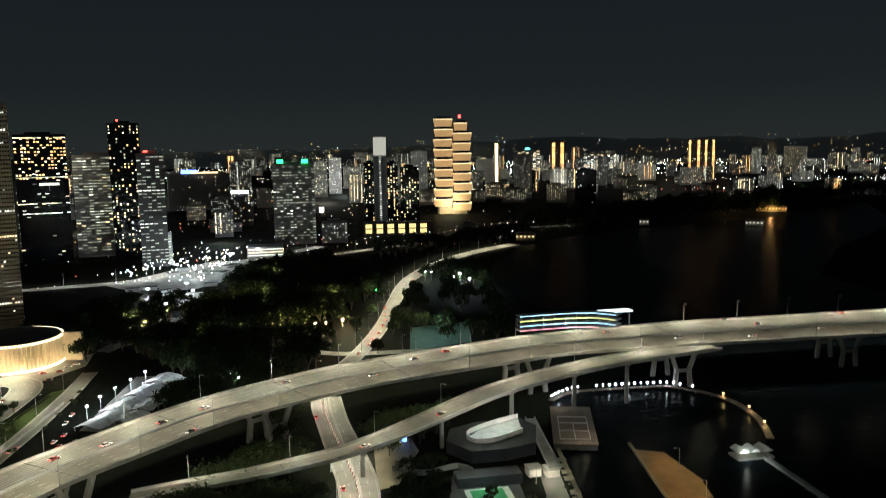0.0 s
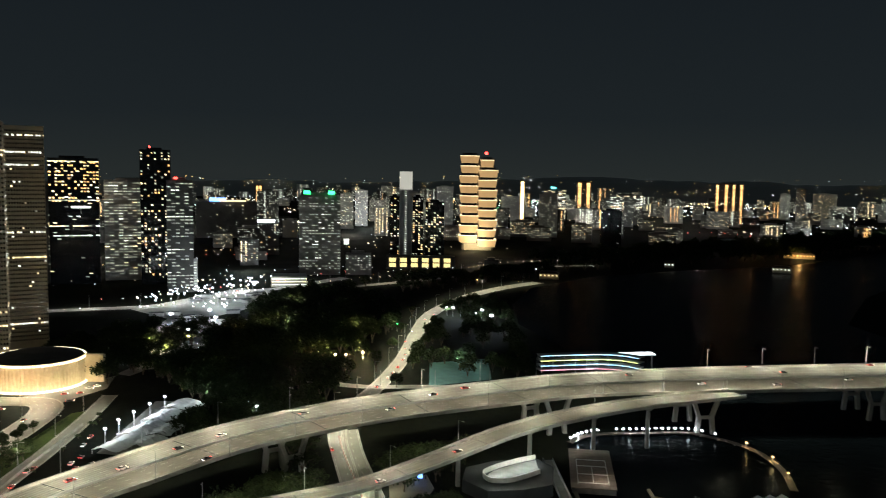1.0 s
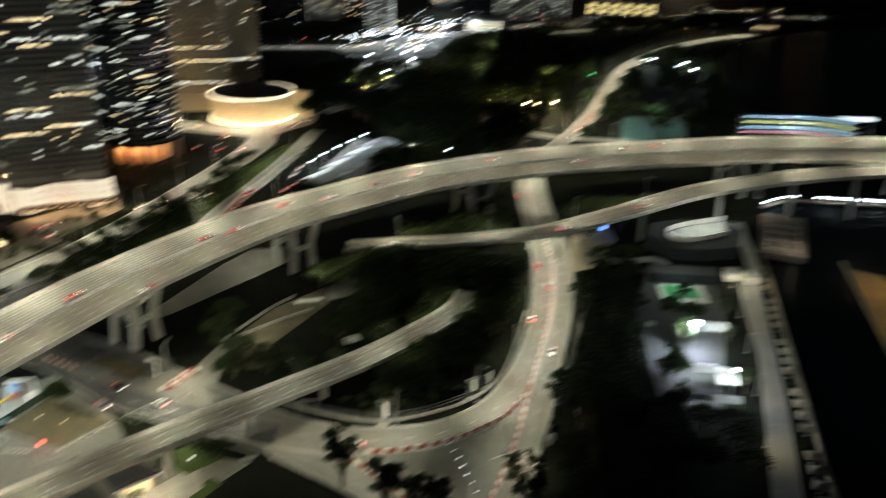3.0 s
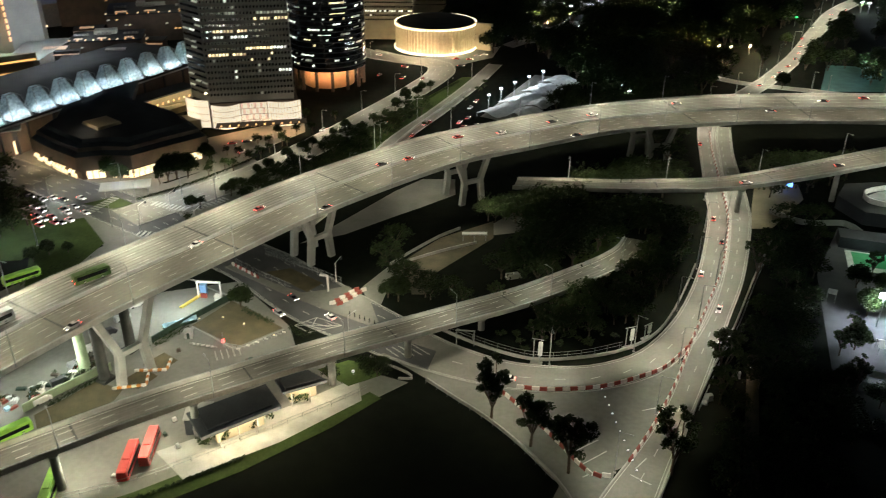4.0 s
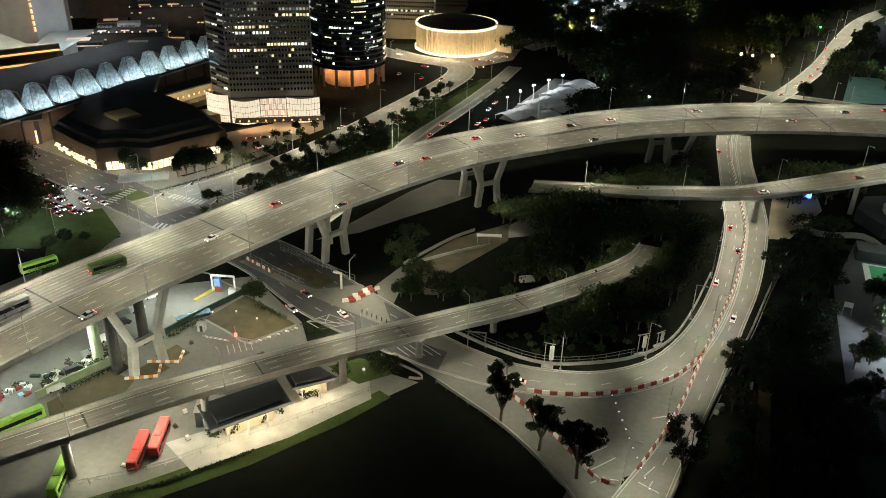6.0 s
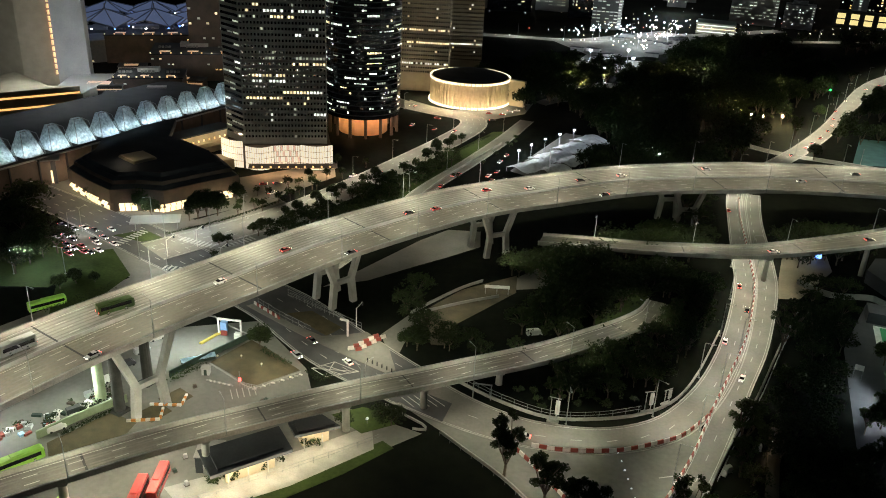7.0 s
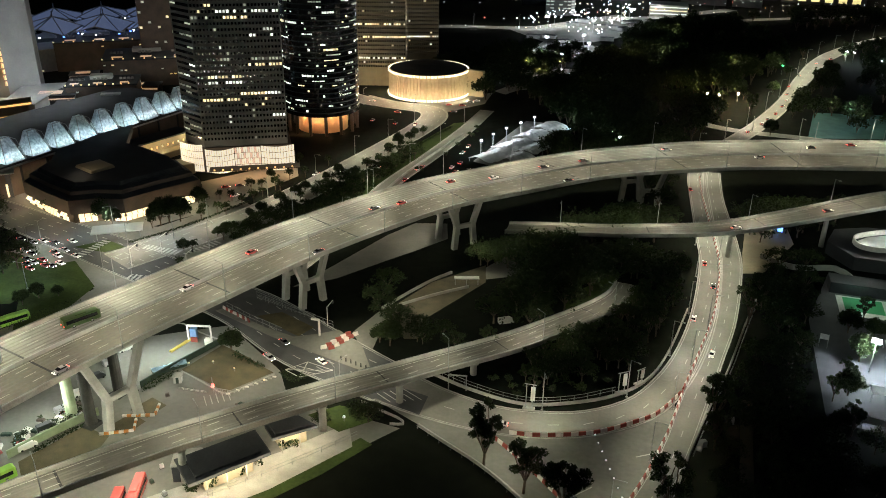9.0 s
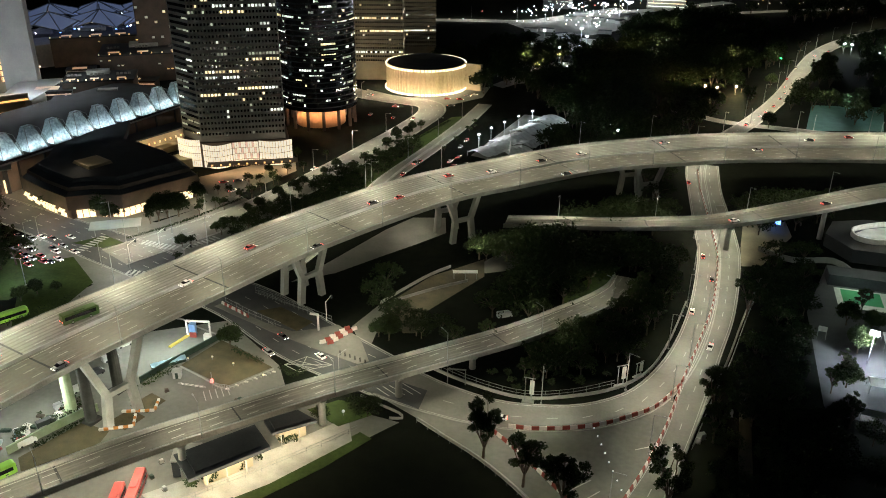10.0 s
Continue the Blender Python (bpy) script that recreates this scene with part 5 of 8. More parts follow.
while count < 330:
    az = radians(random.uniform(-31, 37))
    far = random.random() ** 0.8
    dist = 980 + 3500 * far if az > radians(2) else 1550 + 2900 * far
    x, y = -math.sin(az) * dist, math.cos(az) * dist
    w, h = random.uniform(22, 60), random.uniform(18, 62) + (30 if random.random() < 0.22 else 0)
    if dist < 1700:
        h = random.uniform(10, 42)
    if az < radians(-13):
        h *= 0.75
    if over_water(x, y) or not clear(x, y, 30) or any(abs(az - a) < 0.012 and d0 < 3000 and dist < d0 for a, d0 in ((-0.045, 1400),)):
        continue
    if any((x - a) ** 2 + (y - b) ** 2 < 45 ** 2 for a, b in taken):
        continue
    taken.append((x, y))
    k = random.randrange(4)
    big = 1.0 + dist / 2600
    dd = random.uniform(14, 24)
    ob = tower(x, y, w, dd, h, LABELS[k], M_PALE if random.random() < 0.3 else M_BODY, 2.4 * big, 2.0 * big, random.uniform(0.2, 0.6),
          ({"dim": 9, "white": 2}, {"dim": 10, "warm": 1}, {"dim": 9, "white": 3, "warm": 1}, {"warm": 3, "dim": 9, "amber": 1})[k],
          wide=1.25 * big, tall=0.8 * big, roof=dist < 2200)
    if h > 30 and random.random() < 0.55:
        bm = bmesh.new()
        for j in range(random.randint(1, 4)):
            c = random.uniform(-0.45, 0.45) * w
            for r in range(int(h / (2.2 * big))):
                if random.random() < 0.9:
                    quad(bm, (c, -dd / 2 - 0.2, 5 + (r + 0.5) * (h - 6) / int(h / (2.2 * big))), (1.0 * big, 0, 0), (0, 0, 1.5 * big))
        tagged(part("stair_light", bm, random.choice((G_STAIR, G_STAIR, G_WARM, G_AMBER)), ob), kind="stuff")
    count += 1

# scattered lamps of far streets
lights = {k: bmesh.new() for k in ("white", "warm", "amber", "red", "green")}


def spark(key, x, y, z, r):
    bm = lights[key]
    v = [bm.verts.new((x + r * a, y + r * b, z + r * c)) for a, b, c in ((1, 0, 0), (-1, 0, 0), (0, 1, 0), (0, -1, 0), (0, 0, 1), (0, 0, -1))]
    for f in ((0, 2, 4), (2, 1, 4), (1, 3, 4), (3, 0, 4), (2, 0, 5), (1, 2, 5), (3, 1, 5), (0, 3, 5)):
        bm.faces.new([v[i] for i in f])


def street(az, dist, turn, n, step, key):
    x0, y0 = -math.sin(az) * dist, math.cos(az) * dist
    for k in range(n):
        x, y = x0 + math.cos(turn) * step * k + random.uniform(-4, 4), y0 + math.sin(turn) * step * k + random.uniform(-4, 4)
        if not over_water(x, y) and y > 560 and math.hypot(x, y) < 4700 and not under_deck(x, y, 30):
            spark(key, x, y, random.uniform(6, 11), math.hypot(x, y) / 1450 * random.uniform(0.35, 0.85))


for k in range(330):
    az = radians(random.uniform(-31, 37))
    lo = 900 if az > radians(4) else 1900
    dist = lo + (4500 - lo) * random.random() ** 1.1
    street(az, dist, random.uniform(-0.5, 0.5) if random.random() < 0.7 else random.uniform(1, 2), random.randint(2, 14), random.uniform(22, 50),
           random.choices(("white", "warm", "amber", "red", "green"), (50, 34, 18, 3, 2))[0])
for k in range(150):
    az = radians(random.uniform(-30, 3))
    street(az, random.uniform(3600, 4650), random.uniform(-0.3, 0.3), random.randint(2, 8), random.uniform(25, 50), random.choice(("amber", "warm", "white")))
for k in range(620):
    az, far = radians(random.uniform(-31, 36)), random.uniform(0.15, 1.0)
    r = 4350 + 420 * far
    spark(random.choices(("white", "warm", "amber"), (3, 4, 5))[0], -math.sin(az) * (r - 40), math.cos(az) * (r - 40), 34 + far * random.uniform(40, 84 if az > 0 else 122), random.uniform(0.7, 1.6))
for k in range(130):
    spark("white" if random.random() < 0.7 else "warm", random.uniform(-290, -190), random.uniform(720, 930), random.uniform(5, 11), random.uniform(0.5, 1.0))
for p, d, n in along(r7, 14, 4):
    spark("warm", p[0], p[1] + 6, 8, 0.55)
for p, d, n in along(r8, 16, 4):
    spark(random.choice(("white", "warm", "red")), p[0] + random.uniform(-7, 7), p[1], random.choice((1, 9)), 0.6)
G_SPARK = {"white": glow("far_white_lamp", (0.85, 0.94, 1.0), 5, vary=0.8), "warm": glow("far_warm_lamp", (1.0, 0.82, 0.5), 4, vary=0.8),
           "amber": glow("far_amber_lamp", (1.0, 0.55, 0.14), 4, vary=0.8), "red": glow("far_red_lamp", (1, 0.1, 0.05), 3), "green": glow("far_green_lamp", (0.1, 1.0, 0.4), 3)}
for k, bm in lights.items():
    tagged(link("city_lights", bm, G_SPARK[k]), f"scattered {k} lamps of distant city streets", "street lights", kind="stuff")

# Strong point lights added to brighten far facades, in place of many street lamps
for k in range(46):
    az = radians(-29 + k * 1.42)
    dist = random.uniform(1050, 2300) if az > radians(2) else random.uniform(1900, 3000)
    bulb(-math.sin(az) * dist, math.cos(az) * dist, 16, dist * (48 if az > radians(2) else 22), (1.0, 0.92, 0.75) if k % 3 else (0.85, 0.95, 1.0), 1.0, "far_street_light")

# floodlit works ground in the middle distance
patch("pavement_10", [(-290, 745), (-225, 895), (-180, 870), (-178, 770), (-200, 720), (-240, 700)], M_PLAZA, "floodlit works ground with sheds", "pavement", 0.05)
patch("pavement_11", [(-235, 640), (-170, 640), (-165, 705), (-240, 700)], M_PLAZA, "floodlit gravel yard", "pavement", 0.05)


def flood_mast(x, y, h, power, colour=COOL, glare=0.9, label="tall floodlight mast with a glaring white lamp"):
    ob = thing("floodlight_mast", label, "floodlight", (x, y, 0), math.degrees(math.atan2(-x, y)), "floodlights")
    part("pole", tube(bmesh.new(), (0, 0, 0), (0, 0, h), 0.2, 0.1), M_STEEL, ob)
    part("lamp", boxes((-glare, -0.4, h, glare, 0.2, h + glare)), G_LED, ob, "glaring white lamp")
    bulb(x + math.sin(0) * 2, y - 1.5, h - 1.2, power, colour, 0.5, "flood_light")


for x, y in ((-262, 775), (-240, 800), (-225, 850), (-205, 870), (-195, 800), (-215, 770), (-200, 690), (-185, 655), (-225, 665), (-190, 600)):
    flood_mast(x, y, 10, 15000, COOL, 1.2)
for k in range(16):
    ob = thing("site_shed", "low pale site shed under floodlights", "shed", (random.uniform(-255, -190), random.uniform(655, 850), 0), random.uniform(0, 90), "site sheds")
    part("body", boxes((-6, -2.5, 0, 6, 2.5, 3)), M_CONC, ob)
    part("roof", boxes((-6.3, -2.8, 3, 6.3, 2.8, 3.25)), M_ROOF, ob)

# works yard beside the expressway
for x, y in ((-158, 372), (-157, 386), (-155, 400), (-152, 414), (-149, 428), (-103, 421)):
    flood_mast(x, y, 7.5, 3400, COOL, 0.6, "small white floodlight on a post")
for x, y, t, L, W in ((-149, 367, 72, 11, 7), (-146.5, 389, 74, 11, 7), (-144, 411, 76, 10, 7), (-141.5, 432, 76, 9, 7), (-137.5, 370, 74, 8, 6), (-135, 388, 80, 9, 6), (-134, 408, 70, 9, 6), (-135.5, 428, 78, 8, 5)):
    ob = thing("works_tent", "pale sagging canvas roof over the floodlit works yard", "tent", (x, y, 0), t, "works tents")
    bm = bmesh.new()
    grid = [[bm.verts.new((-L + 2 * L * i / 10, -W + 2 * W * j / 6, 2.3 + 1.5 * (1 - abs(j - 3) / 3) - 0.4 * math.sin(math.pi * i / 5) ** 2 + random.uniform(-0.3, 0.3))) for j in range(7)] for i in range(11)]
    for i in range(10):
        for j in range(6):
            bm.faces.new((grid[i][j], grid[i + 1][j], grid[i + 1][j + 1], grid[i][j + 1]))
    part("canvas", bm, M_TENT, ob)
    for sx in (-1, 0, 1):
        for sy in (-1, 1):
            part("post", tube(bmesh.new(), (sx * L * 0.95, sy * W * 0.95, 0), (sx * L * 0.95, sy * W * 0.95, 2.25), 0.1, 0.1, 6), M_STEEL, ob)

# warm garden lamps under trees, and traffic signals on the far road
for x, y in ((-84, 551), (-72, 546), (-65, 546.5), (-54, 555)):
    ob = thing("garden_lamp", "warm garden lamp on a short post", "lamp", (x, y, 0), 0, "garden lamps")
    part("post", tube(bmesh.new(), (0, 0, 0), (0, 0, 5), 0.12), M_STEEL, ob)
    part("globe", boxes((-0.7, -0.7, 5, 0.7, 0.7, 6.2, 0.2)), glow("garden_globe", (1.0, 0.75, 0.4), 9) if x == -84 else bpy.data.materials["garden_globe"], ob, "glowing warm globe")
    bulb(x, y - 2.5, 5, 16000, (1.0, 0.72, 0.36))
    tree("rain", x + random.uniform(-4, 4), y + 8, 0.6)
for x, y, m in ((-43, 668, G_RED), (-38, 690, G_GREEN), (-36, 660, G_GREEN)):
    ob = thing("traffic_signal", "traffic signal showing a bright lamp", "traffic light", (x, y, 0), 0, "traffic signals")
    part("post", tube(bmesh.new(), (0, 0, 0), (0, 0, 6), 0.12), M_STEEL, ob)
    part("housing", boxes((-0.5, -0.2, 5, 0.5, 0.4, 8)), M_ROOF, ob)
    part("lens", boxes((-0.8, -0.6, 5.6, 0.8, -0.25, 7.2)), m, ob, "lit signal lens")

# ---------------------------------------------------------------- waterside
# tiered lit stand on the water
ob = thing("floating_stand", "tiered open stand outlined by blue and yellow light lines", "grandstand", (0, 0, 0), 0)
tier = [(66, 530), (88, 535), (108, 538), (124, 535), (134, 527)]
for k, (z, m) in enumerate(((1.2, glow("pink_line", (1.0, 0.35, 0.45), 1.3)), (4.2, glow("sky_line", (0.35, 0.70, 1.0), 2.0)), (7.6, glow("lime_line", (0.85, 0.95, 0.30), 1.6)), (11, glow("azure_line", (0.40, 0.72, 1.0), 1.8)))):
    path = curve([(x, y, z, 4) for x, y in tier], 5)
    part("deck", sweep(bmesh.new(), path, [(1, 0, 0), (1, 0, 0.4), (-1, 0, 0.4), (-1, 0, 0)]), M_CONC, ob)
    part("light_line", sweep(bmesh.new(), path, [(-1, -0.25, 0.2), (-1, -0.25, 0.55), (-1, -0.5, 0.55), (-1, -0.5, 0.2)]), m, ob, "glowing edge line")
for p, d, n in along(curve([(x, y, 0, 4) for x, y in tier], 5), 8, 1):
    for s in (-0.9, 0.9):
        c = p[:2] + n * s * p[3]
        part("post", tube(bmesh.new(), (c[0], c[1], 0), (c[0], c[1], 11), 0.22), M_PALE, ob)
ob = thing("pavilion_roof", "flat white lit pavilion roof", "pavilion", (138, 548, 0), 10)
part("roof", boxes((-14, -4, 9, 10, 4, 9.6)), glow("lit_white_roof", (0.8, 0.95, 1.0), 1.3), ob)
for sx in (-12, 0, 9):
    part("post", tube(bmesh.new(), (sx, 0, 0), (sx, 0, 9), 0.3), M_STEEL, ob)
bulb(100, 525, 9, 9000, (0.6, 0.85, 1.0))

# curved pier with white lamps
pier = curve([(64, 383, 0.9, 1.6), (72, 392, 0.9, 1.6), (82, 397, 0.9, 1.6), (104, 399.5, 0.9, 1.6), (127, 401, 0.9, 1.6), (136, 395, 0.9, 1.6), (143, 389, 0.9, 1.6), (152, 374, 0.9, 1.6), (154, 350, 0.9, 1.6), (149, 326, 0.9, 1.6)], 3)
ob = thing("boardwalk", "curved timber boardwalk over the water", "boardwalk", (0, 0, 0), 0, kind="structure")
part("deck", sweep(bmesh.new(), pier, [(1, 0, 0), (1, 0, 0.3), (-1, 0, 0.3), (-1, 0, 0)]), M_BRICK, ob)
for p, d, n in along(pier, 9, 3):
    part("pile", tube(bmesh.new(), (p[0], p[1], -1), (p[0], p[1], 0.9), 0.3), M_CONC, ob)
k = 0
for p, d, n in along(pier, 3.4, 1):
    k += 1
    if k in (8, 9, 24) or (k > 25 and k % 6):
        continue
    yellow = k > 25
    lamp = thing("pier_lamp", "small yellow lamp on the boardwalk" if yellow else "small white lamp on the boardwalk", "lamp", (p[0], p[1], p[2] + 0.3), 0, "boardwalk lamps")
    part("post", tube(bmesh.new(), (0, 0, 0), (0, 0, 2.0), 0.08), M_STEEL, lamp)
    part("head", boxes((-0.5, -0.35, 1.9, 0.5, 0.35, 2.5, 0.1)), (G_AMBER if yellow else G_LED), lamp, "glowing lamp head")
    if k % 3 == 0:
        bulb(p[0], p[1] - 0.5, p[2] + 2, 700 if not yellow else 500, (0.75, 0.95, 1.0) if not yellow else (1, 0.75, 0.3))

# rowing centre: shed, ramp, ring wall
ob = thing("boat_shed", "low brown boat deck with a white steel frame on its roof", "shed", (67.5, 345, 0), -7.5)
part("wall", boxes((-9, -24, 0, 9, 24, 2.3)), M_DIRTY, ob)
M_SHED = mat("shed_roof", (0.22, 0.175, 0.145), (0.14, 0.11, 0.09), 0.7, 0.4)
for k in range(12):
    part("roof_panel", boxes((-9.4, -24.2 + k * 4.03, 2.3, 9.4, -24.2 + (k + 0.94) * 4.03, 2.6)), M_SHED, ob)
for x0, y0, x1, y1 in ((-6.5, -20, -6.2, 8), (6.2, -20, 6.5, 8), (-0.1, -20, 0.2, 0), (-6.2, -20, 6.2, -19.7), (-6.2, -0.2, 6.2, 0.1), (-6.2, 7.7, 6.2, 8), (-6.2, -10, 6.2, -9.7)):
    part("frame_bar", boxes((x0, y0, 3.1, x1, y1, 3.4)), M_WHITE, ob, "white steel frame bar")
for x0, y0 in ((-6.4, -19.8), (6.3, -19.8), (-6.4, 7.8), (6.3, 7.8)):
    part("frame_leg", boxes((x0 - 0.1, y0 - 0.1, 2.6, x0 + 0.1, y0 + 0.1, 3.1)), M_WHITE, ob)
bulb(70, 327, 7, 700, (1.0, 0.85, 0.65))
ob = thing("ramp_building", "low building with a curved white roof parapet and lit ramp", "building", (30, 330, 0), 0)
part("wall", prism(bmesh.new(), [(4 + 0, -18), (17, -12), (20, 8), (14, 18), (-6, 14), (-18, 6), (-20, -8), (-10, -20)], 0, 5.2), M_ROOF, ob)
par = curve([(13, 17.5, 5.2, 1), (4, 12, 5.2, 1), (-6, 4, 5.2, 1), (-11, -3, 5.2, 1), (-9, -10, 5.2, 1), (-2, -11, 5.2, 1), (6, -6, 5.2, 1), (13, 0, 5.2, 1)], 1.5)
part("white_parapet", sweep(bmesh.new(), par, [(0, 0.25, 0), (0, 0.25, 2.0), (0, -0.25, 2.0), (0, -0.25, 0)]), M_WHITE, ob, "curved white parapet")
part("ramp_floor", prism(bmesh.new(), [(13, 16), (4, 11), (-6, 3), (-10, -4), (-8, -9), (-2, -10), (6, -5), (13, 1)], 5.2, 5.3), M_CONC, ob)
for x, y in ((33, 333), (24, 325), (40, 341)):
    bulb(x, y, 9.5, 1500, (0.92, 1.0, 0.92))
ob = thing("footbridge", "pale concrete ramp beside the boat shed", "ramp", (50, 320, 0), 2)
part("deck", boxes((-2.2, -26, 3.4, 2.2, 30, 4.0)), M_CONC, ob)
for sy in (-22, -4, 14):
    part("pier", boxes((-0.6, sy, 0, 0.6, sy + 1.2, 3.4)), M_CONC, ob)
for sx in (-2.2, 2.0):
    part("railing", boxes((sx, -26, 4.0, sx + 0.2, 30, 5.0)), M_STEEL, ob)
for x, y, w in ((43, 298, 5), (50, 297, 5)):
    ob = thing("pale_hut", "small pale hut by the promenade", "hut", (x, y, 0), 10, "promenade huts")
    part("body", boxes((-w / 2, -2.5, 0, w / 2, 2.5, 3.0)), M_WHITE, ob)
    part("roof", boxes((-w / 2 - 0.4, -2.9, 3.0, w / 2 + 0.4, 2.9, 3.4)), M_CONC, ob)
bulb(47, 288, 8, 2500)
# tan parasols and shrubs along the canal edge
parasol = None
for k in range(24):
    y = 306 - k * 6.0
    x = 55.3 - 0.012 * (306 - y) + random.uniform(-0.3, 0.3)
    if k % 5 == 4:
        tree("bush", x - 1.0, y, 1.3)
        continue
    if parasol is None:
        parasol = thing("parasol", "square tan canvas parasol on the canal walk", "parasol", (x, y, 0.05), 4, "canal parasols")
        bm = bmesh.new()
        v = [bm.verts.new(p) for p in ((-1.9, -1.9, 2.4), (1.9, -1.9, 2.4), (1.9, 1.9, 2.4), (-1.9, 1.9, 2.4), (0, 0, 3.2))]
        for j in range(4):
            bm.faces.new((v[j], v[(j + 1) % 4], v[4]))
        part("canopy", bm, M_BEIGE, parasol)
        part("pole", tube(bmesh.new(), (0, 0, 0), (0, 0, 3.1), 0.06, 0.05, 6), M_STEEL, parasol)
        part("base", boxes((-0.4, -0.4, 0, 0.4, 0.4, 0.15, 0.05)), M_CONC, parasol)
    else:
        copy_thing(parasol, pose(x, y, 0.05, 0, 0, random.uniform(-8, 8)))
# canal banks
for x0, x1, label in ((56.2, 57.6, "low tan quay wall of the canal"), (87.4, 88.6, "low quay wall on the far bank")):
    ob = tagged(link("quay", boxes((x0, 150, 0, x1, 326, 0.9)), M_BEIGE), label, "quay", kind="structure")
patch("pavement_12", [(88.6, 150), (88.6, 320), (100, 316), (106, 290), (102, 230), (98, 150)], mat("tan_paving", (0.34, 0.24, 0.13), (0.24, 0.17, 0.09), 0.85, 0.2, bump=0.2), "tan paved bank under amber lamps", "pavement", 0.12)
for y in (300, 270, 240, 205):
    street_lamp(101, y, 0.1, 180, height=8.0, power=2600, colour=(1.0, 0.6, 0.22), reach=1.5)
for y in (190, 215, 240, 265, 290):
    street_lamp(43, y, 0.05, 0, height=7.0, power=1500, colour=(1.0, 0.86, 0.6), reach=1.2)
ob = thing("floating_platform", "pale covered landing stage on the water", "landing stage", (134, 310, 0), 8)
part("pontoon", boxes((-8, -4, 0, 8, 4, 0.7)), M_CONC, ob)
for k in range(3):
    bm = bmesh.new()
    c = -5.2 + k * 5.2
    v = [bm.verts.new(p) for p in ((c - 2.5, -3.5, 3), (c + 2.5, -3.5, 3), (c + 2.5, 3.5, 3), (c - 2.5, 3.5, 3), (c, -3.5, 4.3), (c, 3.5, 4.3))]
    for f in ((0, 1, 4), (2, 3, 5), (1, 2, 5, 4), (3, 0, 4, 5)):
        bm.faces.new([v[i] for i in f])
    part("canopy_bay", bm, M_TENT, ob)
    part("post", tube(bmesh.new(), (c, -3.4, 0.7), (c, -3.4, 3), 0.1), M_STEEL, ob)
bulb(130, 304, 5, 1500, (0.9, 1, 0.9))
ob = thing("gangway", "long narrow gangway to the landing stage", "gangway", (138, 300, 0), 8)
part("deck", boxes((-0.9, -120, 0.9, 0.9, 4, 1.2)), M_CONC, ob)
for k in range(7):
    part("pile", tube(bmesh.new(), (0, -118 + k * 19, 0), (0, -118 + k * 19, 0.9), 0.3), M_CONC, ob)
part("railing", boxes((-0.9, -120, 1.2, -0.8, 4, 2.2)), M_STEEL, ob)
part("railing", boxes((0.8, -120, 1.2, 0.9, 4, 2.2)), M_STEEL, ob)

# sports ground with floodlight, court and white tents
patch("pavement_13", [(12, 302), (36, 302), (38, 262), (34, 205), (16, 205), (8, 262)], M_DARKROAD, "dark yard round a small court", "pavement", 0.04)
ob = thing("sports_court", "small green court with a white border", "court", (25, 280, 0.04), 8)
part("border", boxes((-9, -8, 0, 8, 6.6, 0.06)), M_WHITE, ob, "white court border")
part("playing_surface", boxes((-7, -4.5, 0.06, 5.5, 5.6, 0.1)), M_COURT, ob, "green playing surface")
part("shed_roof", boxes((-11, 8, 0, 14, 16, 4)), M_ROOF, ob, "dark shed behind the court")
flood_mast(26, 236, 10, 24000, COOL, 1.3)
flood_mast(36, 212, 9, 6000, COOL, 0.7)
bulb(22, 285, 9, 2200, (0.8, 1.0, 0.85))
for x, y, w, d, t in ((34, 250, 8, 7, 5), (29, 222, 6, 5, 8), (35, 219, 6, 10, 4), (34, 206, 8, 4, 6), (27, 205, 6, 3, 0), (13, 246, 2.5, 2.5, 0)):
    ob = thing("marquee", "white marquee roof beside the floodlight", "tent", (x, y, 0), t, "white marquees")
    bm = bmesh.new()
    v = [bm.verts.new(p) for p in ((-w / 2, -d / 2, 3), (w / 2, -d / 2, 3), (w / 2, d / 2, 3), (-w / 2, d / 2, 3), (-w / 2, 0, 4.2), (w / 2, 0, 4.2))]
    for f in ((0, 1, 5, 4), (2, 3, 4, 5), (1, 2, 5), (3, 0, 4)):
        bm.faces.new([v[i] for i in f])
    part("canvas", bm, M_WHITE, ob)
    for sx, sy in ((-1, -1), (1, -1), (1, 1), (-1, 1)):
        part("post", tube(bmesh.new(), (sx * w * 0.48, sy * d * 0.48, 0), (sx * w * 0.48, sy * d * 0.48, 3), 0.07), M_STEEL, ob)
for x, y, s in ((24, 268, 0.55), (20, 225, 0.5), (38, 262, 0.5), (17, 215, 0.5), (40, 215, 0.5), (22, 200, 0.55), (38, 245, 0.4)):
    tree("clump", x, y, s)
patch("pavement_19", [(-206, 505), (-196, 500), (-182, 560), (-176, 600), (-192, 598), (-200, 545)], M_ROAD, "pale path among park trees", "pavement", 0.05)
bulb(-188, 545, 9, 9000, (1.0, 0.72, 0.55))
bulb(-185, 585, 9, 9000, (1.0, 0.72, 0.55))
for x, y in ((30, 700), (44, 690), (37, 718)):
    flood_mast(x, y, 9, 16000, COOL, 1.2, "bright white floodlight beside the far road")


# ---------------------------------------------------------------- vehicles
PAINT = {"red": mat("red_car_paint", (0.35, 0.03, 0.03), (0.3, 0.025, 0.025), 0.3, 2, spec=0.5), "dark": mat("dark_car_paint", (0.03, 0.032, 0.036), (0.02, 0.02, 0.024), 0.3, 2, spec=0.5),
         "white": mat("white_car_paint", (0.75, 0.75, 0.74), (0.65, 0.65, 0.64), 0.3, 2, spec=0.5), "silver": mat("silver_car_paint", (0.38, 0.39, 0.40), (0.32, 0.33, 0.34), 0.35, 2, metal=0.4)}
car_made = {}


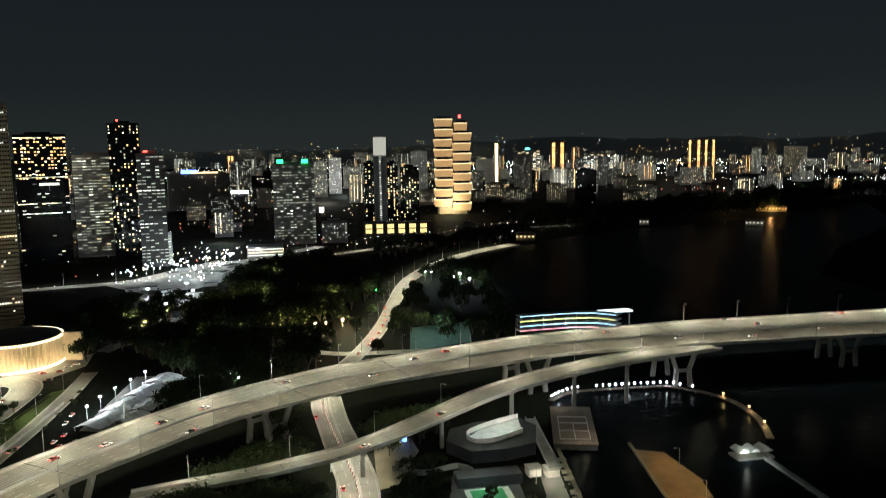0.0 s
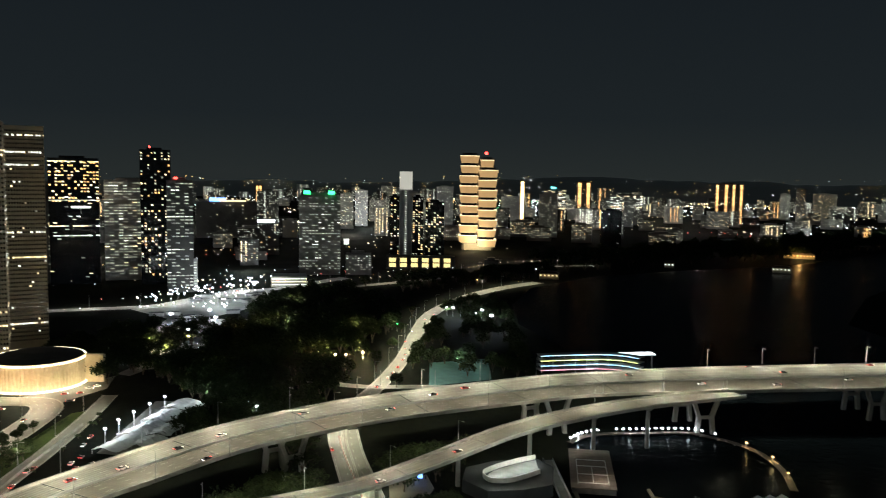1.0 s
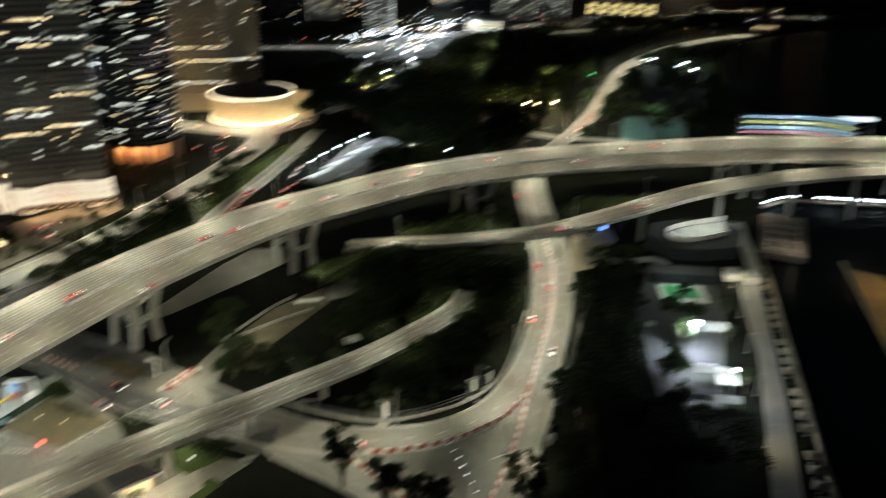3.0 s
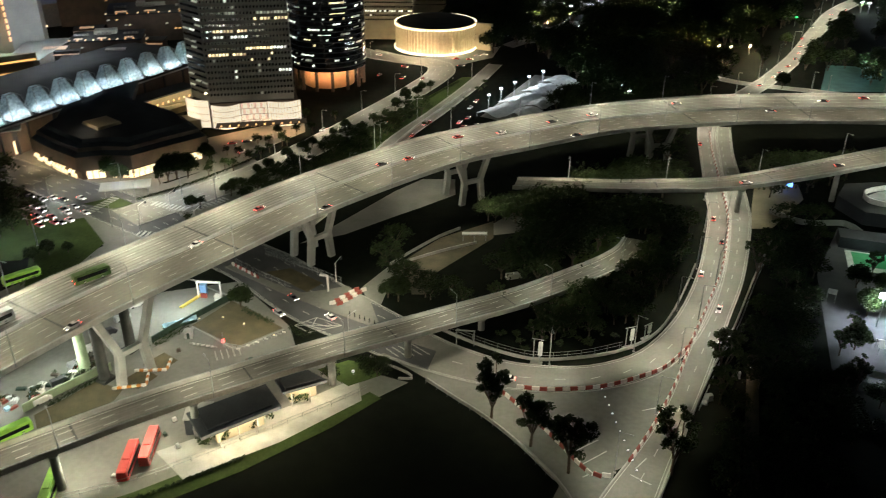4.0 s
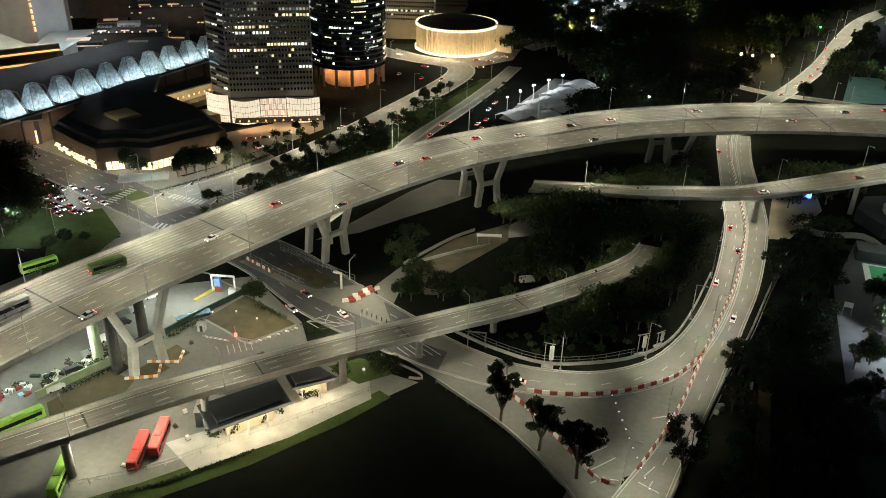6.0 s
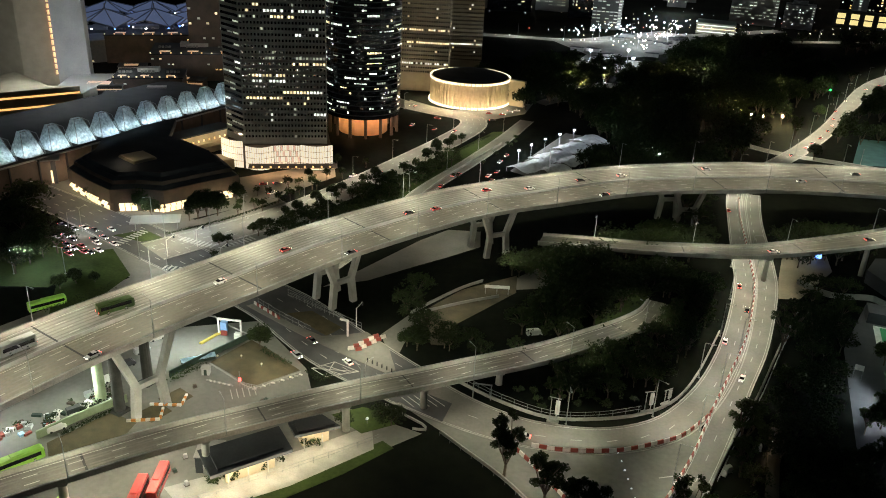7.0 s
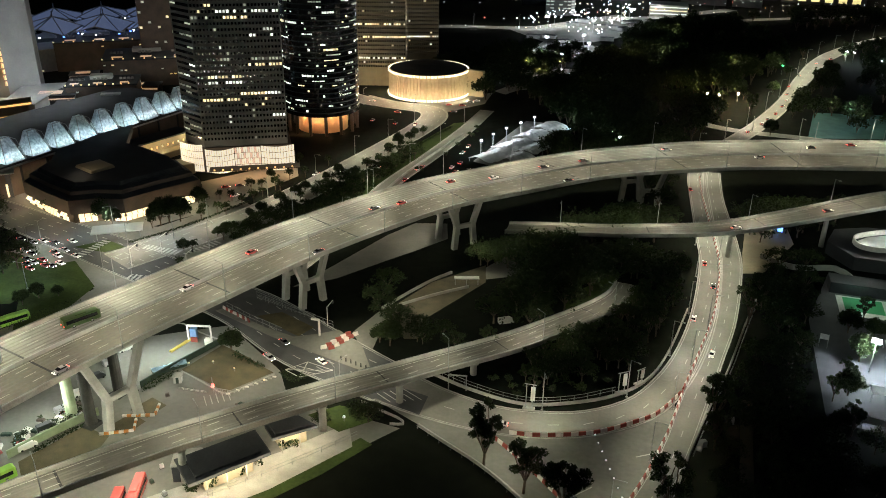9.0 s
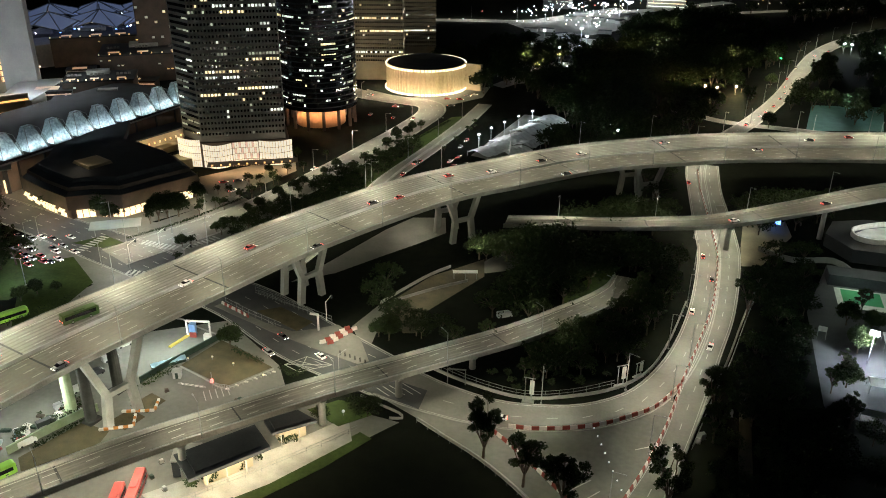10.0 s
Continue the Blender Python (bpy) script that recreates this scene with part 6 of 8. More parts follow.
def loft(bm, rows):
    """Joins upright cross-sections (x, half width, bottom, top) along x."""
    rings = [[bm.verts.new((x, s * w * k, z)) for s, k, z in ((-1, 1.0, b), (1, 1.0, b), (1, 0.97, (b + t) / 2 + 0.1), (1, 0.86, t), (-1, 0.86, t), (-1, 0.97, (b + t) / 2 + 0.1))] for x, w, b, t in rows]
    for a, b in zip(rings, rings[1:]):
        for k in range(6):
            bm.faces.new((a[k], b[k], b[(k + 1) % 6], a[(k + 1) % 6]))
    bm.faces.new(rings[0])
    bm.faces.new(rings[-1][::-1])
    bmesh.ops.recalc_face_normals(bm, faces=bm.faces[:])
    return bm


def car(x, y, z, turn, colour):
    if colour in car_made:
        return copy_thing(car_made[colour], pose(x, y, z, 0, 0, turn))
    ob = thing("car", f"{colour} car with lit lamps on the road", "car", (x, y, z), turn, "cars")
    body = part("body", loft(bmesh.new(), ((-2.25, 0.78, 0.4, 0.85), (-2.1, 0.88, 0.3, 0.98), (-0.9, 0.9, 0.28, 1.0), (1.0, 0.9, 0.28, 0.98), (1.9, 0.86, 0.3, 0.85), (2.25, 0.74, 0.4, 0.7))), PAINT[colour], ob)
    part("cabin", loft(bmesh.new(), ((-1.75, 0.74, 0.95, 1.0), (-1.1, 0.76, 0.95, 1.42), (0.2, 0.76, 0.95, 1.46), (1.15, 0.74, 0.95, 1.0))), M_GLASS, ob, "dark glazed cabin")
    part("roof", loft(bmesh.new(), ((-1.05, 0.68, 1.42, 1.46), (-0.4, 0.7, 1.45, 1.52), (0.25, 0.66, 1.45, 1.5))), PAINT[colour], ob)
    for sx in (-1.35, 1.4):
        for sy in (-0.82, 0.82):
            w = part("wheel", tube(bmesh.new(), (sx, sy - 0.1, 0.32), (sx, sy + 0.1, 0.32), 0.32, 0.32, 12), M_TYRE, ob)
            part("rim", tube(bmesh.new(), (sx, sy * 0.86, 0.32), (sx, sy * 1.135, 0.32), 0.19, 0.19, 8), M_STEEL, w, "grey metal rim")
    for sy in (-0.6, 0.6):
        part("headlight", boxes((2.12, sy - 0.2, 0.55, 2.3, sy + 0.2, 0.75)), G_HEAD, ob, "lit white headlight")
        part("tail_light", boxes((-2.36, sy - 0.22, 0.66, -2.16, sy + 0.22, 0.9)), G_TAIL, ob, "lit red tail light")
    ob.matrix_basis = ob.matrix_basis @ Matrix.Scale(0.86, 4)
    car_made[colour] = ob
    return ob


def car_on(path, x, y, way, colour):
    """A car at a place of a road, turned along it; way is 1 along the path and -1 against it."""
    P = np.array(path)
    k = min(max(int(np.hypot(P[:, 0] - x, P[:, 1] - y).argmin()), 1), len(P) - 2)
    d = (P[k + 1] - P[k - 1])[:2] * way
    car(x, y, P[k][2] + 0.08, math.degrees(math.atan2(d[1], d[0])), colour)


car_on(main_path, -153, 180, 1, 'red')
car_on(main_path, -138, 230, 1, 'dark')
car_on(main_path, -132, 239, 1, 'red')
car_on(main_path, -126, 268, 1, 'red')
car_on(main_path, -113, 280, 1, 'white')
car_on(main_path, -100, 302, 1, 'dark')
car_on(main_path, -88, 318, 1, 'white')
car_on(main_path, -60, 350, 1, 'silver')
car_on(main_path, -151, 106, -1, 'silver')
car_on(main_path, -154, 152, -1, 'white')
car_on(main_path, -135, 190, -1, 'dark')
car_on(main_path, -86, 291, -1, 'dark')
car_on(main_path, -22, 358, -1, 'silver')
car_on(main_path, 13, 397, 1, 'red')
car_on(main_path, 103, 430, 1, 'silver')
car_on(main_path, 192, 442, 1, 'dark')
car_on(main_path, 221, 427, -1, 'white')
car_on(main_path, 177, 414, -1, 'silver')
car_on(main_path, -3, 384, -1, 'dark')
car_on(main_path, 137, 413, -1, 'white')
car_on(main_path, 252, 463, 1, 'red')
car_on(main_path, 177, 454, 1, 'dark')
car_on(b_path, -22, 299, 1, 'white')
car_on(b_path, 8, 327, 1, 'dark')
car_on(r1, -26, 244, -1, 'white')
car_on(r1, -24, 271, -1, 'dark')
car_on(r1, -30, 289, -1, 'red')
car_on(r1, -50, 369, -1, 'red')
car_on(r1, -61, 163, 1, 'white')
car_on(r2, -17, 224, 1, 'white')
car_on(r3, -135, 162, -1, 'silver')
car_on(r3, -136, 171, -1, 'dark')
car_on(r3, -264, 190, -1, 'white')
car_on(r3, -259, 191, -1, 'dark')
car_on(r3, -263, 181, -1, 'silver')
car_on(r3, -258, 180, -1, 'dark')
car_on(r3, -250, 178, -1, 'red')
car_on(r3, -248, 183, -1, 'white')
car_on(r3, -250, 188, -1, 'silver')
car_on(r3, -242, 186, -1, 'white')
car_on(r3, -243, 176, -1, 'dark')
car_on(r3, -245, 175, -1, 'red')
car_on(r3, -242, 179, -1, 'white')
car_on(r3, -251, 175, -1, 'silver')
car_on(r3, -273, 187, -1, 'dark')
car_on(r3, -254, 195, -1, 'white')
car_on(r3, -252, 173, -1, 'dark')
car_on(r4, -231, 264, 1, 'white')
car_on(r4, -176, 335, 1, 'white')
car_on(r4, -195, 316, 1, 'silver')
car_on(r4, -194, 327, -1, 'white')
car_on(r4, -200, 309, 1, 'dark')
car_on(r4, -264, 441, 1, 'white')
car_on(r4, -236, 424, -1, 'red')
car_on(r5, -177, 295, -1, 'red')
car_on(r5, -175, 338, -1, 'red')
car_on(r5, -167, 369, -1, 'silver')
car_on(r5, -169, 381, -1, 'red')
car_on(r1, -42, 460, -1, 'red')
car_on(r1, -38, 483, -1, 'dark')
car_on(r1, -33, 505, -1, 'white')
car_on(r1, -31, 518, -1, 'silver')
car_on(r1, -28, 534, -1, 'red')
car_on(r1, -26, 556, -1, 'dark')
car_on(r1, -25, 573, -1, 'white')
car_on(r1, -26, 593, -1, 'silver')
car_on(r1, -27, 618, -1, 'red')
car_on(r1, -24, 660, 1, 'dark')
car_on(r1, -14, 716, -1, 'white')
car_on(r1, -5, 741, -1, 'silver')


def bus(x, y, z, turn, paint, label, length=11.5, tall=3.1):
    ob = thing("bus", label, "bus", (x, y, z), turn, "buses")
    L = length / 2
    bm = loft(bmesh.new(), ((-L, 1.15, 0.45, tall - 0.15), (-L + 0.3, 1.25, 0.35, tall), (L - 0.5, 1.25, 0.35, tall), (L, 1.12, 0.45, tall - 0.3)))
    part("body", bm, paint, ob)
    for s in (-1, 1):
        part("window_band", boxes((-L + 0.6, s * 1.27 - 0.03, 1.4, L - 0.8, s * 1.27 + 0.03, 2.4)), M_GLASS, ob, "dark window band")
    part("windscreen", boxes((L - 0.05, -1.0, 1.2, L + 0.06, 1.0, 2.5)), M_GLASS, ob)
    part("roof_unit", boxes((-1.6, -0.8, tall, 1.4, 0.8, tall + 0.25, 0.08)), paint, ob)
    for sx in (-L + 2.4, L - 2.4):
        for sy in (-1.1, 1.1):
            w = part("wheel", tube(bmesh.new(), (sx, sy - 0.14, 0.48), (sx, sy + 0.14, 0.48), 0.48, 0.48, 12), M_TYRE, ob)
            part("rim", tube(bmesh.new(), (sx, sy * 0.86, 0.48), (sx, sy * 1.14, 0.48), 0.28, 0.28, 8), M_STEEL, w, "grey metal rim")
    for sy in (-0.85, 0.85):
        part("tail_light", boxes((-L - 0.08, sy - 0.15, 0.9, -L + 0.03, sy + 0.15, 1.2)), G_TAIL if z > 5 else M_RED, ob)
    return ob


M_BUSRED = mat("red_bus_paint", (0.50, 0.06, 0.05), (0.42, 0.05, 0.04), 0.4, 1, spec=0.5)
M_BUSGREEN = mat("green_bus_paint", (0.28, 0.55, 0.06), (0.22, 0.46, 0.05), 0.4, 1, spec=0.5)
bus(-126, 94, 0.05, 121, M_BUSRED, "parked red single-deck bus in the yard")
bus(-125.3, 99.8, 0.05, 121, M_BUSRED, "parked red single-deck bus in the yard")
bus(-134.5, 79.5, 0.05, 125, M_BUSGREEN, "parked bright green bus in the yard")
bus(-158.5, 87.5, 0.05, 72, M_BUSGREEN, "parked lime green coach beneath the viaduct")
bus(-220, 141, 0.045, 70, M_BUSGREEN, "green bus on the avenue beside the viaduct")
bus(-165.2, 124.8, 23.07, 72, mat("dark_green_bus_paint", (0.06, 0.11, 0.03), (0.045, 0.08, 0.025), 0.4, 1), "dark green bus on the expressway", 9.6, 2.9)
bus(-168, 98, 23.07, 262, PAINT["silver"], "pale truck on the expressway", 9, 3.2)

# ---------------------------------------------------------------- red and white barriers
def barrier(ctrl, label, size=2.0):
    ob = thing("barrier_line", label, "barrier", kind="structure")
    data = []
    for m in (M_RED, M_WHITE):
        bm = bmesh.new()
        v = [bm.verts.new(p) for p in ((-0.97, -0.35, 0), (0.97, -0.35, 0), (0.97, 0.35, 0), (-0.97, 0.35, 0), (-0.97, -0.14, 1.0), (0.97, -0.14, 1.0), (0.97, 0.14, 1.0), (-0.97, 0.14, 1.0))]
        for f in ((3, 2, 1, 0), (4, 5, 6, 7), (0, 1, 5, 4), (1, 2, 6, 5), (2, 3, 7, 6), (3, 0, 4, 7)):
            bm.faces.new([v[i] for i in f])
        me = bpy.data.meshes.new("barrier_block")
        bm.to_mesh(me)
        bm.free()
        me.materials.append(m)
        data.append(me)
    for k, (p, d, n) in enumerate(along(curve([(x, y, 0, 1) for x, y in ctrl], 1.5), size, 0.5)):
        b = new("barrier_block", data[k % 2])
        b.parent = ob
        b.matrix_basis = pose(p[0], p[1], 0.08, 0, 0, math.degrees(math.atan2(d[1], d[0]))) @ Matrix.Scale(size / 2.0, 4)


barrier([(-49, 388), (-43, 361), (-31, 316), (-24.8, 290), (-20.8, 254), (-20.7, 225), (-21.2, 201)], "red and white barrier blocks between the carriageways")
barrier([(-21.6, 199), (-25.2, 187), (-30.4, 179.4), (-38.2, 170.8), (-49.6, 163.7), (-58, 160.8)], "red and white barrier blocks round the junction bend")
barrier([(-21.1, 200), (-20.9, 184), (-21.6, 169), (-22.6, 157.7), (-24.2, 146)], "red and white barrier blocks along the straight carriageway")
barrier([(-64, 159), (-58.5, 156.3), (-49.4, 151.1), (-39.8, 144.7), (-31, 138.8), (-27, 140)], "red and white barrier blocks on the near edge of the junction")
# dotted lamps across the junction
for k in range(11):
    t = k / 10
    ob = thing("marker_lamp", "tiny white marker lamp on the paving", "lamp", (-37.6 + 17.6 * t, 170.3 - 28.5 * t, 0.09), 0, "marker lamps")
    part("base", boxes((-0.25, -0.25, 0, 0.25, 0.25, 0.12)), M_STEEL, ob)
    part("lens", boxes((-0.14, -0.14, 0.12, 0.14, 0.14, 0.26, 0.03)), glow("marker_glow", (0.75, 0.85, 1.0), 3.5) if k == 0 else bpy.data.materials["marker_glow"], ob)

# ---------------------------------------------------------------- fences, signs, gantry
def fence(ctrl, label, height=1.6, gap=4.0, mesh=True):
    ob = thing("fence", label, "fence", kind="structure")
    path = curve([(x, y, 0, 1) for x, y in ctrl], 3)
    for z in ((height, height * 0.5) if mesh else (height,)):
        part("rail", sweep(bmesh.new(), path, [(0, 0.05, z - 0.08), (0, 0.05, z), (0, -0.05, z), (0, -0.05, z - 0.08)]), M_STEEL, ob)
    for p, d, n in along(path, gap, 0.2):
        part("post", tube(bmesh.new(), (p[0], p[1], 0), (p[0], p[1], height), 0.06, 0.06, 6), M_STEEL, ob)


def low_wall(ctrl, label, height=0.9, m=M_CONC):
    path = curve([(x, y, 0, 1) for x, y in ctrl], 3)
    tagged(link("low_wall", sweep(bmesh.new(), path, [(0, 0.2, 0), (0, 0.2, height), (0, -0.2, height), (0, -0.2, 0)]), m), label, "wall", kind="structure")


low_wall([(-89, 176.5), (-74, 174), (-59, 174.3), (-47, 181), (-37, 190.5), (-31, 203), (-29, 222), (-29, 250)], "curved concrete wall behind the bend")
fence([(-89, 178), (-74, 175.2), (-59, 175.5), (-47.5, 182), (-38, 191.5)], "steel mesh fence on the bend", 2.0)
low_wall([(-80, 153), (-70.6, 149.7), (-59.3, 145.8), (-48, 140.2), (-37.1, 133.5), (-29, 126)], "pale low wall along the dark field")
fence([(-80, 152), (-70.6, 148.7), (-59.3, 144.8), (-48, 139.2), (-37.5, 132.5)], "steel fence along the dark field", 1.8)
fence([(-134, 76), (-120, 92), (-108, 112), (-98, 130), (-92, 142)], "steel fence of the lit walkway", 1.8)
fence([(-160, 190), (-146, 188), (-128, 186)], "wire fence beneath the expressway", 2.2)
low_wall([(-186, 205), (-172, 262), (-178, 330), (-181, 400)], "dark retaining wall below the grass verge", 1.2)
low_wall([(-8, 285), (-10.2, 249), (-11.2, 218), (-12.9, 197), (-14.2, 172), (-14.6, 152), (-15.5, 120)], "dark stained wall beside the carriageway", 1.1, M_DIRTY)
fence([(-7, 285), (-9.2, 249), (-10.2, 218), (-11.9, 197), (-13.2, 172)], "steel fence beside the carriageway", 1.8, 5.0)
low_wall([(-12, 305), (0, 300), (14, 306), (20, 300)], "grey yard wall", 2.2)
patch("lawn_3", [(-132, 70), (-119, 88), (-106, 110), (-96, 130), (-91, 142), (-87, 141), (-92, 126), (-102, 104), (-115, 82), (-127, 66)], M_GRASS, "narrow green strip outside the fence", "lawn", 0.06)
patch("lawn_4", [(-68, 236), (-66, 246), (-62.4, 256), (-62, 263), (-57, 264), (-54.5, 252), (-59.4, 240), (-64.7, 230)], M_GRASS, "grass beside the slip road", "lawn", 0.06)
# Loop grass takes the land's near-black tone: missing lamplight put into the colour.
patch("lawn_5", [(-96, 186), (-76, 182), (-66, 205), (-60, 228), (-72, 226), (-88, 205)], M_LAND, "grass inside the loop, darkened as unlit", "lawn", 0.05)
patch("pavement_14", [(-104, 240), (-101.5, 251), (-98.3, 264), (-90.5, 265), (-86, 258), (-90, 247), (-98, 240)], M_ROAD, "small lit turning road inside the loop", "pavement", 0.05)
patch("lawn_6", [(-270, 178), (-236, 178), (-232, 150), (-262, 132)], M_GRASS, "dark roadside lawn", "lawn", 0.05)
patch("pavement_15", [(-214, 184), (-186, 178), (-180, 120), (-196, 90), (-222, 120)], M_ROAD, "side road below the viaduct", "pavement", 0.04)
bulb(-94, 256, 8, 1900)
bulb(-62, 252, 7, 1300, (0.95, 1.0, 0.6))
bulb(-110, 212, 8, 1600)


def sign_post(x, y, turn, h=8.0):
    ob = thing("road_sign", "tall road sign seen from behind on twin posts", "sign", (x, y, 0), turn, "road signs")
    for sx in (-0.9, 0.9):
        part("post", tube(bmesh.new(), (sx, 0, 0), (sx, 0, h), 0.12), M_STEEL, ob)
    part("panel", boxes((0.3, -0.1, h * 0.35, 1.5, 0.1, h * 0.9)), M_PALE, ob, "pale sign panel")
    part("crossbar", boxes((-1.5, -0.08, h - 0.2, 1.7, 0.08, h)), M_STEEL, ob)
    part("footing", boxes((-1.6, -0.7, 0, 1.6, 0.7, 0.5)), M_CONC, ob)


sign_post(-57, 171.8 + 1.6, 10)
sign_post(-36.5, 192, 45, 7)
sign_post(-33, 199, 60, 5)
ob = thing("gantry", "small steel gantry beside the road", "gantry", (-78, 172.5, 0), 20)
for sx in (-2.5, 2.5):
    part("post", tube(bmesh.new(), (sx, 0, 0), (sx, 0, 5), 0.14), M_STEEL, ob)
part("beam", boxes((-2.7, -0.15, 4.8, 2.7, 0.15, 5.1)), M_STEEL, ob)
for x, y in ((-218, 190), (-197, 196), (-216, 203), (-130, 186)):
    ob = thing("signal_mast", "white signal mast with an arm at the crossing", "traffic light", (x, y, 0), 100, "signal masts")
    part("post", tube(bmesh.new(), (0, 0, 0), (0, 0, 7), 0.16, 0.12), M_WHITE, ob)
    part("arm", tube(bmesh.new(), (0, 0, 6.8), (4.5, 0, 7), 0.1), M_WHITE, ob)
    part("signal_head", boxes((4.2, -0.25, 5.9, 4.7, 0.25, 7.0)), M_ROOF, ob)

# ---------------------------------------------------------------- yard beneath the viaducts
patch("pavement_16", [(-124, 100), (-112, 96), (-100, 116), (-91, 138), (-97, 146), (-106, 128)], M_CONC, "pale lit walkway by the building", "pavement", 0.07)
for x, y, p, c in ((-160, 150, 7220, (0.9, 1.0, 0.92)), (-168, 142, 4940, (0.9, 1, 0.9)), (-165, 110, 6840, (0.92, 1.0, 0.85)), (-172, 92, 6080, (0.92, 1, 0.88)), (-150, 130, 2600, LAMP),
                   (-133, 86, 5000, LAMP), (-123, 100, 4800, LAMP), (-140, 110, 4200, LAMP), (-136, 150, 3600, LAMP), (-150, 170, 1200, LAMP), (-116, 176, 3400, LAMP), (-110, 158, 4200, LAMP)):
    bulb(x, y, 8.0, p, c, 0.6, "yard_light")


def hedge(ctrl, label, h=1.3, w=0.9):
    bm = bmesh.new()
    for p, d, n in along(curve([(x, y, 0, 1) for x, y in ctrl], 2), 0.7, 0.2):
        leaf_clump(bm, (p[0], p[1], h * 0.55), w * 0.8, 16, 0.3)
    tagged(link("hedge", bm, M_LEAF), label, "hedge")


hedge([(-130, 72), (-116, 88), (-104, 108)], "low hedge outside the lit fence", 0.8, 0.6)
hedge([(-234, 204), (-226, 228), (-221, 262)], "low hedge in front of the mall", 1.0, 0.8)
hedge([(-198, 236), (-195, 290), (-194, 350), (-193, 410)], "dark hedge along the avenue", 1.4, 1.0)
patch("lawn_14", [(-250.2, 170.2), (-239.7, 183.5), (-217.1, 171.9), (-211.9, 154.3), (-215.7, 138.2)], M_GRASS, "green lawn beside the expressway hedge", "lawn", 0.06)
patch("lawn_8", [(-250, 192), (-236, 194), (-232, 201), (-244, 203)], M_GRASS, "grass traffic island at the crossing", "lawn", 0.09)
low_wall([(-118, 205), (-109, 220), (-101, 231)], "pale low wall inside the loop", 1.0)
for k in range(7):
    ob = thing("parked_van", "pale van parked on the yard", "van", (-176 + k * 2.2, 146 - k * 7.5, 0.05), 70, "parked vans")
    part("body", loft(bmesh.new(), ((-2.4, 0.88, 0.35, 1.7), (-2.2, 0.93, 0.3, 1.85), (1.2, 0.93, 0.3, 1.85), (2.3, 0.85, 0.35, 1.0))), PAINT[("white", "silver", "dark")[k % 3]], ob)
    part("windscreen", boxes((1.25, -0.75, 1.1, 1.6, 0.75, 1.6)), M_GLASS, ob)
    for sx in (-1.5, 1.5):
        for sy in (-0.85, 0.85):
            part("wheel", tube(bmesh.new(), (sx, sy - 0.1, 0.32), (sx, sy + 0.1, 0.32), 0.32, 0.32, 10), M_TYRE, ob)
ob = thing("bus_shelter", "small grey pavilion roof at the crossing", "shelter", (-198, 203, 0), 75)
part("roof", prism(bmesh.new(), [(-6, -3), (6, -3), (6, 3), (-6, 3)], 3.2, 3.9, 0.7), M_CONC, ob)
for sx in (-5, 5):
    part("post", tube(bmesh.new(), (sx, 0, 0), (sx, 0, 3.2), 0.15), M_STEEL, ob)
ob = thing("van", "small white van parked inside the loop", "van", (-80, 214, 0), 40)
part("body", loft(bmesh.new(), ((-2.6, 0.9, 0.35, 1.9), (-2.4, 0.95, 0.3, 2.0), (1.4, 0.95, 0.3, 2.0), (2.5, 0.88, 0.35, 1.1))), PAINT["white"], ob)
for sx in (-1.6, 1.6):
    for sy in (-0.85, 0.85):
        part("wheel", tube(bmesh.new(), (sx, sy - 0.1, 0.34), (sx, sy + 0.1, 0.34), 0.34, 0.34, 12), M_TYRE, ob)
ob = thing("long_shed", "long pale roofed stand inside the loop", "shelter", (-102.5, 232.6, 0), 27)
part("roof", boxes((-4.4, -1.0, 2.8, 4.4, 1.0, 3.1)), M_TENT, ob)
for sx in (-4, 0, 4):
    part("post", tube(bmesh.new(), (sx, 0, 0), (sx, 0, 2.8), 0.1), M_STEEL, ob)
ob = thing("blue_box", "blue glowing sign box beside the slip road", "sign", (-8, 330, 0), 0)
part("post", tube(bmesh.new(), (0, 0, 0), (0, 0, 3), 0.15), M_STEEL, ob)
part("box", boxes((-1.4, -0.5, 2.5, 1.4, 0.5, 4.0)), G_BLUE, ob)
patch("pavement_20", [(-78, 157), (-64, 155), (-50, 148), (-39, 141), (-31, 133), (-37, 133), (-48, 140), (-59, 146), (-71, 150), (-80, 153)], M_PLAZA, "pale footpath inside the low wall", "pavement", 0.06)


# ---------------------------------------------------------------- yard, avenue and crossing details
M_HOARD = mat("dark_green_hoarding", (0.035, 0.06, 0.045), (0.02, 0.035, 0.028), 0.7, 0.6)
M_TARP = mat("pale_blue_tarpaulin", (0.35, 0.55, 0.68), (0.25, 0.42, 0.55), 0.5, 0.6, bump=0.4)
M_YELLOW = mat("yellow_kerb_paint", (0.6, 0.47, 0.08), (0.48, 0.37, 0.07), 0.7, 1.0)
M_BLUEBOX = mat("blue_panel", (0.16, 0.30, 0.55), (0.12, 0.22, 0.42), 0.5, 1)
M_SHADEPIER = mat("dark_stained_pier", (0.05, 0.05, 0.045), (0.025, 0.025, 0.024), 0.85, 0.3, bump=0.3)
M_LIMEWALL = mat("mossy_pale_wall", (0.30, 0.36, 0.24), (0.20, 0.25, 0.15), 0.85, 0.4, bump=0.3)

patch("lawn_1", [(-153.5, 145.4), (-152.1, 161.6), (-140.6, 159.5), (-132.6, 157.1), (-129.1, 156.3), (-134.9, 142.5)], M_SOIL, "patchy brown lawn inside a kerb", "lawn", 0.08)
patch("lawn_10", [(-141.6, 149.2), (-139.3, 157.8), (-132.6, 157.1), (-129.1, 156.3), (-134.9, 142.5), (-139.6, 144.4)], M_SOIL, "olive end of the patchy lawn", "lawn", 0.085)
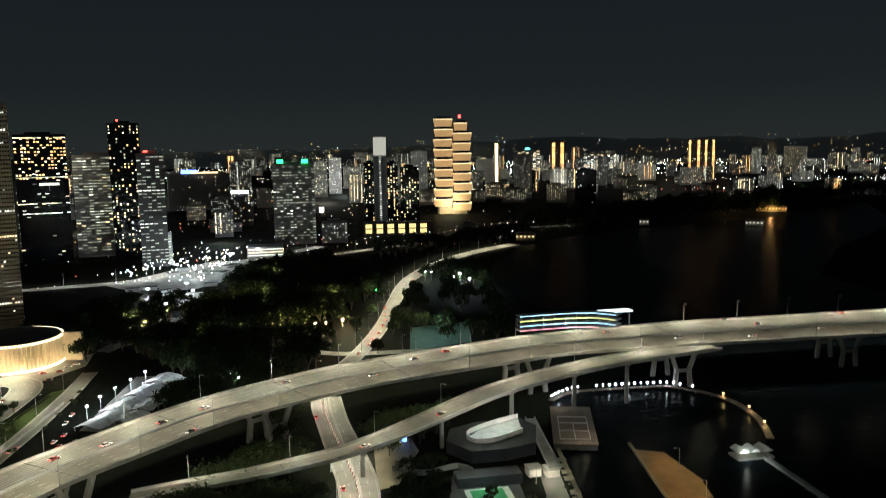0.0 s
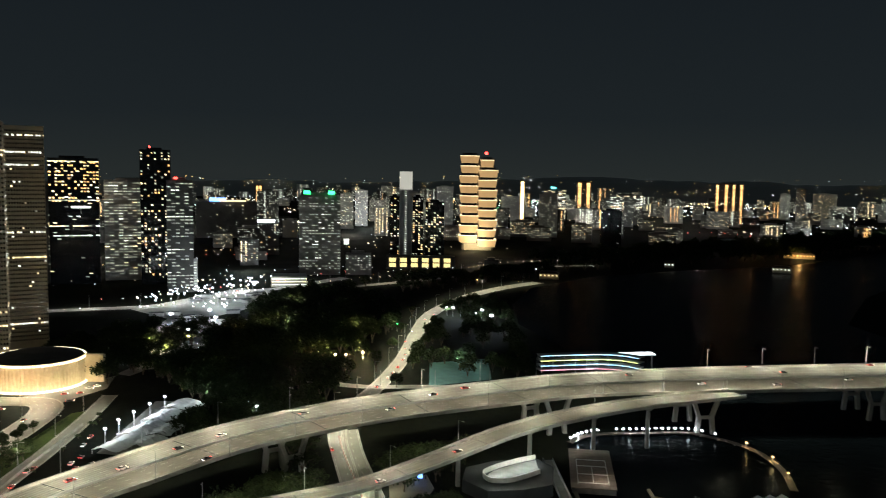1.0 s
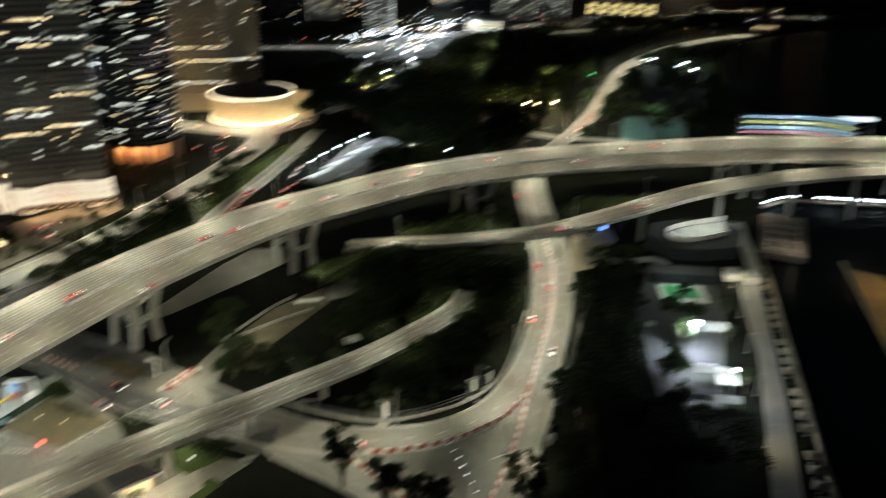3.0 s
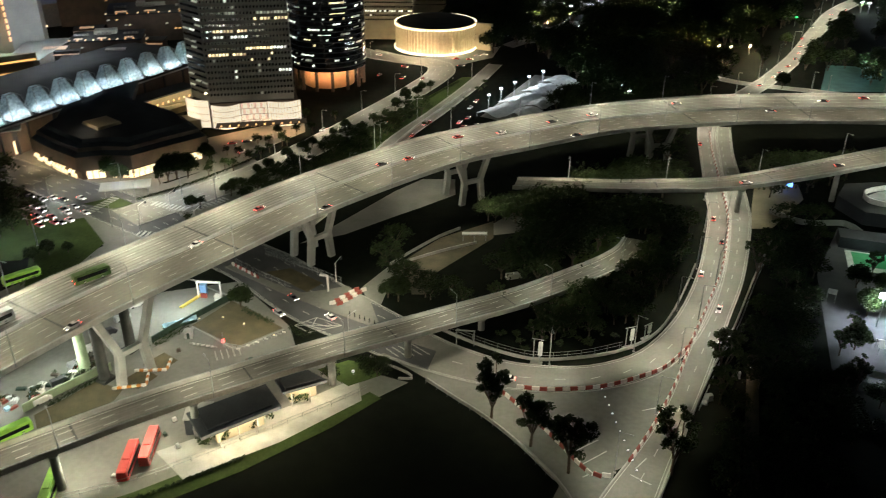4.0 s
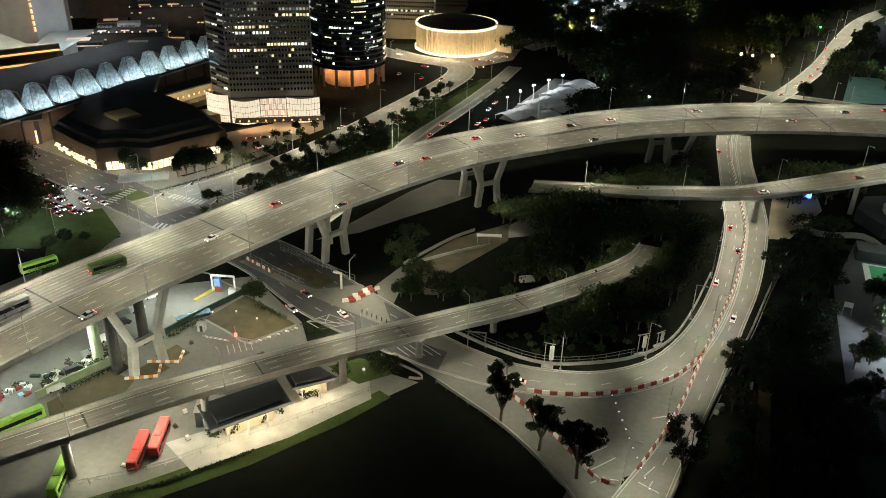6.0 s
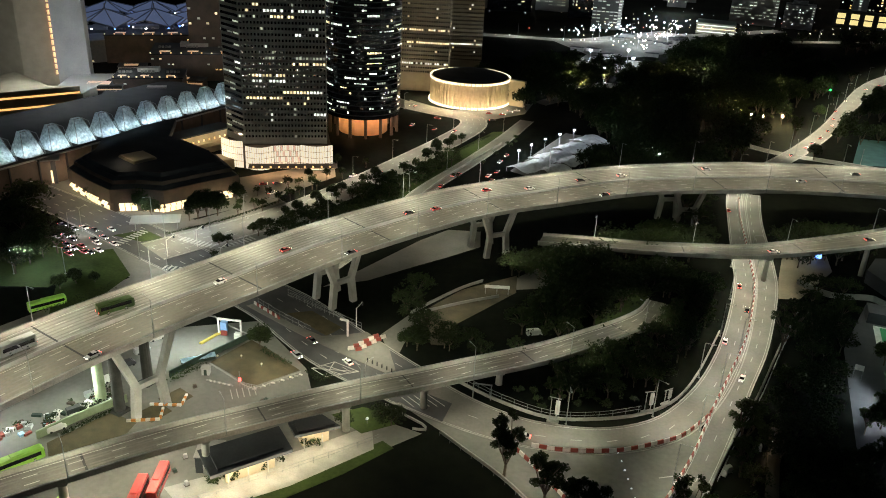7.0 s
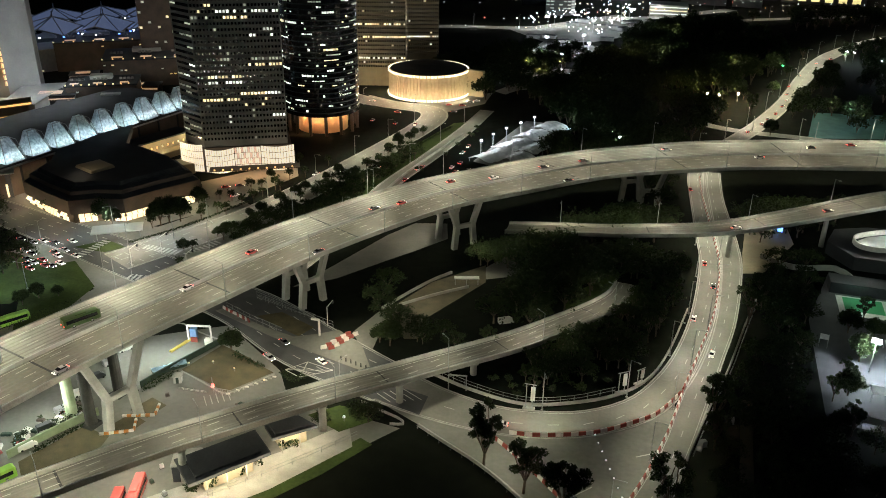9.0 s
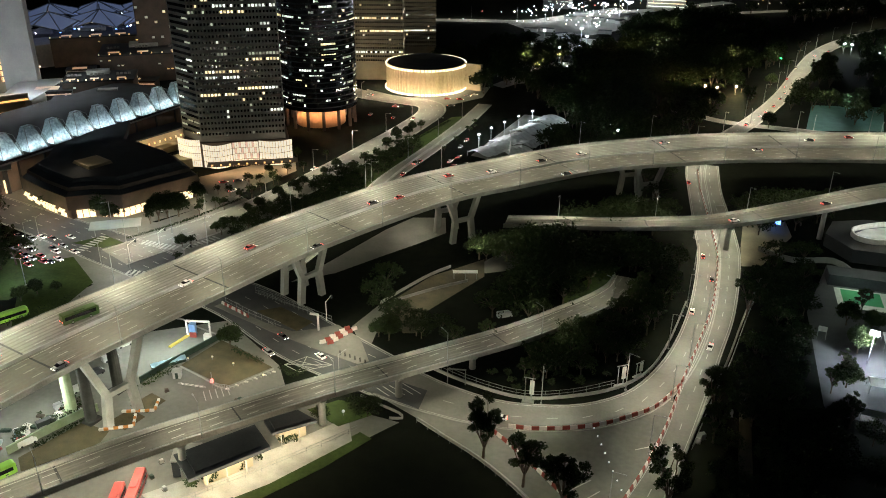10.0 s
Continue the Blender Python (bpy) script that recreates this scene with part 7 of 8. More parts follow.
low_wall([(-152.9, 144.7), (-143.5, 143.1), (-134.2, 141.6), (-131.4, 148.0), (-128.3, 155.7)], "pale kerb round the brown lawn", 0.28)
low_wall([(-157.4, 133.5), (-156.3, 143.3), (-154.8, 152.3), (-153.0, 162.6)], "dark hoarding along the brown lawn", 2.0, M_HOARD)
low_wall([(-175.8, 164.2), (-171.4, 166.0), (-163.9, 164.3), (-153.7, 163.4)], "pale kerb at the pump yard edge", 0.3)
hedge([(-155.2, 132.1), (-154.4, 136.9), (-153.3, 142.9)], "dark hedge along the hoarding", 2.2, 1.8)
hedge([(-145.4, 158.9), (-138.9, 157.3), (-132.9, 157.0)], "low shrubs at the lawn's avenue edge", 1.2, 1.3)
hedge([(-126.1, 156.5), (-121.1, 155.1), (-119.6, 158.5)], "leafy palms by the avenue kerb", 1.8, 1.6)
tree("round", -147.4, 160.0, 0.95)
ob = thing("pump_portal", "white portal frame beside a blue cabinet in the pump yard", "portal", (-159.7, 160.3, 0.05), 22)
for sx in (-3.6, 3.6):
    part("portal_post", boxes((sx - 0.2, -0.25, 0, sx + 0.2, 0.25, 5.4)), M_WHITE, ob)
part("portal_beam", boxes((-3.6, -0.25, 5.1, 3.6, 0.25, 5.6)), M_WHITE, ob)
part("blue_cabinet", boxes((-3.3, 0.6, 0, -1.4, 2.2, 3.6)), M_BLUEBOX, ob, "pale blue cabinet")
part("red_board", boxes((-2.6, -0.9, 0, -0.6, -0.4, 1.6)), M_RED, ob, "red board")
part("white_box", boxes((2.2, -2.4, 0, 4.2, -1.0, 2.0)), M_WHITE, ob, "white box")
a, b = Vector((-163.2, 151.2, 0)), Vector((-162.9, 160.2, 0))
ob = thing("yellow_kerb", "long yellow painted kerb in the pump yard", "kerb", (a.x, a.y, 0.05), math.degrees(math.atan2(b.y - a.y, b.x - a.x)))
part("kerb", boxes((0, -0.5, 0, (b - a).length, 0.5, 0.4)), M_YELLOW, ob)
ob = thing("tarpaulin", "pale blue tarpaulin draped over stacked goods", "tarpaulin", (-157.1, 144.2, 0.05), 58)
bm = bmesh.new()
g_ = [[bm.verts.new((-5 + i * 1.0, -1.3 + j * 0.65, 1.6 - 0.35 * abs(j - 2) + random.uniform(-0.25, 0.25))) for j in range(5)] for i in range(11)]
for i in range(10):
    for j in range(4):
        bm.faces.new((g_[i][j], g_[i + 1][j], g_[i + 1][j + 1], g_[i][j + 1]))
part("sheet", bm, M_TARP, ob)
part("goods_block", boxes((-4.8, -1.2, 0, 4.8, 1.2, 0.9)), M_HOARD, ob)
ob = thing("hut", "small pale watchman's hut", "hut", (-150.1, 140.3, 0.05), 30)
part("body", boxes((-1.1, -0.9, 0, 1.1, 0.9, 2.2)), M_PALE, ob)
part("roof", prism(bmesh.new(), [(-1.4, -1.2), (1.4, -1.2), (1.4, 1.2), (-1.4, 1.2)], 2.2, 2.8, 0.5), M_CONC, ob)
part("door", boxes((-0.4, -0.95, 0, 0.4, -0.9, 1.9)), M_HOARD, ob)
ob = thing("barrier_gate", "steel gate with a red warning lamp on a mast", "gate", (-137.6, 140.5, 0.05), 12)
part("mast", tube(bmesh.new(), (0, 0, 0), (0, 0, 5.2), 0.08), M_STEEL, ob)
part("warning_lamp", boxes((-0.35, -0.35, 2.0, 0.35, 0.35, 3.0, 0.1)), G_RED, ob, "glowing red lamp")
for k in range(7):
    part("bar", boxes((0.6 + k * 0.75, -0.05, 0, 0.7 + k * 0.75, 0.05, 1.7)), M_STEEL, ob)
part("rail", boxes((0.5, -0.06, 1.65, 5.3, 0.06, 1.8)), M_STEEL, ob)
bulb(-139.0, 141.6, 2.6, 60, (1.0, 0.1, 0.05), 0.2)
for x, y in ((-153.1, 148.0), (-147.4, 151.9), (-139.6, 151.8), (-128.2, 150.9)):
    ob = thing("ground_lamp", "tiny white ground lamp in the lawn", "lamp", (x, y, 0.08), 0, "ground lamps")
    part("stem", tube(bmesh.new(), (0, 0, 0), (0, 0, 0.8), 0.06), M_STEEL, ob)
    part("head", boxes((-0.22, -0.22, 0.8, 0.22, 0.22, 1.15, 0.05)), G_WARM, ob, "glowing lamp head")
# kerb stones in a broken row round the yard corner
for k in range(22):
    t = k / 21
    x, y = (Vector((-147.2, 138.0)) * (1 - t) + Vector((-132.1, 141.5)) * t) if k < 11 else (Vector((-133.9, 141.2)) * (2 - 2 * t) + Vector((-127.4, 154.5)) * (2 * t - 1))
    ob = thing("kerb_stone", "short white kerb stone in the yard", "kerb stone", (x, y, 0.05), random.uniform(-12, 30), "kerb stones")
    part("stone", boxes((-0.55, -0.2, 0, 0.55, 0.2, 0.35, 0.05)), M_WHITE if k % 2 else M_CONC, ob)
# parking arrows and bay marks painted on the yard
ob = thing("yard_marking", "white painted bay marks on the yard", "road marking", (-135.5, 135.0, 0.062), 50, kind="structure")
for k in range(5):
    part("stroke", boxes((k * 1.6, -0.12, 0, k * 1.6 + 0.25, 4.5, 0.012)), M_LINE, ob)
# orange and white kerbs round the pier feet
for x, y, t in ((-147.7, 115.3, 38), (-148.0, 123.2, 30)):
    ob = thing("pier_kerb", "orange and white painted kerb round a pier foot", "kerb", (x, y, 0.05), t, "pier kerbs")
    for j in range(7):
        part("kerb_piece", boxes((-4.2 + j * 1.2, -0.3, 0, -3.05 + j * 1.2, 0.3, 0.6)), M_ORANGE if j % 2 else M_WHITE, ob)
    for j in range(4):
        part("kerb_piece", boxes((3.9, 0.3 + j * 1.2, 0, 4.5, 1.4 + j * 1.2, 0.6)), M_WHITE if j % 2 else M_ORANGE, ob)
    patch("planting_bed", [(x - 4, y + 1), (x + 2.5, y + 0.5), (x + 3, y + 7), (x - 3, y + 8)], M_SOIL, "brown bed round a pier foot", "lawn", 0.09)
# columns beneath the expressway, the black ones with shade put into their colour
for x, y, m, lab in ((-160.3, 128.4, M_SHADEPIER, "black round column beneath the expressway, shade painted in"), (-156.0, 115.0, M_SHADEPIER, "black round column beneath the expressway, shade painted in"), (-163.6, 115.4, M_LIMEWALL, "mossy green column beneath the expressway")):
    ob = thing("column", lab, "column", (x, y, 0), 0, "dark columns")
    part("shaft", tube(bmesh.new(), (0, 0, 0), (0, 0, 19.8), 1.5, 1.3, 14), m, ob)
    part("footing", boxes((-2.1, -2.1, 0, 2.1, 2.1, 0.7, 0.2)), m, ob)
# nursery strip with walls, sheets and plants
low_wall([(-163.5, 96.0), (-162.1, 103.7), (-159.5, 114.3), (-157.7, 118.9)], "mossy pale wall beside the plant nursery", 2.4, M_LIMEWALL)
hedge([(-159.5, 99.9), (-158.6, 107.9), (-157.5, 113.4)], "bright green clipped hedge by the nursery wall", 1.2, 0.9)
patch("lawn_11", [(-160.3, 96.3), (-157.5, 113.4), (-148.5, 113.7), (-147.1, 109.6), (-150.4, 97.4), (-155.5, 93.2)], M_SOIL, "brown soil bed along the nursery", "lawn", 0.065)
for k in range(70):
    t = random.random()
    p = Vector((-170.8, 92.1)) * (1 - t) + Vector((-163.5, 118.9)) * t
    x, y = p.x + random.uniform(-3, 3), p.y + random.uniform(-3, 3)
    ob = thing("crate", "low crate of nursery goods" if k % 2 else "potted shrub on the nursery floor", "crate", (x, y, 0.05), random.uniform(0, 90), "nursery stock")
    w_, d_, h_ = random.uniform(0.4, 1.3), random.uniform(0.4, 0.9), random.uniform(0.3, 0.9)
    part("box", boxes((-w_, -d_, 0, w_, d_, h_, 0.05)), random.choice((M_WHITE, M_RED, M_CONC, M_TENT, M_HOARD, M_HOARD, M_TARP, M_BRICK)), ob)
    if k % 2 == 0:
        bm = bmesh.new()
        leaf_clump(bm, (0, 0, h_ + 0.6), random.uniform(0.6, 1.2), 34, 0.25)
        tagged(part("plant", bm, M_LEAF, ob), kind="stuff")

# avenue: box hatching, footway, barricades, fences
ob = thing("box_hatching", "white box hatching on the avenue", "road marking", (0, 0, 0.086), 0, kind="structure")
for (x0, y0), (x1, y1) in (((-126.9, 159.0), (-123.5, 165.5)), ((-123.5, 165.5), (-114.4, 165.1)), ((-114.4, 165.1), (-121.0, 157.7)), ((-121.0, 157.7), (-126.9, 159.0)), ((-126.9, 159.0), (-114.4, 165.1)), ((-123.5, 165.5), (-121.0, 157.7)),
                           ((-126.0, 160.5), (-117.6, 161.2)), ((-125.2, 162.3), (-115.9, 163.0))):
    u = Vector((x1 - x0, y1 - y0, 0))
    v = Vector((-u.y, u.x, 0)).normalized() * 0.14
    bm = bmesh.new()
    bm.faces.new([bm.verts.new(Vector((x0, y0, 0)) + c) for c in (-v, u - v, u + v, v)])
    part("hatch_line", bm, M_LINE, ob)
patch("pavement_17", [(-168.2, 177.3), (-167.1, 180.0), (-147.1, 176.1), (-135.6, 175.4), (-130.0, 180.2), (-125.4, 185.3), (-114.6, 181.3), (-105.8, 171.5), (-107.6, 168.6), (-123.6, 170.1), (-142.1, 172.4)], M_PLAZA, "pale footway along the avenue", "pavement", 0.2)
patch("lawn_12", [(-154.0, 180.8), (-148.3, 186.7), (-133.4, 183.2), (-134.6, 176.3)], M_SOIL, "worn brown verge behind the footway", "lawn", 0.1)
patch("pavement_21", [(-120.9, 186.5), (-120.1, 204.8), (-115.4, 204.1), (-112.0, 186.4), (-108.1, 173.8)], M_PLAZA, "pale path beside the old tree", "pavement", 0.07)
low_wall([(-120.2, 203.4), (-117.8, 216.4), (-114.7, 229.7), (-111.1, 238.7)], "pale concrete edge of the sunken road", 1.0)
patch("pavement_22", [(-118.7, 202.4), (-114.3, 228.9), (-102.8, 250.6), (-97.3, 237.7), (-104.0, 206.6), (-100.7, 192.2), (-104.6, 190.2)], M_DIRTYGROUND, "bare trodden ground under the trees", "pavement", 0.055)
bulb(-104.8, 202.0, 7, 900)
bulb(-121.0, 181.7, 8, 1300)
fence([(-166.1, 180.5), (-155.0, 177.7), (-139.8, 175.2)], "mesh fence behind the footway", 2.4, 3.0)
fence([(-161.8, 190.8), (-148.6, 188.7), (-134.8, 186.5)], "dark wire fence beneath the expressway", 2.6, 4.0)
for k in range(10):
    t = k / 9
    p = Vector((-166.3, 179.6)) * (1 - t) + Vector((-154.1, 176.6)) * t
    ob = thing("road_block", "red and white plastic road block", "barrier", (p.x, p.y, 0.21), random.uniform(-40, 0), "loose road blocks")
    part("block", boxes((-0.9, -0.3, 0, 0.9, 0.3, 0.9, 0.12)), M_RED if k % 2 else M_WHITE, ob)
for r_ in range(2):
    for k in range(6):
        t = k / 5
        p = Vector((-123.4, 173.8)) * (1 - t) + Vector((-121.2, 184.0)) * t
        ob = thing("road_block", "red and white water-filled road block", "barrier", (p.x + r_ * 2.2, p.y + r_ * 0.8, 0.21), 52 + random.uniform(-10, 10), "water-filled road blocks")
        part("block", boxes((-1, -0.35, 0, 1, 0.35, 1.1, 0.12)), M_RED if (k + r_) % 2 else M_WHITE, ob)
ob = thing("sign_mast", "white cantilever sign post by the avenue", "sign", (-128.8, 179.6, 0.2), 190)
part("post", boxes((-0.25, -0.25, 0, 0.25, 0.25, 5.5)), M_WHITE, ob)
part("arm", boxes((-0.3, -0.25, 5.3, 2.6, 0.25, 5.9)), M_WHITE, ob)
for k in range(6):
    t = k / 5
    p = Vector((-115.3, 170.8)) * (1 - t) + Vector((-106.2, 170.0)) * t
    ob = thing("bollard", "short black bollard on the footway edge", "bollard", (p.x, p.y, 0.2), 0, "bollards")
    part("post", tube(bmesh.new(), (0, 0, 0), (0, 0, 1.3), 0.16, 0.14), M_TYRE, ob)
tree("round", -106.5, 184.6, 1.1)
tree("round", -110.3, 185.0, 0.8)
for x, y, t in ((-134.4, 161.7, -20), (-119.7, 167.0, 158)):
    car(x, y, 0.08, t, "silver" if t < 0 else "white")
bulb(-132.2, 160.4, 1.0, 60, (1.0, 0.2, 0.1), 0.2)
# small parking court beyond the slip road
patch("parking_court", [(-98.9, 159.0), (-94.5, 166.5), (-83.9, 166.1), (-82.1, 157.4), (-91.5, 158.1)], M_DARKROAD, "dark asphalt parking court with white bay lines", "pavement", 0.075)
ob = thing("bay_marking", "white parking bay lines", "road marking", (0, 0, 0.092), 0, kind="structure")
for k in range(5):
    t = k / 4
    p0 = Vector((-97.1, 160.9, 0)) * (1 - t) + Vector((-92.1, 166.2, 0)) * t
    p1 = Vector((-92.0, 159.0, 0)) * (1 - t) + Vector((-84.8, 163.8, 0)) * t
    u = p1 - p0
    v = Vector((-u.y, u.x, 0)).normalized() * 0.13
    bm = bmesh.new()
    bm.faces.new([bm.verts.new(p0 + c) for c in (-v, u - v, u + v, v)])
    part("bay_line", bm, M_LINE, ob)
low_wall([(-98.9, 155.5), (-92.5, 154.3), (-86.1, 153.4), (-83.9, 151.8), (-87.1, 150.2)], "pale rounded kerb of the parking court", 0.6)
patch("pavement_23", [(-21, 333), (-13.5, 336), (-5, 340), (-1.5, 325), (-9.5, 291), (-16, 288), (-18.5, 305)], mat("sandy_verge", (0.27, 0.235, 0.165), (0.16, 0.14, 0.10), 0.95, 0.12, bump=0.3), "pale sandy verge beside the carriageway", "pavement", 0.05)
bulb(-11, 318, 8, 2200)
# Two lights without fittings, added to brighten the road below the decks.
bulb(-41, 357, 9, 3600)
bulb(-49, 384, 9, 3000)
patch("lawn_13", [(-108.6, 143.9), (-103.5, 151.3), (-97.3, 152.8), (-91.9, 149.6), (-97.2, 141.5)], M_GRASS, "lit green lawn behind the pavilion", "lawn", 0.085)
bulb(-102.5, 147.0, 4, 500, (1.0, 0.95, 0.7))
for x, y in ((-105.4, 147.2), (-98.5, 146.0)):
    ob = thing("ground_lamp", "tiny white ground lamp in the lawn", "lamp", (x, y, 0.08), 0, "ground lamps")
    part("stem", tube(bmesh.new(), (0, 0, 0), (0, 0, 1.2), 0.06), M_STEEL, ob)
    part("head", boxes((-0.3, -0.3, 1.2, 0.3, 0.3, 1.7, 0.05)), G_WHITE, ob, "glowing lamp head")
for x, y, s in ((-95.5, 148.6, 0.42), (-92.6, 148.5, 0.45), (-102.9, 142.1, 0.3), (-93.1, 151.8, 0.35)):
    tree("rain", x, y, s)

# black-roofed yard buildings and the lit walk before them
def roofed(label, corners, wall_in, z0, z1, lit):
    ob = thing("yard_building", label, "building", (0, 0, 0), 0)
    cx_, cy_ = sum(p[0] for p in corners) / 4, sum(p[1] for p in corners) / 4
    inner = [(cx_ + (x - cx_) * wall_in, cy_ + (y - cy_) * wall_in) for x, y in corners]
    part("wall", prism(bmesh.new(), inner, 0, z0), M_BEIGE, ob)
    part("roof", prism(bmesh.new(), corners, z0, z1), M_ROOF, ob, "flat black overhanging roof")
    part("roof_step", prism(bmesh.new(), [(cx_ + (x - cx_) * 0.8, cy_ + (y - cy_) * 0.8) for x, y in corners], z1, z1 + 0.6), M_ROOF, ob)
    a_, b_ = Vector((*inner[lit], 0)), Vector((*inner[(lit + 1) % 4], 0))
    u = (b_ - a_).normalized()
    o_ = Vector((u.y, -u.x, 0))
    if o_.dot(a_ - Vector((cx_, cy_, 0))) < 0:
        o_ = -o_
    n = int((b_ - a_).length / 2.2)
    for k in range(0, n + 1, 2):
        c = a_ + u * k * (b_ - a_).length / n + o_ * 2.0
        part("post", tube(bmesh.new(), (c.x, c.y, 0), (c.x, c.y, z0), 0.14), M_CONC, ob)
    return ob


roofed("low black-roofed building with a glowing veranda", [(-122.3, 109.4), (-113.1, 104.2), (-103.6, 121.9), (-112.4, 127.2)], 0.6, 4.4, 5.3, 1)
roofed("smaller black-roofed pavilion with a lit front", [(-111.8, 130.1), (-106.9, 126.8), (-99.9, 136.1), (-106.7, 137.5)], 0.6, 4.0, 4.8, 1)
ob = thing("roof_hut", "grey stair hut beside the black roof", "hut", (-120.6, 111.8, 0), 32)
part("body", boxes((-3, -3, 0, 3, 3, 4.6)), M_ROOF, ob)
part("parapet", boxes((-3.2, -3.2, 4.6, 3.2, 3.2, 5.0)), M_CONC, ob)
for x, y in ((-111.6, 104.5), (-109.6, 108.2), (-107.6, 112.0), (-105.6, 115.8), (-103.4, 119.8), (-105.2, 126.0), (-102.2, 130.0), (-99.4, 134.0)):
    bulb(x, y, 3.4, 950, (1.0, 0.84, 0.56))
for x, y in ((-113.4, 111.0), (-111.4, 114.7), (-109.8, 117.3), (-108.3, 121.3), (-105.8, 130.0), (-104.3, 131.5), (-115.3, 107.0)):
    tree("bush", x, y, random.uniform(0.9, 1.6))

# chevrons on the near paving
ob = thing("chevron_marking", "white chevrons painted on the paving", "road marking", (0, 0, 0.075), 0, kind="structure")
for (x0, y0), (x1, y1) in (((-36.7, 144.1), (-32.7, 150.8)), ((-34.0, 140.2), (-29.7, 148.0)), ((-32.2, 137.1), (-30.0, 140.4)), ((-22.8, 142.8), (-17.7, 141.7)), ((-22.2, 145.2), (-20.8, 149.7)), ((-26.0, 166.5), (-22.5, 169.7))):
    u = Vector((x1 - x0, y1 - y0, 0))
    v = Vector((-u.y, u.x, 0)).normalized() * 0.16
    bm = bmesh.new()
    bm.faces.new([bm.verts.new(Vector((x0, y0, 0)) + c) for c in (-v, u - v, u + v, v)])
    part("stroke", bm, M_LINE, ob)

# car on the dark path, its beam on the ground ahead
p, q = Vector((-3.6, 198.8, 0)), Vector((-2.7, 179.6, 0))
car(p.x, p.y, 0.05, math.degrees(math.atan2(q.y - p.y, q.x - p.x)), "dark")
d = bpy.data.lights.new("car_beam", "SPOT")
d.energy, d.color, d.spot_size, d.spot_blend, d.shadow_soft_size = 9000, (1.0, 0.62, 0.34), radians(46), 0.8, 0.1
o = new("car_beam", d)
u = (q - p).normalized()
o.matrix_world = look((p.x + u.x * 2.5, p.y + u.y * 2.5, 0.75), (q.x, q.y, -0.5))
patch("path_1", [(1.1, 146.1), (4.6, 148.0), (-3.2, 205.7), (-5.9, 204.1)], M_DIRTYGROUND, "dark trodden path through the park", "pavement", 0.045)
for x, y in ((-12.4, 176.9), (-7.0, 191.8), (-11.9, 178.5)):
    ob = thing("cabinet", "small pale roadside cabinet", "cabinet", (x, y, 0), random.uniform(0, 90), "roadside cabinets")
    part("body", boxes((-0.9, -0.6, 0.15, 0.9, 0.6, 1.7)), M_PALE, ob)
    part("plinth", boxes((-1.0, -0.7, 0, 1.0, 0.7, 0.15)), M_CONC, ob)

for k, (p, d, n) in enumerate(along(r1, 34, 300)):
    if 470 < p[1] < 880:
        c = p[:2] + n * (p[3] + 5 + 3 * random.random()) * (1 if k % 2 else -1)
        tree("round" if k % 3 else "clump", c[0], c[1], 1.1 if k % 3 else 0.8)
KEEP_OUT += [(-9, 3, 128, 184), (8, 40, 258, 300)]
# dark masses of trees: loop interior, park by the water, boulevard strip
grove("rain", [(-127.8, 203.0), (-117.0, 243.2), (-76.5, 264.2), (-56.4, 286.0), (-37.7, 240.8), (-38.2, 193.1), (-51.0, 186.6), (-61.0, 181.5), (-56.0, 231.4), (-75.6, 205.1), (-92.8, 200.1), (-97.6, 186.3)], 46, 0.62, 1.5, 4)
grove("rain", [(-7.1, 317.8), (6.8, 263.8), (11.1, 187.7), (30.0, 178.8), (-1.9, 162.7), (-5.6, 189.5), (-5.8, 257.3)], 30, 0.55, 2.0, 4)
grove("rain", [(-204.9, 226.5), (-206.4, 292.1), (-199.1, 354.5), (-192.3, 367.1), (-181.7, 323.3), (-183.2, 257.9), (-194.0, 220.0)], 26, 0.5, 0.8, 4)
grove("bush", [(-204.9, 226.5), (-206.4, 292.1), (-199.1, 354.5), (-192.3, 367.1), (-181.7, 323.3), (-183.2, 257.9), (-194.0, 220.0)], 60, 1.6, 0.5, 2)
for x, y, s in ((-208.6, 231.0, .34), (-209.5, 247.5, .3), (-208.0, 253.3, .4), (-208.0, 266.8, .42), (-207.0, 276.8, .4), (-206.7, 283.5, .42), (-206.6, 300.9, .3), (-205.8, 310.4, .4), (-202.2, 352.8, .4), (-203.5, 365.6, .5), (-202.3, 375.6, .4), (-203.4, 384.8, .4),
                (-210.2, 208.6, .4), (-207.7, 225.1, .34), (-285.8, 214.5, .7), (-259.8, 216.2, .8), (-253.0, 214.3, .6), (-235.8, 223.3, .8), (-234.9, 227.2, .8), (-232.1, 230.7, .8), (-249.4, 256.8, .7), (-239.6, 250.1, .6), (-261.2, 258.8, .6), (-233.3, 307.2, .4), (-232.5, 315.5, .4), (-230.6, 289.9, .35),
                (-227.7, 151.4, .42), (-226.8, 157.2, .42), (-222.4, 161.3, .3)):
    tree("round", x, y, s * 1.7)
# low dark planted bank beside the expressway
hedge([(-216.6, 138.4), (-214.7, 149.4), (-212.8, 161.3)], "long dark hedge beside the expressway", 2.4, 2.6)
# lamps hidden among the park trees
for x, y, p_, c in ((-135.3, 503.5, 3500, LAMP), (-125.0, 615.0, 9000, (1.0, 0.98, 0.85)), (-122.7, 664.1, 9000, (1.0, 0.98, 0.85)), (-114.9, 514.7, 4000, (1.0, 0.98, 0.9)), (-128.9, 434.0, 1500, COOL), (-207.4, 568.7, 6000, (1.0, 0.9, 0.65)), (-116.0, 441.0, 900, COOL)):
    bulb(x, y, 9, p_, c, 0.6, "park_light")
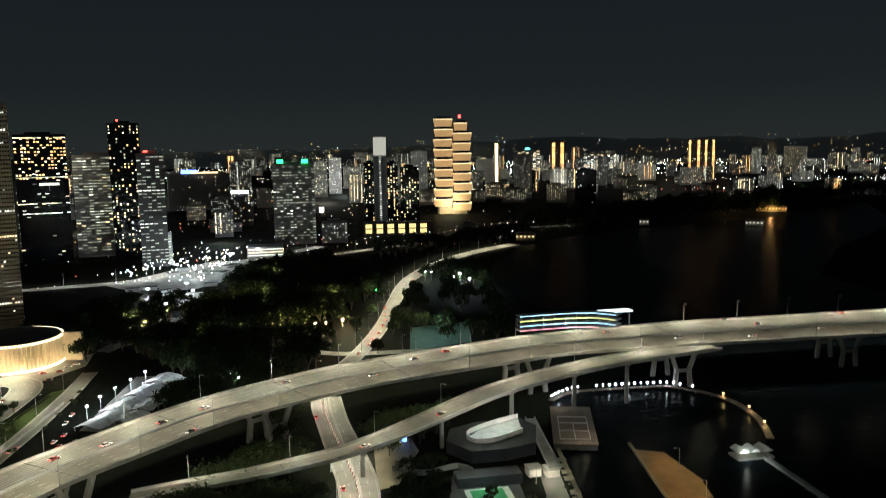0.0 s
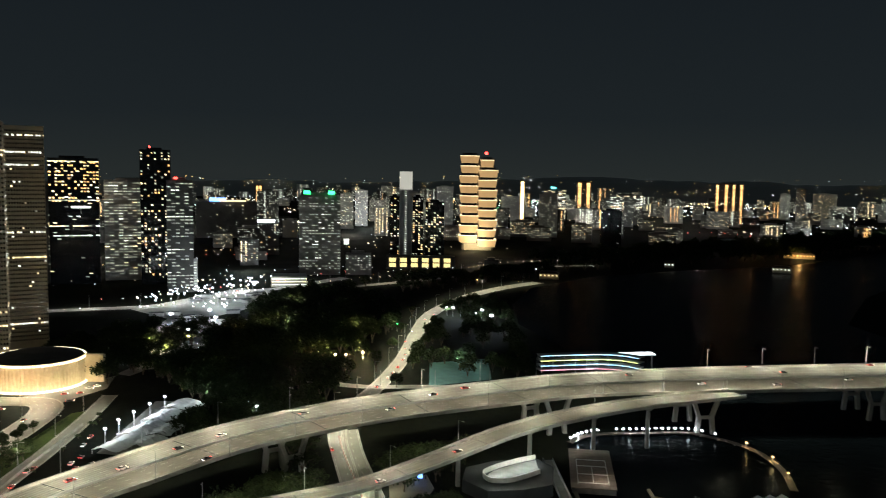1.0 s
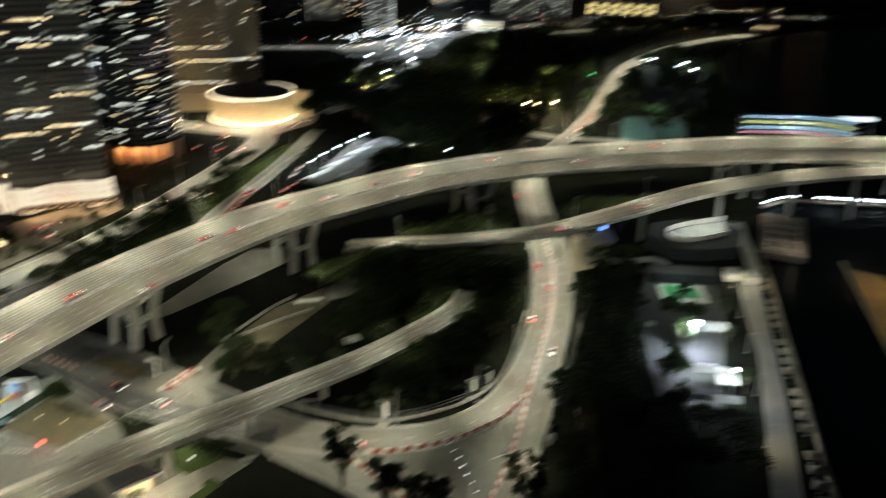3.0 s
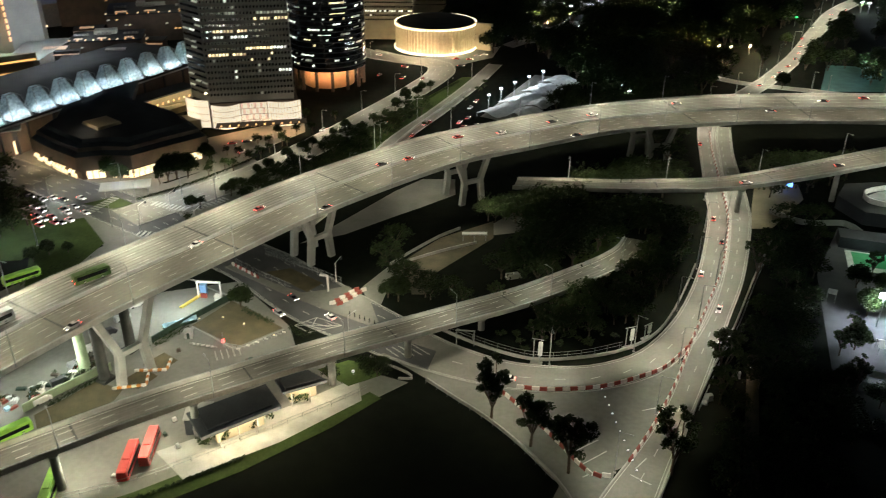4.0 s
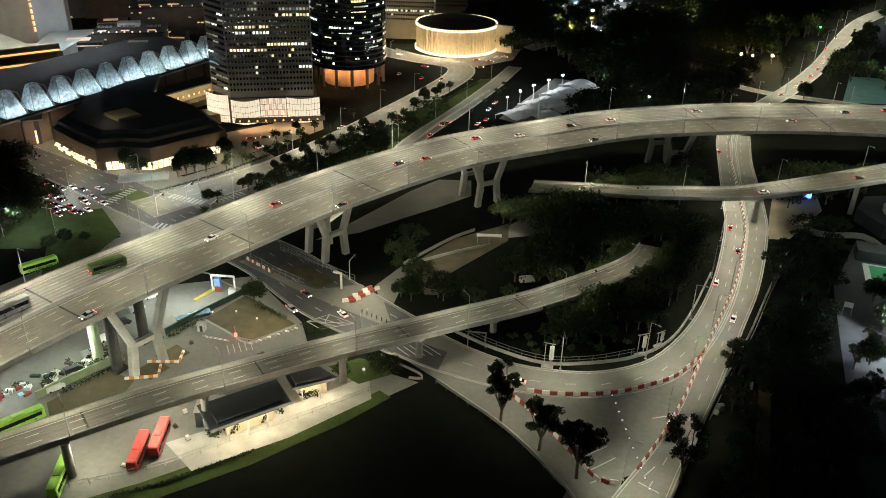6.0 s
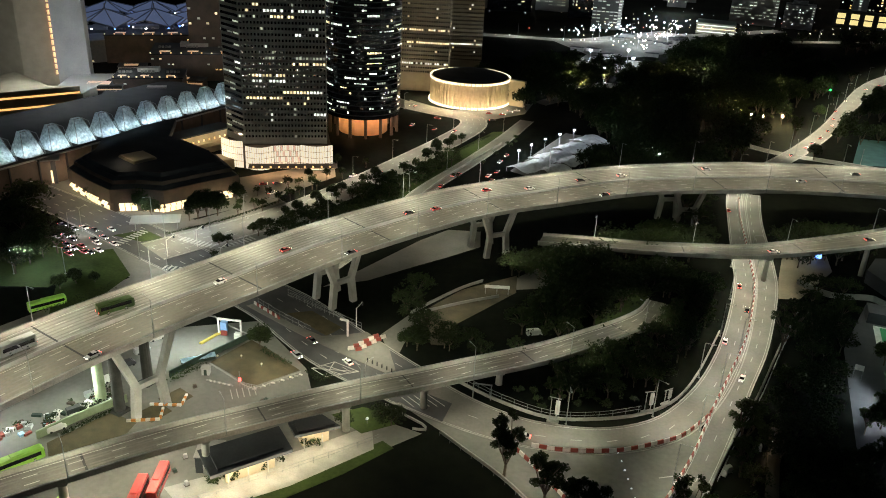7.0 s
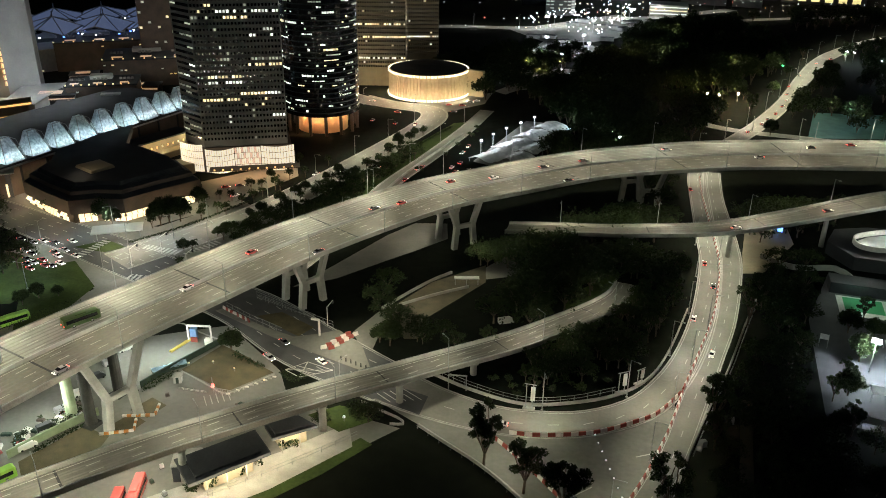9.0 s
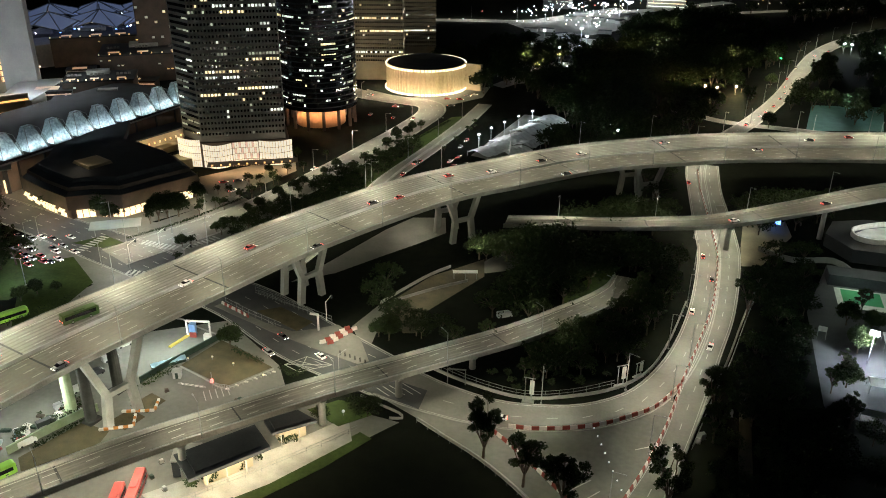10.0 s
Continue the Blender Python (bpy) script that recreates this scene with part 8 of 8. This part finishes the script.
patch("path_2", [(-192.3, 515.9), (-184.3, 524.1), (-198.1, 573.9), (-222.1, 620.5), (-238.9, 613.6), (-209.2, 567.7)], M_ROAD, "tan lit park lane between the trees", "pavement", 0.05)
for x, y in ((-199.3, 547.4), (-159.2, 516.0)):
    car(x, y, 0.06, 80, "red")
for x, y in ((-117.0, 444.4), (-102.1, 422.6), (-95.9, 414.4), (-218.1, 516.9), (-211.4, 528.5), (-167.9, 552.7)):
    flood_mast(x, y, 7, 1200, COOL, 0.6, "slim park lamp with a white head")
for x, y, s in ((19.8, 258.1, 1.0), (23.3, 241.2, 1.1), (20.7, 220.1, 1.1), (27.1, 257.9, 0.9), (19.2, 202.1, 0.8)):
    tree("round", x, y, s)
# Two lights with no lamp drawn, added to brighten the near footpath.
bulb(-52, 149, 9, 3200)
bulb(-70, 156, 9, 2200)
# lit pavilions and landing lights along the far shore
for x, y, w, m, lab in ((554.0, 1427.4, 60, G_AMBER, "low shore pavilion under amber lamps"), (601.4, 1348.4, 50, G_AMBER, "low shore pavilion under amber lamps"), (334.4, 1175.5, 16, G_WHITE, "white floodlit shore landing"),
                        (481.9, 1133.8, 26, G_WHITE, "white lit boathouse on the shore"), (868.6, 1690.4, 90, G_WARM, "long lit shore promenade hall"), (137.7, 1023.2, 26, G_WARM, "small warm-lit shore cafe")):
    ob = thing("shore_pavilion", lab, "pavilion", (x, y, 0), math.degrees(math.atan2(-x, y)), "shore pavilions")
    part("roof", prism(bmesh.new(), [(-w / 2, -6), (w / 2, -6), (w / 2, 6), (-w / 2, 6)], 7, 10, 0.7), M_BRICK, ob)
    part("wall", boxes((-w / 2 + 1, -5, 0, w / 2 - 1, 5, 7)), M_BEIGE, ob)
    for j in range(int(w / 5)):
        part("lamp", boxes((-w / 2 + 1.5 + j * 5, -6.6, 4.2, -w / 2 + 3.6 + j * 5, -6.1, 5.8)), m, ob)
    if m is G_AMBER:
        bulb(x * 0.985, y * 0.985, 7, 15000, (1.0, 0.6, 0.22))

# beige lit side wing with a row of lamps between the mall and the office tower
a, b = Vector((-304.0, 272.0, 0)), Vector((-299.0, 312.0, 0))
u = (b - a).normalized()
ob = thing("side_wing", "low beige wing with a row of glowing wall lamps", "building", (a.x, a.y, 0), math.degrees(math.atan2(u.y, u.x)))
L = (b - a).length
part("wall", boxes((0, 0, 0, L, 10, 8.5)), M_BEIGE, ob)
part("roof", boxes((-0.5, -1.2, 8.5, L + 0.5, 10.5, 9.2)), M_ROOF, ob, "dark flat roof")
part("terrace", boxes((0, -6, 0, L, -0.02, 3.0)), M_BEIGE, ob, "beige terrace")
for k in range(12):
    part("wall_lamp", boxes((L * (k + 0.4) / 12, -0.5, 4.6, L * (k + 0.6) / 12, -0.05, 5.6)), G_AMBER if k % 3 else G_WARM, ob, "glowing wall lamp")
o_ = Vector((u.y, -u.x, 0))
for k in range(3):
    c = a + u * L * (k + 0.5) / 3 + o_ * 5
    bulb(c.x, c.y, 7.5, 1300, (1.0, 0.78, 0.45))
# more low roofs and lanes glimpsed behind the hall
for x, y, w, d, h, t, m in ((-416.0, 326.1, 26, 20, 12, 40, M_ROOF), (-390.7, 326.0, 30, 12, 10, 38, M_BRICK), (-376.0, 331.0, 26, 10, 9, 36, M_BRICK), (-454.0, 382.8, 18, 12, 9, 44, M_PALE), (-405.1, 377.1, 34, 12, 8, 30, M_BRICK)):
    ob = thing("low_building", "low roof with glowing terrace strips behind the hall", "building", (x, y, 0), t, "low rooftops")
    part("wall", boxes((-w / 2, -d / 2, 0, w / 2, d / 2, h)), m, ob)
    part("roof", boxes((-w / 2 - 0.5, -d / 2 - 0.5, h, w / 2 + 0.5, d / 2 + 0.5, h + 0.6)), M_ROOF, ob)
    part("terrace_strip", boxes((-w / 2, -d / 2 - 1.2, h - 1.6, w / 2, -d / 2 - 0.6, h - 0.9)), G_ROOFGLOW, ob, "orange glowing terrace strip")
    part("skylight", boxes((-w * 0.3, -d * 0.3, h + 0.6, w * 0.2, d * 0.1, h + 1.0)), G_ROOFGLOW, ob, "orange glowing skylight")
for x, y, c in ((-483.0, 373.2, (1.0, 0.7, 0.4)), (-456.3, 428.9, (1.0, 0.7, 0.4)), (-430.8, 422.1, (1.0, 0.7, 0.4)), (-552.9, 458.5, (0.8, 0.9, 1.0)), (-546.6, 475.7, (0.8, 0.9, 1.0)), (-575.8, 445.4, (0.8, 0.9, 1.0)), (-530.1, 513.9, (0.9, 0.95, 1.0))):
    ob = thing("plaza_lamp", "bright plaza lamp on a post behind the hall", "lamp", (x, y, 0), 0, "plaza lamps")
    part("post", tube(bmesh.new(), (0, 0, 0), (0, 0, 9), 0.2, 0.12), M_STEEL, ob)
    part("head", boxes((-1.3, -0.5, 9, 1.3, 0.5, 9.8)), G_LED if c[0] < 1 else G_WARM, ob, "glowing lamp head")
    bulb(x * 0.99, y * 0.99, 10, 9000, c)
# Unseen point lights added to brighten the street side of the mall
for x, y in ((-271.6, 207.9), (-264.1, 218.7), (-247.3, 237.0)):
    bulb(x, y, 6, 700, (1.0, 0.8, 0.5))

# queue of traffic at the crossing
for k, (x, y) in enumerate(((-261.9, 178.7), (-255.8, 175.8), (-257.0, 180.2), (-248.9, 175.5), (-251.5, 179.6), (-242.5, 174.6), (-257.5, 189.2), (-251.5, 184.7), (-246.9, 184.3), (-249.9, 188.5), (-242.4, 185.5), (-242.4, 178.9), (-263.7, 190.8), (-258.3, 193.6), (-266.1, 187.1), (-247.8, 170.8))):
    if all((x - o.location.x) ** 2 + (y - o.location.y) ** 2 > 9 for o in bpy.data.objects if o.name.startswith("car") and o.parent is None):
        car(x, y, 0.09, -8 + random.uniform(-4, 4), ("white", "dark", "silver", "red", "dark", "white")[k % 6])
# lamps among the park trees and along the park lanes
for x, y, p_, c in ((-138.5, 624.6, 6000, (1.0, 0.85, 0.5)), (-135.2, 730.7, 9000, (1.0, 0.95, 0.8)), (-123.8, 640.5, 6000, (1.0, 0.9, 0.7)), (-68.8, 524.1, 3500, LAMP), (-51.3, 538.1, 3500, LAMP), (-16.4, 525.3, 3500, LAMP), (-81.7, 510.4, 3000, LAMP),
                    (-43.3, 590.5, 4500, (1.0, 0.8, 0.5)), (-154.8, 601.8, 4500, (1.0, 0.6, 0.4)), (2.6, 541.2, 4000, LAMP), (-35.4, 642.4, 5000, LAMP), (20.9, 515.7, 3000, LAMP), (-68.8, 634.7, 4000, (1.0, 0.8, 0.5))):
    bulb(x, y, 13, p_, c, 0.6, "park_light")
# Unseen lights added to brighten the apron under the expressway and the loop.
bulb(-134.7, 257.1, 12, 3600)
bulb(-102.7, 245.2, 9, 1500)

# traffic on the avenue, the slip road and the theatre forecourt
for k, (x, y, t) in enumerate(((-241.8, 270.8, 45), (-237.5, 275.6, 45), (-173.7, 318.3, 96), (-179.1, 287.6, 98), (-161.9, 345.3, 95), (-161.1, 353.7, 95), (-157.5, 340.0, 95), (-153.1, 345.1, 95), (-216.3, 455.6, 30), (-207.6, 468.6, 20),
                                (-204.9, 473.4, 20), (-207.0, 441.9, 30), (-208.5, 458.4, 30), (-225.3, 401.6, 100), (-214.0, 405.0, 280), (-240.6, 401.6, 100), (-215.4, 305.3, 262), (-207.7, 316.0, 262), (-201.8, 331.9, 264))):
    car(x, y, 0.09 if clear(x, y, -1.0) is False else 0.02, t, ("red", "dark", "red", "silver", "white", "dark")[k % 6])
for x, y in ((-180.7, 399.6), (-184.3, 371.4), (-185.8, 330.6)):
    bulb(x, y, 9, 1600)
# loose goods in the yard
for k in range(40):
    x, y = random.uniform(-150, -120), random.uniform(84, 140)
    if under_deck(x, y, -1.0) or (-128 < x and y > 100):
        ob = thing("pallet", "loose pallet of goods on the concrete yard", "pallet", (x, y, 0.05), random.uniform(0, 180), "yard clutter")
        part("deck", boxes((-0.6, -0.5, 0, 0.6, 0.5, 0.15)), M_BRICK, ob)
        part("load", boxes((-0.5, -0.4, 0.15, 0.5, 0.4, random.uniform(0.4, 1.2), 0.05)), random.choice((M_WHITE, M_TENT, M_HOARD, M_BRICK, M_TARP)), ob)

# white lamps beside the far road, then a court whose teal light is painted on
for x, y in ((5.8, 736.9), (11.3, 734.9), (18.3, 733.8)):
    flood_mast(x, y, 8, 7000, COOL, 0.9, "white floodlight beside the far road")
patch("court_ground", [(-6.4, 487.7), (33.4, 506.7), (34.0, 564.8), (-7.0, 550.0)], mat("teal_court", (0.05, 0.13, 0.13), (0.03, 0.09, 0.09), 0.85, 0.2), "sports ground with teal light in its colour", "court", 0.05)
# Unseen teal point light, added to brighten the court ground.
bulb(13.2, 524.5, 14, 6500, (0.6, 0.95, 1.0), 0.6, "court_light")
